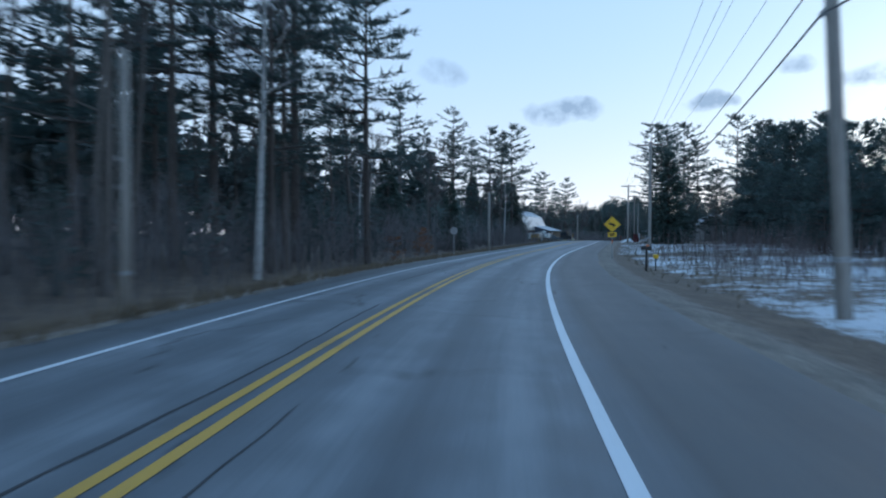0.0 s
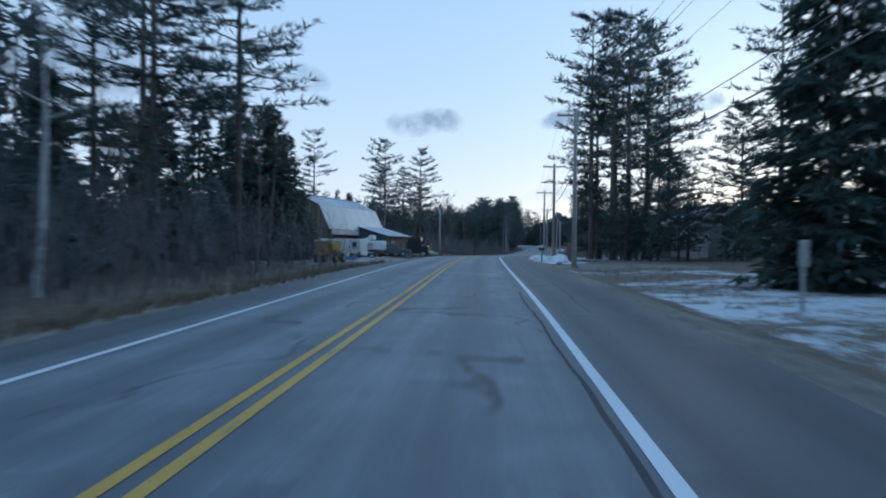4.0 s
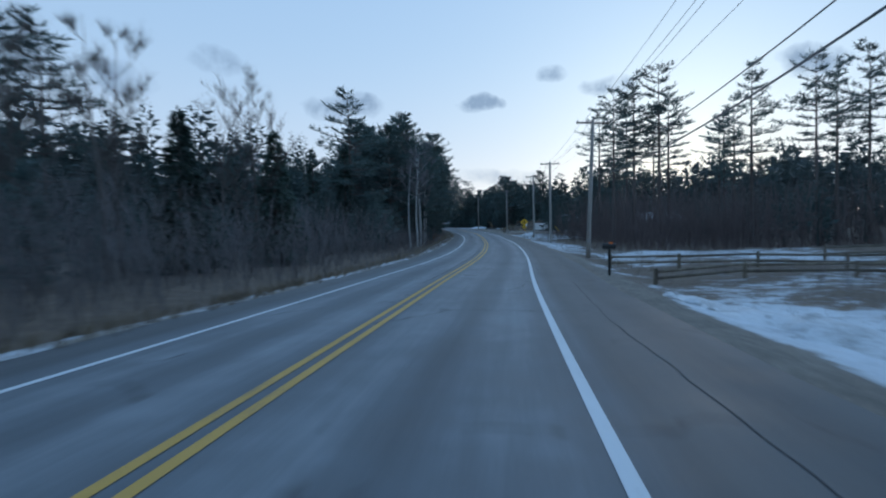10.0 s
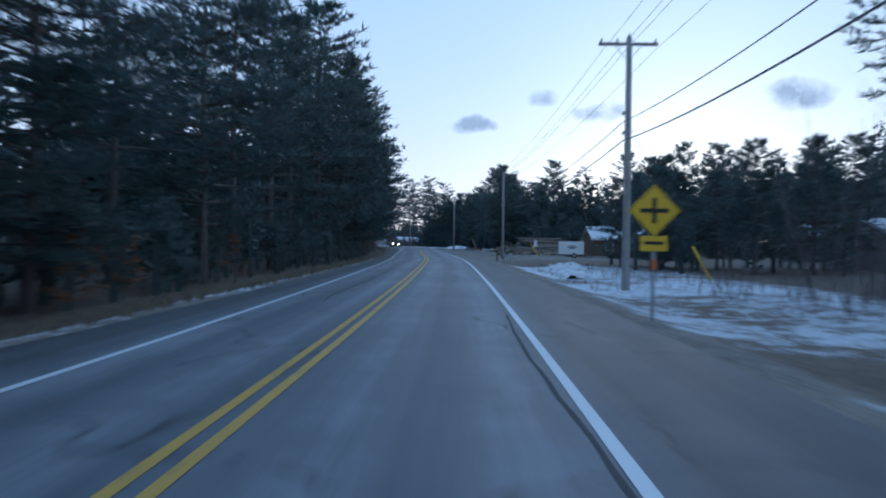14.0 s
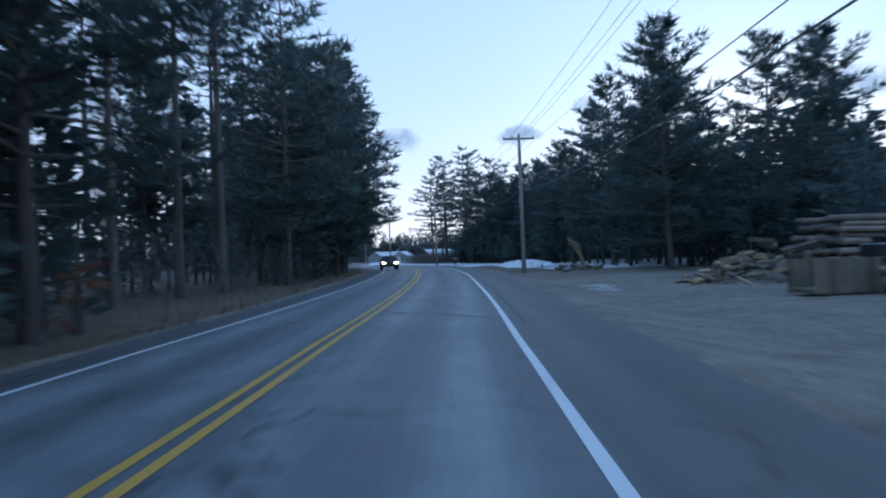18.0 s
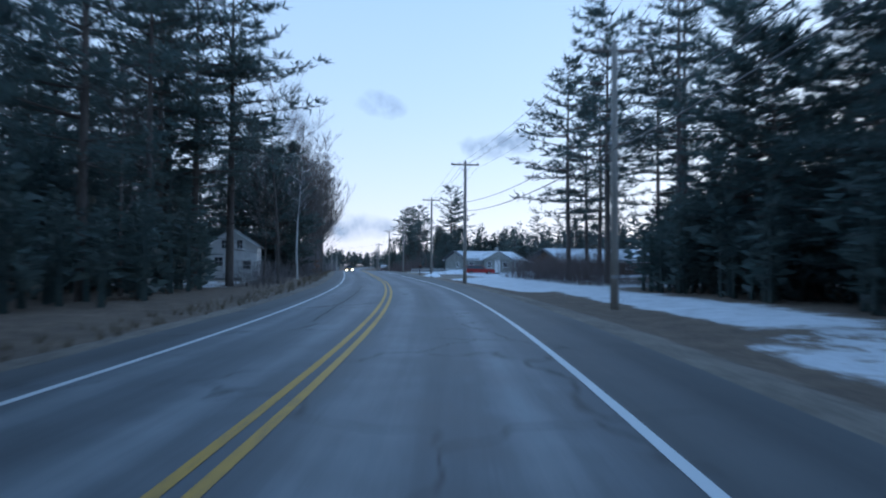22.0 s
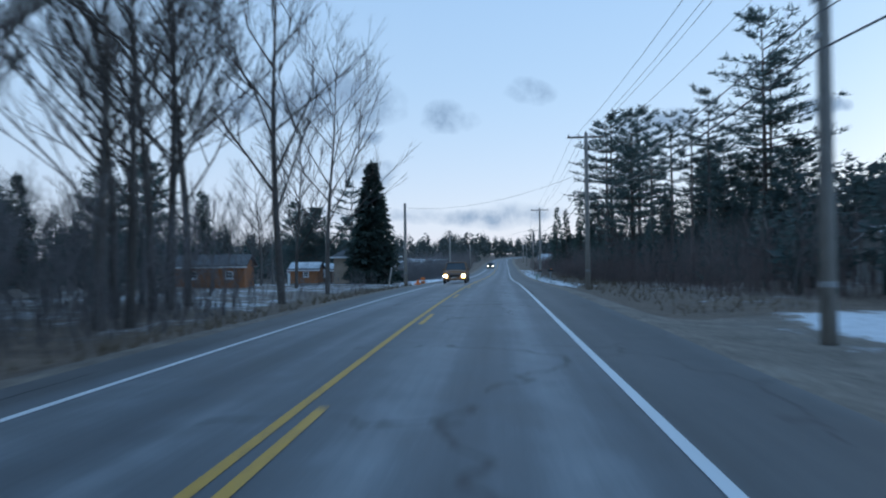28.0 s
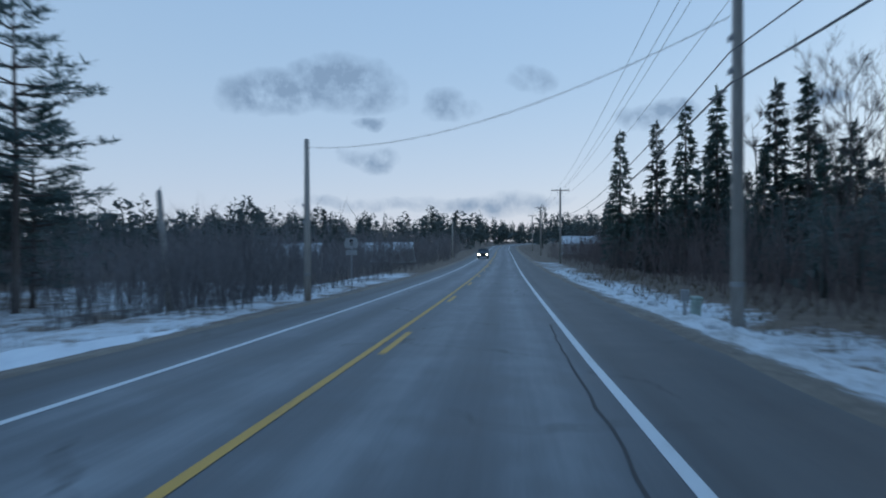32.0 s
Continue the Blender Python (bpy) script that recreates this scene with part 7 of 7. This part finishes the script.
for s_, lat_, h_ in ((101, 7.9, 1.9), (343, 4.6, 1.0), (350, 4.8, 1.0), (675.5, 5.3, 0.95)):
    ps = thing("marker_post", "grey marker post with a small pale panel by the road" if h_ > 1.5 else "short grey service box on a post by the road", "post")
    part("post", Shape().box((0, 0, h_ * 0.45), (0.09, 0.09, h_ * 0.95), None, 0.015), GALVANISED, ps)
    part("panel", Shape().box((0, -0.06, h_ * 0.78), (0.26, 0.05, h_ * 0.36), None, 0.02), GALVANISED, ps)
    ps.matrix_basis = stand(s_, lat_)


def rail_fence(points, label, posts=1.0, mat=None):
    """Split rails between short posts, along (s, lat) points."""
    t = thing("rail_fence", label, "fence")
    prev = None
    for s, lat in points:
        p = spot(s, lat)
        part("post", Shape().tube([p + Vector((0, 0, -0.2)), p + Vector((0.02, 0.01, posts))], [0.09, 0.075], 7), mat or BARN_BOARD, t)
        if prev is not None:
            for z in (0.4, 0.8):
                part("rail", Shape().tube([prev + Vector((0, 0, z * posts)), p + Vector((0, 0, z * posts + 0.03))], [0.06, 0.05], 6), mat or BARN_BOARD, t)
        prev = p


rail_fence([(241, 5.2), (240, 8.4), (238.5, 11.6), (237, 14.8), (235.5, 18)], "old split-rail fence along the snowy field", 0.75)
rail_fence([(231, 5.4), (232.5, 9), (231.5, 12.5), (230, 16)], "low fallen split-rail fence in the snow", 0.6)
rail_fence([(246, 18), (245, 24), (244, 30), (243, 36)], "grey rail fence across the field", 0.9)
pick = thing("picket_fence", "low white picket fence in the snow", "fence")
for i in range(34):
    p = spot(571 + 0.02 * i, 6.6 + 0.3 * i)
    part("picket", Shape().box((p.x, p.y, p.z + 0.4), (0.09, 0.03, 0.8), None, 0.01), WHITE_TRIM, pick)
a, b = spot(571, 6.6), spot(571.7, 16.8)
for z in (0.22, 0.62):
    part("rail", Shape().tube([a + Vector((0, 0.03, z)), b + Vector((0, 0.03, z))], 0.03, 5), WHITE_TRIM, pick)
pick = thing("picket_fence", "white board fence beside the ranch house", "fence")
for i in range(30):
    p = spot(566 - 0.12 * i, 27.5 + 0.34 * i)
    part("picket", Shape().box((p.x, p.y, p.z + 0.45), (0.3, 0.04, 0.95), None, 0.01), WHITE_TRIM, pick)
fence = thing("board_fence", "red boarded fence behind the snowbank", "fence")
for i in range(62):
    p = spot(140.4 + 0.26 * i, 7.3 + 0.016 * i)
    m = Matrix.Rotation(heading(150), 3, "Z")
    part("board", Shape().box((p.x, p.y, p.z + 0.85), (0.035, 0.235, 1.8 + 0.05 * math.sin(i * 7.1)), m, 0.006), RED_FENCE, fence)
for z in (0.5, 1.5):
    part("rail", Shape().tube([spot(140.3, 7.4, z), spot(148.5, 7.85, z), spot(156.6, 8.4, z)], 0.05, 4), RED_BOARD, fence)

# broken-off pole leaning in the brush, and telephone pedestals in the roadside snow
stub = thing("leaning_pole", "broken-off grey wooden pole leaning in the brush", "utility pole")
part("post", Shape().tube([(0, 0, -0.3), (0, 0, 3.0), (0.05, 0, 5.6), (0.06, 0, 5.75)], [0.16, 0.15, 0.13, 0.07], 9), POLE_WOOD, stub, smooth=True)
part("split", Shape().tube([(0.1, 0.02, 5.3), (0.14, 0.03, 5.95)], [0.05, 0.012], 5), POLE_WOOD, stub)
stub.matrix_basis = stand(684.6, -15.6) @ Matrix.Rotation(radians(-5.5), 4, "Y")
for s, lat, k, lean in ((660.4, 4.5, 1.0, 0.0), (675.5, 5.6, 1.05, 4.0)):
    ped = thing("utility_pedestal", "pale green metal cable pedestal standing in the snow", "utility box", "cable pedestals")
    part("body", Shape().box((0, 0, 0.28), (0.24, 0.24, 0.66), None, 0.03), PEDESTAL, ped)
    part("cap", Shape().box((0, 0, 0.66), (0.28, 0.28, 0.11), None, 0.03), PEDESTAL, ped)
    part("latch", Shape().box((0, -0.13, 0.42), (0.05, 0.03, 0.08), None, 0.008), GALVANISED, ped)
    ped.matrix_basis = stand(s, lat, 12, 0, k) @ Matrix.Rotation(radians(lean), 4, "Y")

# guy wire guards: slanting yellow sleeves beside some poles
for s_, lat_ in ((317.5, 7.0), (369, 7.1)):
    g = thing("guy_guard", "yellow plastic guard on a slanting guy wire", "cable guard")
    a, b = spot(s_ + 5, lat_ + 5.6), spot(s_, lat_, 7.0)
    d = (b - a).normalized()
    part("guard", Shape().tube([a + d * 0.2, a + d * 2.6], 0.06, 8), YELLOW_SIGN, g)
    part("guy_wire", Shape().tube([a, b], 0.012, 4), CABLE, g)

# ---------------------------------------------------------------- logs, planks and brush piles
LOG_BARK = material("log_bark", [(0.11, 0.09, 0.075), (0.25, 0.21, 0.175)], 0.95, 2.0, 14.0, 0.6, random_tint=0.35)
LOG_END = material("cut_log_end", [(0.3, 0.22, 0.13), (0.48, 0.37, 0.24)], 0.9, 4.0, 20.0, 0.2, random_tint=0.2)


def log_pile(name, label, s, lat, turn, rows, length, seed, r=0.17):
    rnd = random.Random(seed)
    t = thing(name, label, "log pile")
    for j in range(rows[1]):
        for i in range(rows[0] - j):
            x, z = (i + j * 0.5) * r * 2.0 - rows[0] * r + rnd.uniform(-0.04, 0.04), r + j * r * 1.75
            ln, off, k = length * rnd.uniform(0.7, 1.15), rnd.uniform(-0.5, 0.5), r * rnd.uniform(0.75, 1.1)
            tilt = rnd.uniform(-0.16, 0.16)
            if j > 1 and rnd.random() < 0.2:
                continue
            lg = part("log", Shape().tube([(x, off - ln / 2, z - tilt), (x + rnd.uniform(-0.05, 0.05), off, z), (x, off + ln / 2, z + tilt)], [k, k * 0.96, k * 0.9], 8), LOG_BARK, t)
            part("cut_end", Shape().tube([(x, off - ln / 2 - 0.012, z - tilt), (x, off - ln / 2, z - tilt)], k * 0.9, 8), LOG_END, lg)
    t.matrix_basis = stand(s, lat, turn)


log_pile("log_pile", "tall stack of weathered firewood logs", 401, 18.5, 82, (13, 9), 6.5, 41, 0.15)
log_pile("log_pile", "stack of grey logs beside the yard", 393, 14.5, 78, (8, 4), 3.5, 42, 0.15)
log_pile("log_pile", "low row of split logs", 386, 19.5, 60, (9, 4), 2.2, 43, 0.14)
log_pile("log_pile", "crooked pile of grey brushwood logs", 383, 24, 80, (9, 5), 4.0, 48, 0.13)
heap("firewood_heap", "tumbled heap of grey split firewood", 60, 0.45, 2.6, (LOG_BARK, LOG_END, BARN_BOARD), 47, 1.1).matrix_basis = stand(384, 17.5, 0, 0)
heap("firewood_heap", "wide tumbled heap of split logs", 60, 0.5, 3.0, (LOG_BARK, LOG_END, BARN_BOARD), 49, 1.0).matrix_basis = stand(378, 20.5, 0, 0)
heap("firewood_heap", "heap of split firewood beside the crate", 60, 0.5, 2.2, (LOG_BARK, LOG_END, BARN_BOARD), 63, 1.2).matrix_basis = stand(385.5, 14.2, 0, 0)
heap("brush_pile", "heap of dark brushwood and bark", 50, 0.5, 2.2, (LOG_BARK, BARN_BOARD), 50, 0.9).matrix_basis = stand(387.5, 11.0, 0, 0)
heap("firewood_heap", "high tumbled heap of grey split firewood", 150, 0.5, 3.6, (LOG_BARK, LOG_BARK, LOG_END, BARN_BOARD), 44, 2.0).matrix_basis = stand(401.5, 13.4, 0, 0)
heap("firewood_heap", "scattered firewood on the gravel", 40, 0.45, 2.4, (LOG_BARK, LOG_END), 45, 0.6).matrix_basis = stand(381, 22.5, 0, 0)
crate = thing("timber_crate", "grey slatted timber crate in the wood yard", "crate")
for k in range(9):
    part("slat", Shape().box((-1.0 + 0.25 * k, 0, 0.55), (0.22, 0.04, 1.05), None, 0.01), BARN_BOARD, crate)
    part("slat", Shape().box((-1.0 + 0.25 * k, 1.2, 0.55), (0.22, 0.04, 1.05), None, 0.01), BARN_BOARD, crate)
part("base", Shape().box((0, 0.6, 0.12), (2.3, 1.2, 0.12), None, 0.01), BARN_BOARD, crate)
crate.matrix_basis = stand(393.4, 11.5, 8)
log_splitter("log_splitter", "dark log splitter standing among the log piles", DARK_PAINT).matrix_basis = stand(396.0, 15.2, 20, 0)
lp = thing("upright_slab", "pale upright slab leaning on the log pile", "post")
part("slab", Shape().box((0, 0, 1.0), (0.55, 0.14, 2.1), Matrix.Rotation(radians(4), 3, "Y"), 0.03), WHITE_TRIM, lp)
lp.matrix_basis = stand(394.8, 16.3, 10)
pl = thing("leaning_planks", "bundle of tall planks leaning over a stump", "planks")
for k in range(4):
    part("plank", Shape().box((-0.5 + 0.12 * k, 0.07 * k, 1.2), (0.07, 0.03, 3.0 - 0.4 * k), Matrix.Rotation(radians(-30 + 5 * k), 3, "Y"), 0.005), LOG_END, pl)
pl.matrix_basis = stand(424, 11.0, 0)
heap("brush_pile", "low pile of boulders and brushwood by the drive", 30, 0.5, 1.8, (LOG_BARK, FOUNDATION, BARN_BOARD), 46, 0.5).matrix_basis = stand(423, 10.2, 0, 0)


# ---------------------------------------------------------------- snowbanks
def snowbank(points, label, seed, dirty=False):
    """A ploughed ridge of old snow along (s, lat, width, height) points."""
    sh, n = Shape(), 9
    fine = []
    for (s0, a0, w0, h0), (s1, a1, w1, h1) in zip(points, points[1:]):
        k = max(2, int(abs(s1 - s0) / 0.5))
        fine += [tuple(p + (q - p) * i / k for p, q in zip((s0, a0, w0, h0), (s1, a1, w1, h1))) for i in range(k)]
    fine.append(points[-1])
    for i, (s, lat, w_, h_) in enumerate(fine):
        for j in range(n):
            u = j / (n - 1) * 2 - 1
            rough = noise.noise(Vector((s * 0.7, u * 1.5, seed))) * 0.8 + noise.noise(Vector((s * 2.6, u * 4, seed + 5))) * 0.45
            z = h_ * max(0, 1 - u * u) * (0.75 + rough) - 0.04
            sh.v.append(tuple(spot(s + 0.12 * rough, lat + u * w_ / 2 * (1 + 0.3 * rough), z)))
    sh.f = [(i * n + j, i * n + j + 1, (i + 1) * n + j + 1, (i + 1) * n + j) for i in range(len(fine) - 1) for j in range(n - 1)]
    t = thing("snowbank", label, "snow")
    part("crust", sh, DIRTY_SNOW if dirty else SNOW, t, smooth=True)
    rnd = random.Random(seed)
    for _ in range(min(70, int(len(fine) * 0.9))):
        s, lat, w_, h_ = rnd.choice(fine)
        u, r = rnd.uniform(-1.1, 1.1), rnd.uniform(0.07, 0.24)
        p = spot(s, lat + u * w_ / 2, h_ * max(0, 1 - u * u) * 0.75 - 0.02)
        lump = Shape()
        ring = [[p + Vector((math.cos(a) * r * k * rnd.uniform(0.7, 1.3), math.sin(a) * r * k * rnd.uniform(0.7, 1.3), z * r)) for a in (1.05 * j for j in range(6))] for k, z in ((1.0, -0.3), (0.95, 0.3), (0.5, 0.7))]
        lump.add(ring[0] + ring[1] + ring[2], [(i * 6 + j, i * 6 + (j + 1) % 6, (i + 1) * 6 + (j + 1) % 6, (i + 1) * 6 + j) for i in range(2) for j in range(6)] + [(12, 13, 14, 15, 16, 17)])
        part("lump", lump, DIRTY_SNOW if dirty or rnd.random() < 0.35 else SNOW, t)
    return t


snowbank([(138.2, 5.9, 1.2, 0.25), (140, 6.0, 2.6, 0.75), (143, 6.0, 2.6, 0.6), (147, 6.0, 2.4, 0.65), (153, 5.4, 1.8, 0.35)], "ploughed bank of old snow by the drive", 3.1, True)
snowbank([(160.5, 5.6, 1.0, 0.15), (166, 6.0, 2.6, 0.4), (172, 5.4, 1.4, 0.2)], "ridge of crusted snow by the shoulder", 4.7, True)
snowbank([(173, 5.2, 1.4, 0.25), (180, 5.8, 2.8, 0.6), (187, 5.4, 2.0, 0.4), (196, 4.8, 1.4, 0.25)], "dirty ridge of ploughed snow", 6.3, True)
snowbank([(196, 5.8, 1.4, 0.2), (206, 7.0, 2.6, 0.45), (218, 6.4, 2.0, 0.3), (226, 5.0, 1.0, 0.15)], "broad old snowbank beside the field", 8.1, True)
snowbank([(326, 6.5, 1.2, 0.2), (331, 7.2, 2.6, 0.45), (338, 8.0, 3.4, 0.5), (343, 9.0, 2.4, 0.3)], "grey crusted snow pile by a drive", 12.2, True)
snowbank([(434, 10.5, 2, 0.2), (442, 11, 5.5, 0.5), (450, 12, 6.0, 0.8), (457, 12, 3, 0.3)], "large smooth drift of snow at the wood's edge", 14.8)
snowbank([(540.5, 5.8, 0.8, 0.2), (543, 6.2, 2.4, 0.4), (547.5, 6.4, 1.2, 0.2)], "heap of snow beside the mailbox", 15.5)
snowbank([(556, 10.2, 1.0, 0.2), (560, 11.5, 2.8, 0.6), (562, 15, 3.0, 0.7), (560, 19, 2.0, 0.4)], "ploughed snow in front of the ranch house", 16.9)
snowbank([(628, 5.2, 1.0, 0.15), (645, 5.6, 2.2, 0.3), (665, 5.3, 1.6, 0.25), (690, 5.4, 1.4, 0.2), (720, 5.4, 1.2, 0.2)], "long low snowbank along the shoulder", 18.3, True)
snowbank([(638, -9, 1.0, 0.15), (650, -9.6, 2.6, 0.3), (660, -9.4, 3.0, 0.3), (672, -8.6, 1.4, 0.15)], "low crust of snow before the tan house", 19.6)
bl = thing("orange_barrel", "orange marker barrel lying by the drive", "barrel")
part("body", Shape().tube([(0, 0, 0.02), (0, 0, 0.3), (0, 0, 0.6)], [0.22, 0.24, 0.2], 14), ORANGE, bl)
part("band", Shape().tube([(0, 0, 0.25), (0, 0, 0.36)], 0.243, 14), WHITE_TRIM, bl)
bl.matrix_basis = stand(640, -7.4)
copy_thing(bl, stand(658, -15.5, 30))
heap("junk_pile", "orange and dark clutter beside the mobile home", 22, 0.5, 1.5, (ORANGE, SIGN_BLACK, BARN_BOARD, RUST), 61, 0.7).matrix_basis = stand(669, -21.5, 0, 0)
lp = thing("leaning_post", "pale slanting post beside the drive", "post")
part("shaft", Shape().tube([(0, 0, -0.1), (0.3, 0, 1.75)], [0.07, 0.06], 8), POLE_WOOD, lp)
part("cap", Shape().tube([(0.3, 0, 1.75), (0.305, 0, 1.78)], [0.07, 0.05], 8), WHITE_TRIM, lp)
lp.matrix_basis = stand(636.4, -10.1)
mk = thing("orange_marker", "low orange marker at the foot of the pole", "marker")
part("base", Shape().box((0, 0, 0.05), (0.5, 0.4, 0.1), None, 0.02), ORANGE, mk)
part("body", Shape().tube([(0, 0, 0.1), (0.05, 0, 0.42)], [0.16, 0.07], 10), ORANGE, mk)
mk.matrix_basis = stand(632.4, -6.9, 0)


nb = thing("newspaper_box", "yellow newspaper tube on a short stake", "newspaper box")
part("tube", Shape().box((0, 0, 0.72), (0.24, 0.42, 0.2), None, 0.03), YELLOW_SIGN, nb)
part("stake", Shape().box((0, 0, 0.3), (0.06, 0.06, 0.72), None, 0.01), SIGN_BLACK, nb)
nb.matrix_basis = stand(34.4, 6.1, 0)

# ---------------------------------------------------------------- saplings that keep their dead leaves, small yard details
def russet_sapling(s, lat, h, seed):
    rnd = random.Random(seed)
    t = thing("beech_sapling", "young beech keeping its russet dead leaves", "tree", "russet saplings")
    stem, leaves = Shape(), Shape()
    stem.tube([(0, 0, -0.1), (0.1, 0, h * 0.5), (0.05, 0.1, h)], [0.03, 0.02, 0.006], 5)
    for _ in range(16):
        z, a = rnd.uniform(0.15, 0.95) * h, rnd.uniform(0, 6.28)
        d = Vector((math.cos(a), math.sin(a), 0.3)) * rnd.uniform(0.4, 1.1) * (1.2 - 0.7 * z / h)
        stem.tube([(0.05, 0, z), Vector((0.05, 0, z)) + d], [0.009, 0.003], 3, False)
        for _ in range(16):
            c = Vector((0.05, 0, z)) + d * rnd.uniform(0.25, 1.05) + Vector((rnd.uniform(-0.12, 0.12), rnd.uniform(-0.12, 0.12), rnd.uniform(-0.12, 0.06)))
            e = Vector((rnd.uniform(-1, 1), rnd.uniform(-1, 1), rnd.uniform(-1, 0.2))).normalized()
            w = e.orthogonal().normalized() * 0.035
            leaves.add([c, c + e * 0.05 + w, c + e * 0.12, c + e * 0.05 - w], [(0, 1, 2, 3)])
    part("stem", stem, GREY_BARK, t)
    part("leaves", leaves, DEAD_LEAVES, t, "russet dead leaves")
    t.matrix_basis = stand(s, lat)


for k, (s_, lat_, h_) in enumerate(((47, -9.6, 2.4), (49.5, -9.8, 2.0), (52, -10.4, 2.6), (40, -9.4, 1.8), (372, -9.6, 3.2), (374, -9.9, 2.6), (390, -9.6, 2.2), (306, -9.5, 2.4), (309, -9.8, 2.0), (318, -9.6, 2.3), (551, -9.2, 2.2), (556, -9.4, 1.9), (561, -9.3, 2.3))):
    russet_sapling(s_, lat_, h_, 300 + k)
ap = bare_tree("apple_tree", 3.6, 1.5, 71, GREY_BARK, BRANCHES, "low spreading leafless apple tree in the snowy field", 0.3, 9)
ap.matrix_basis = stand(230, 21, 0, -0.05)
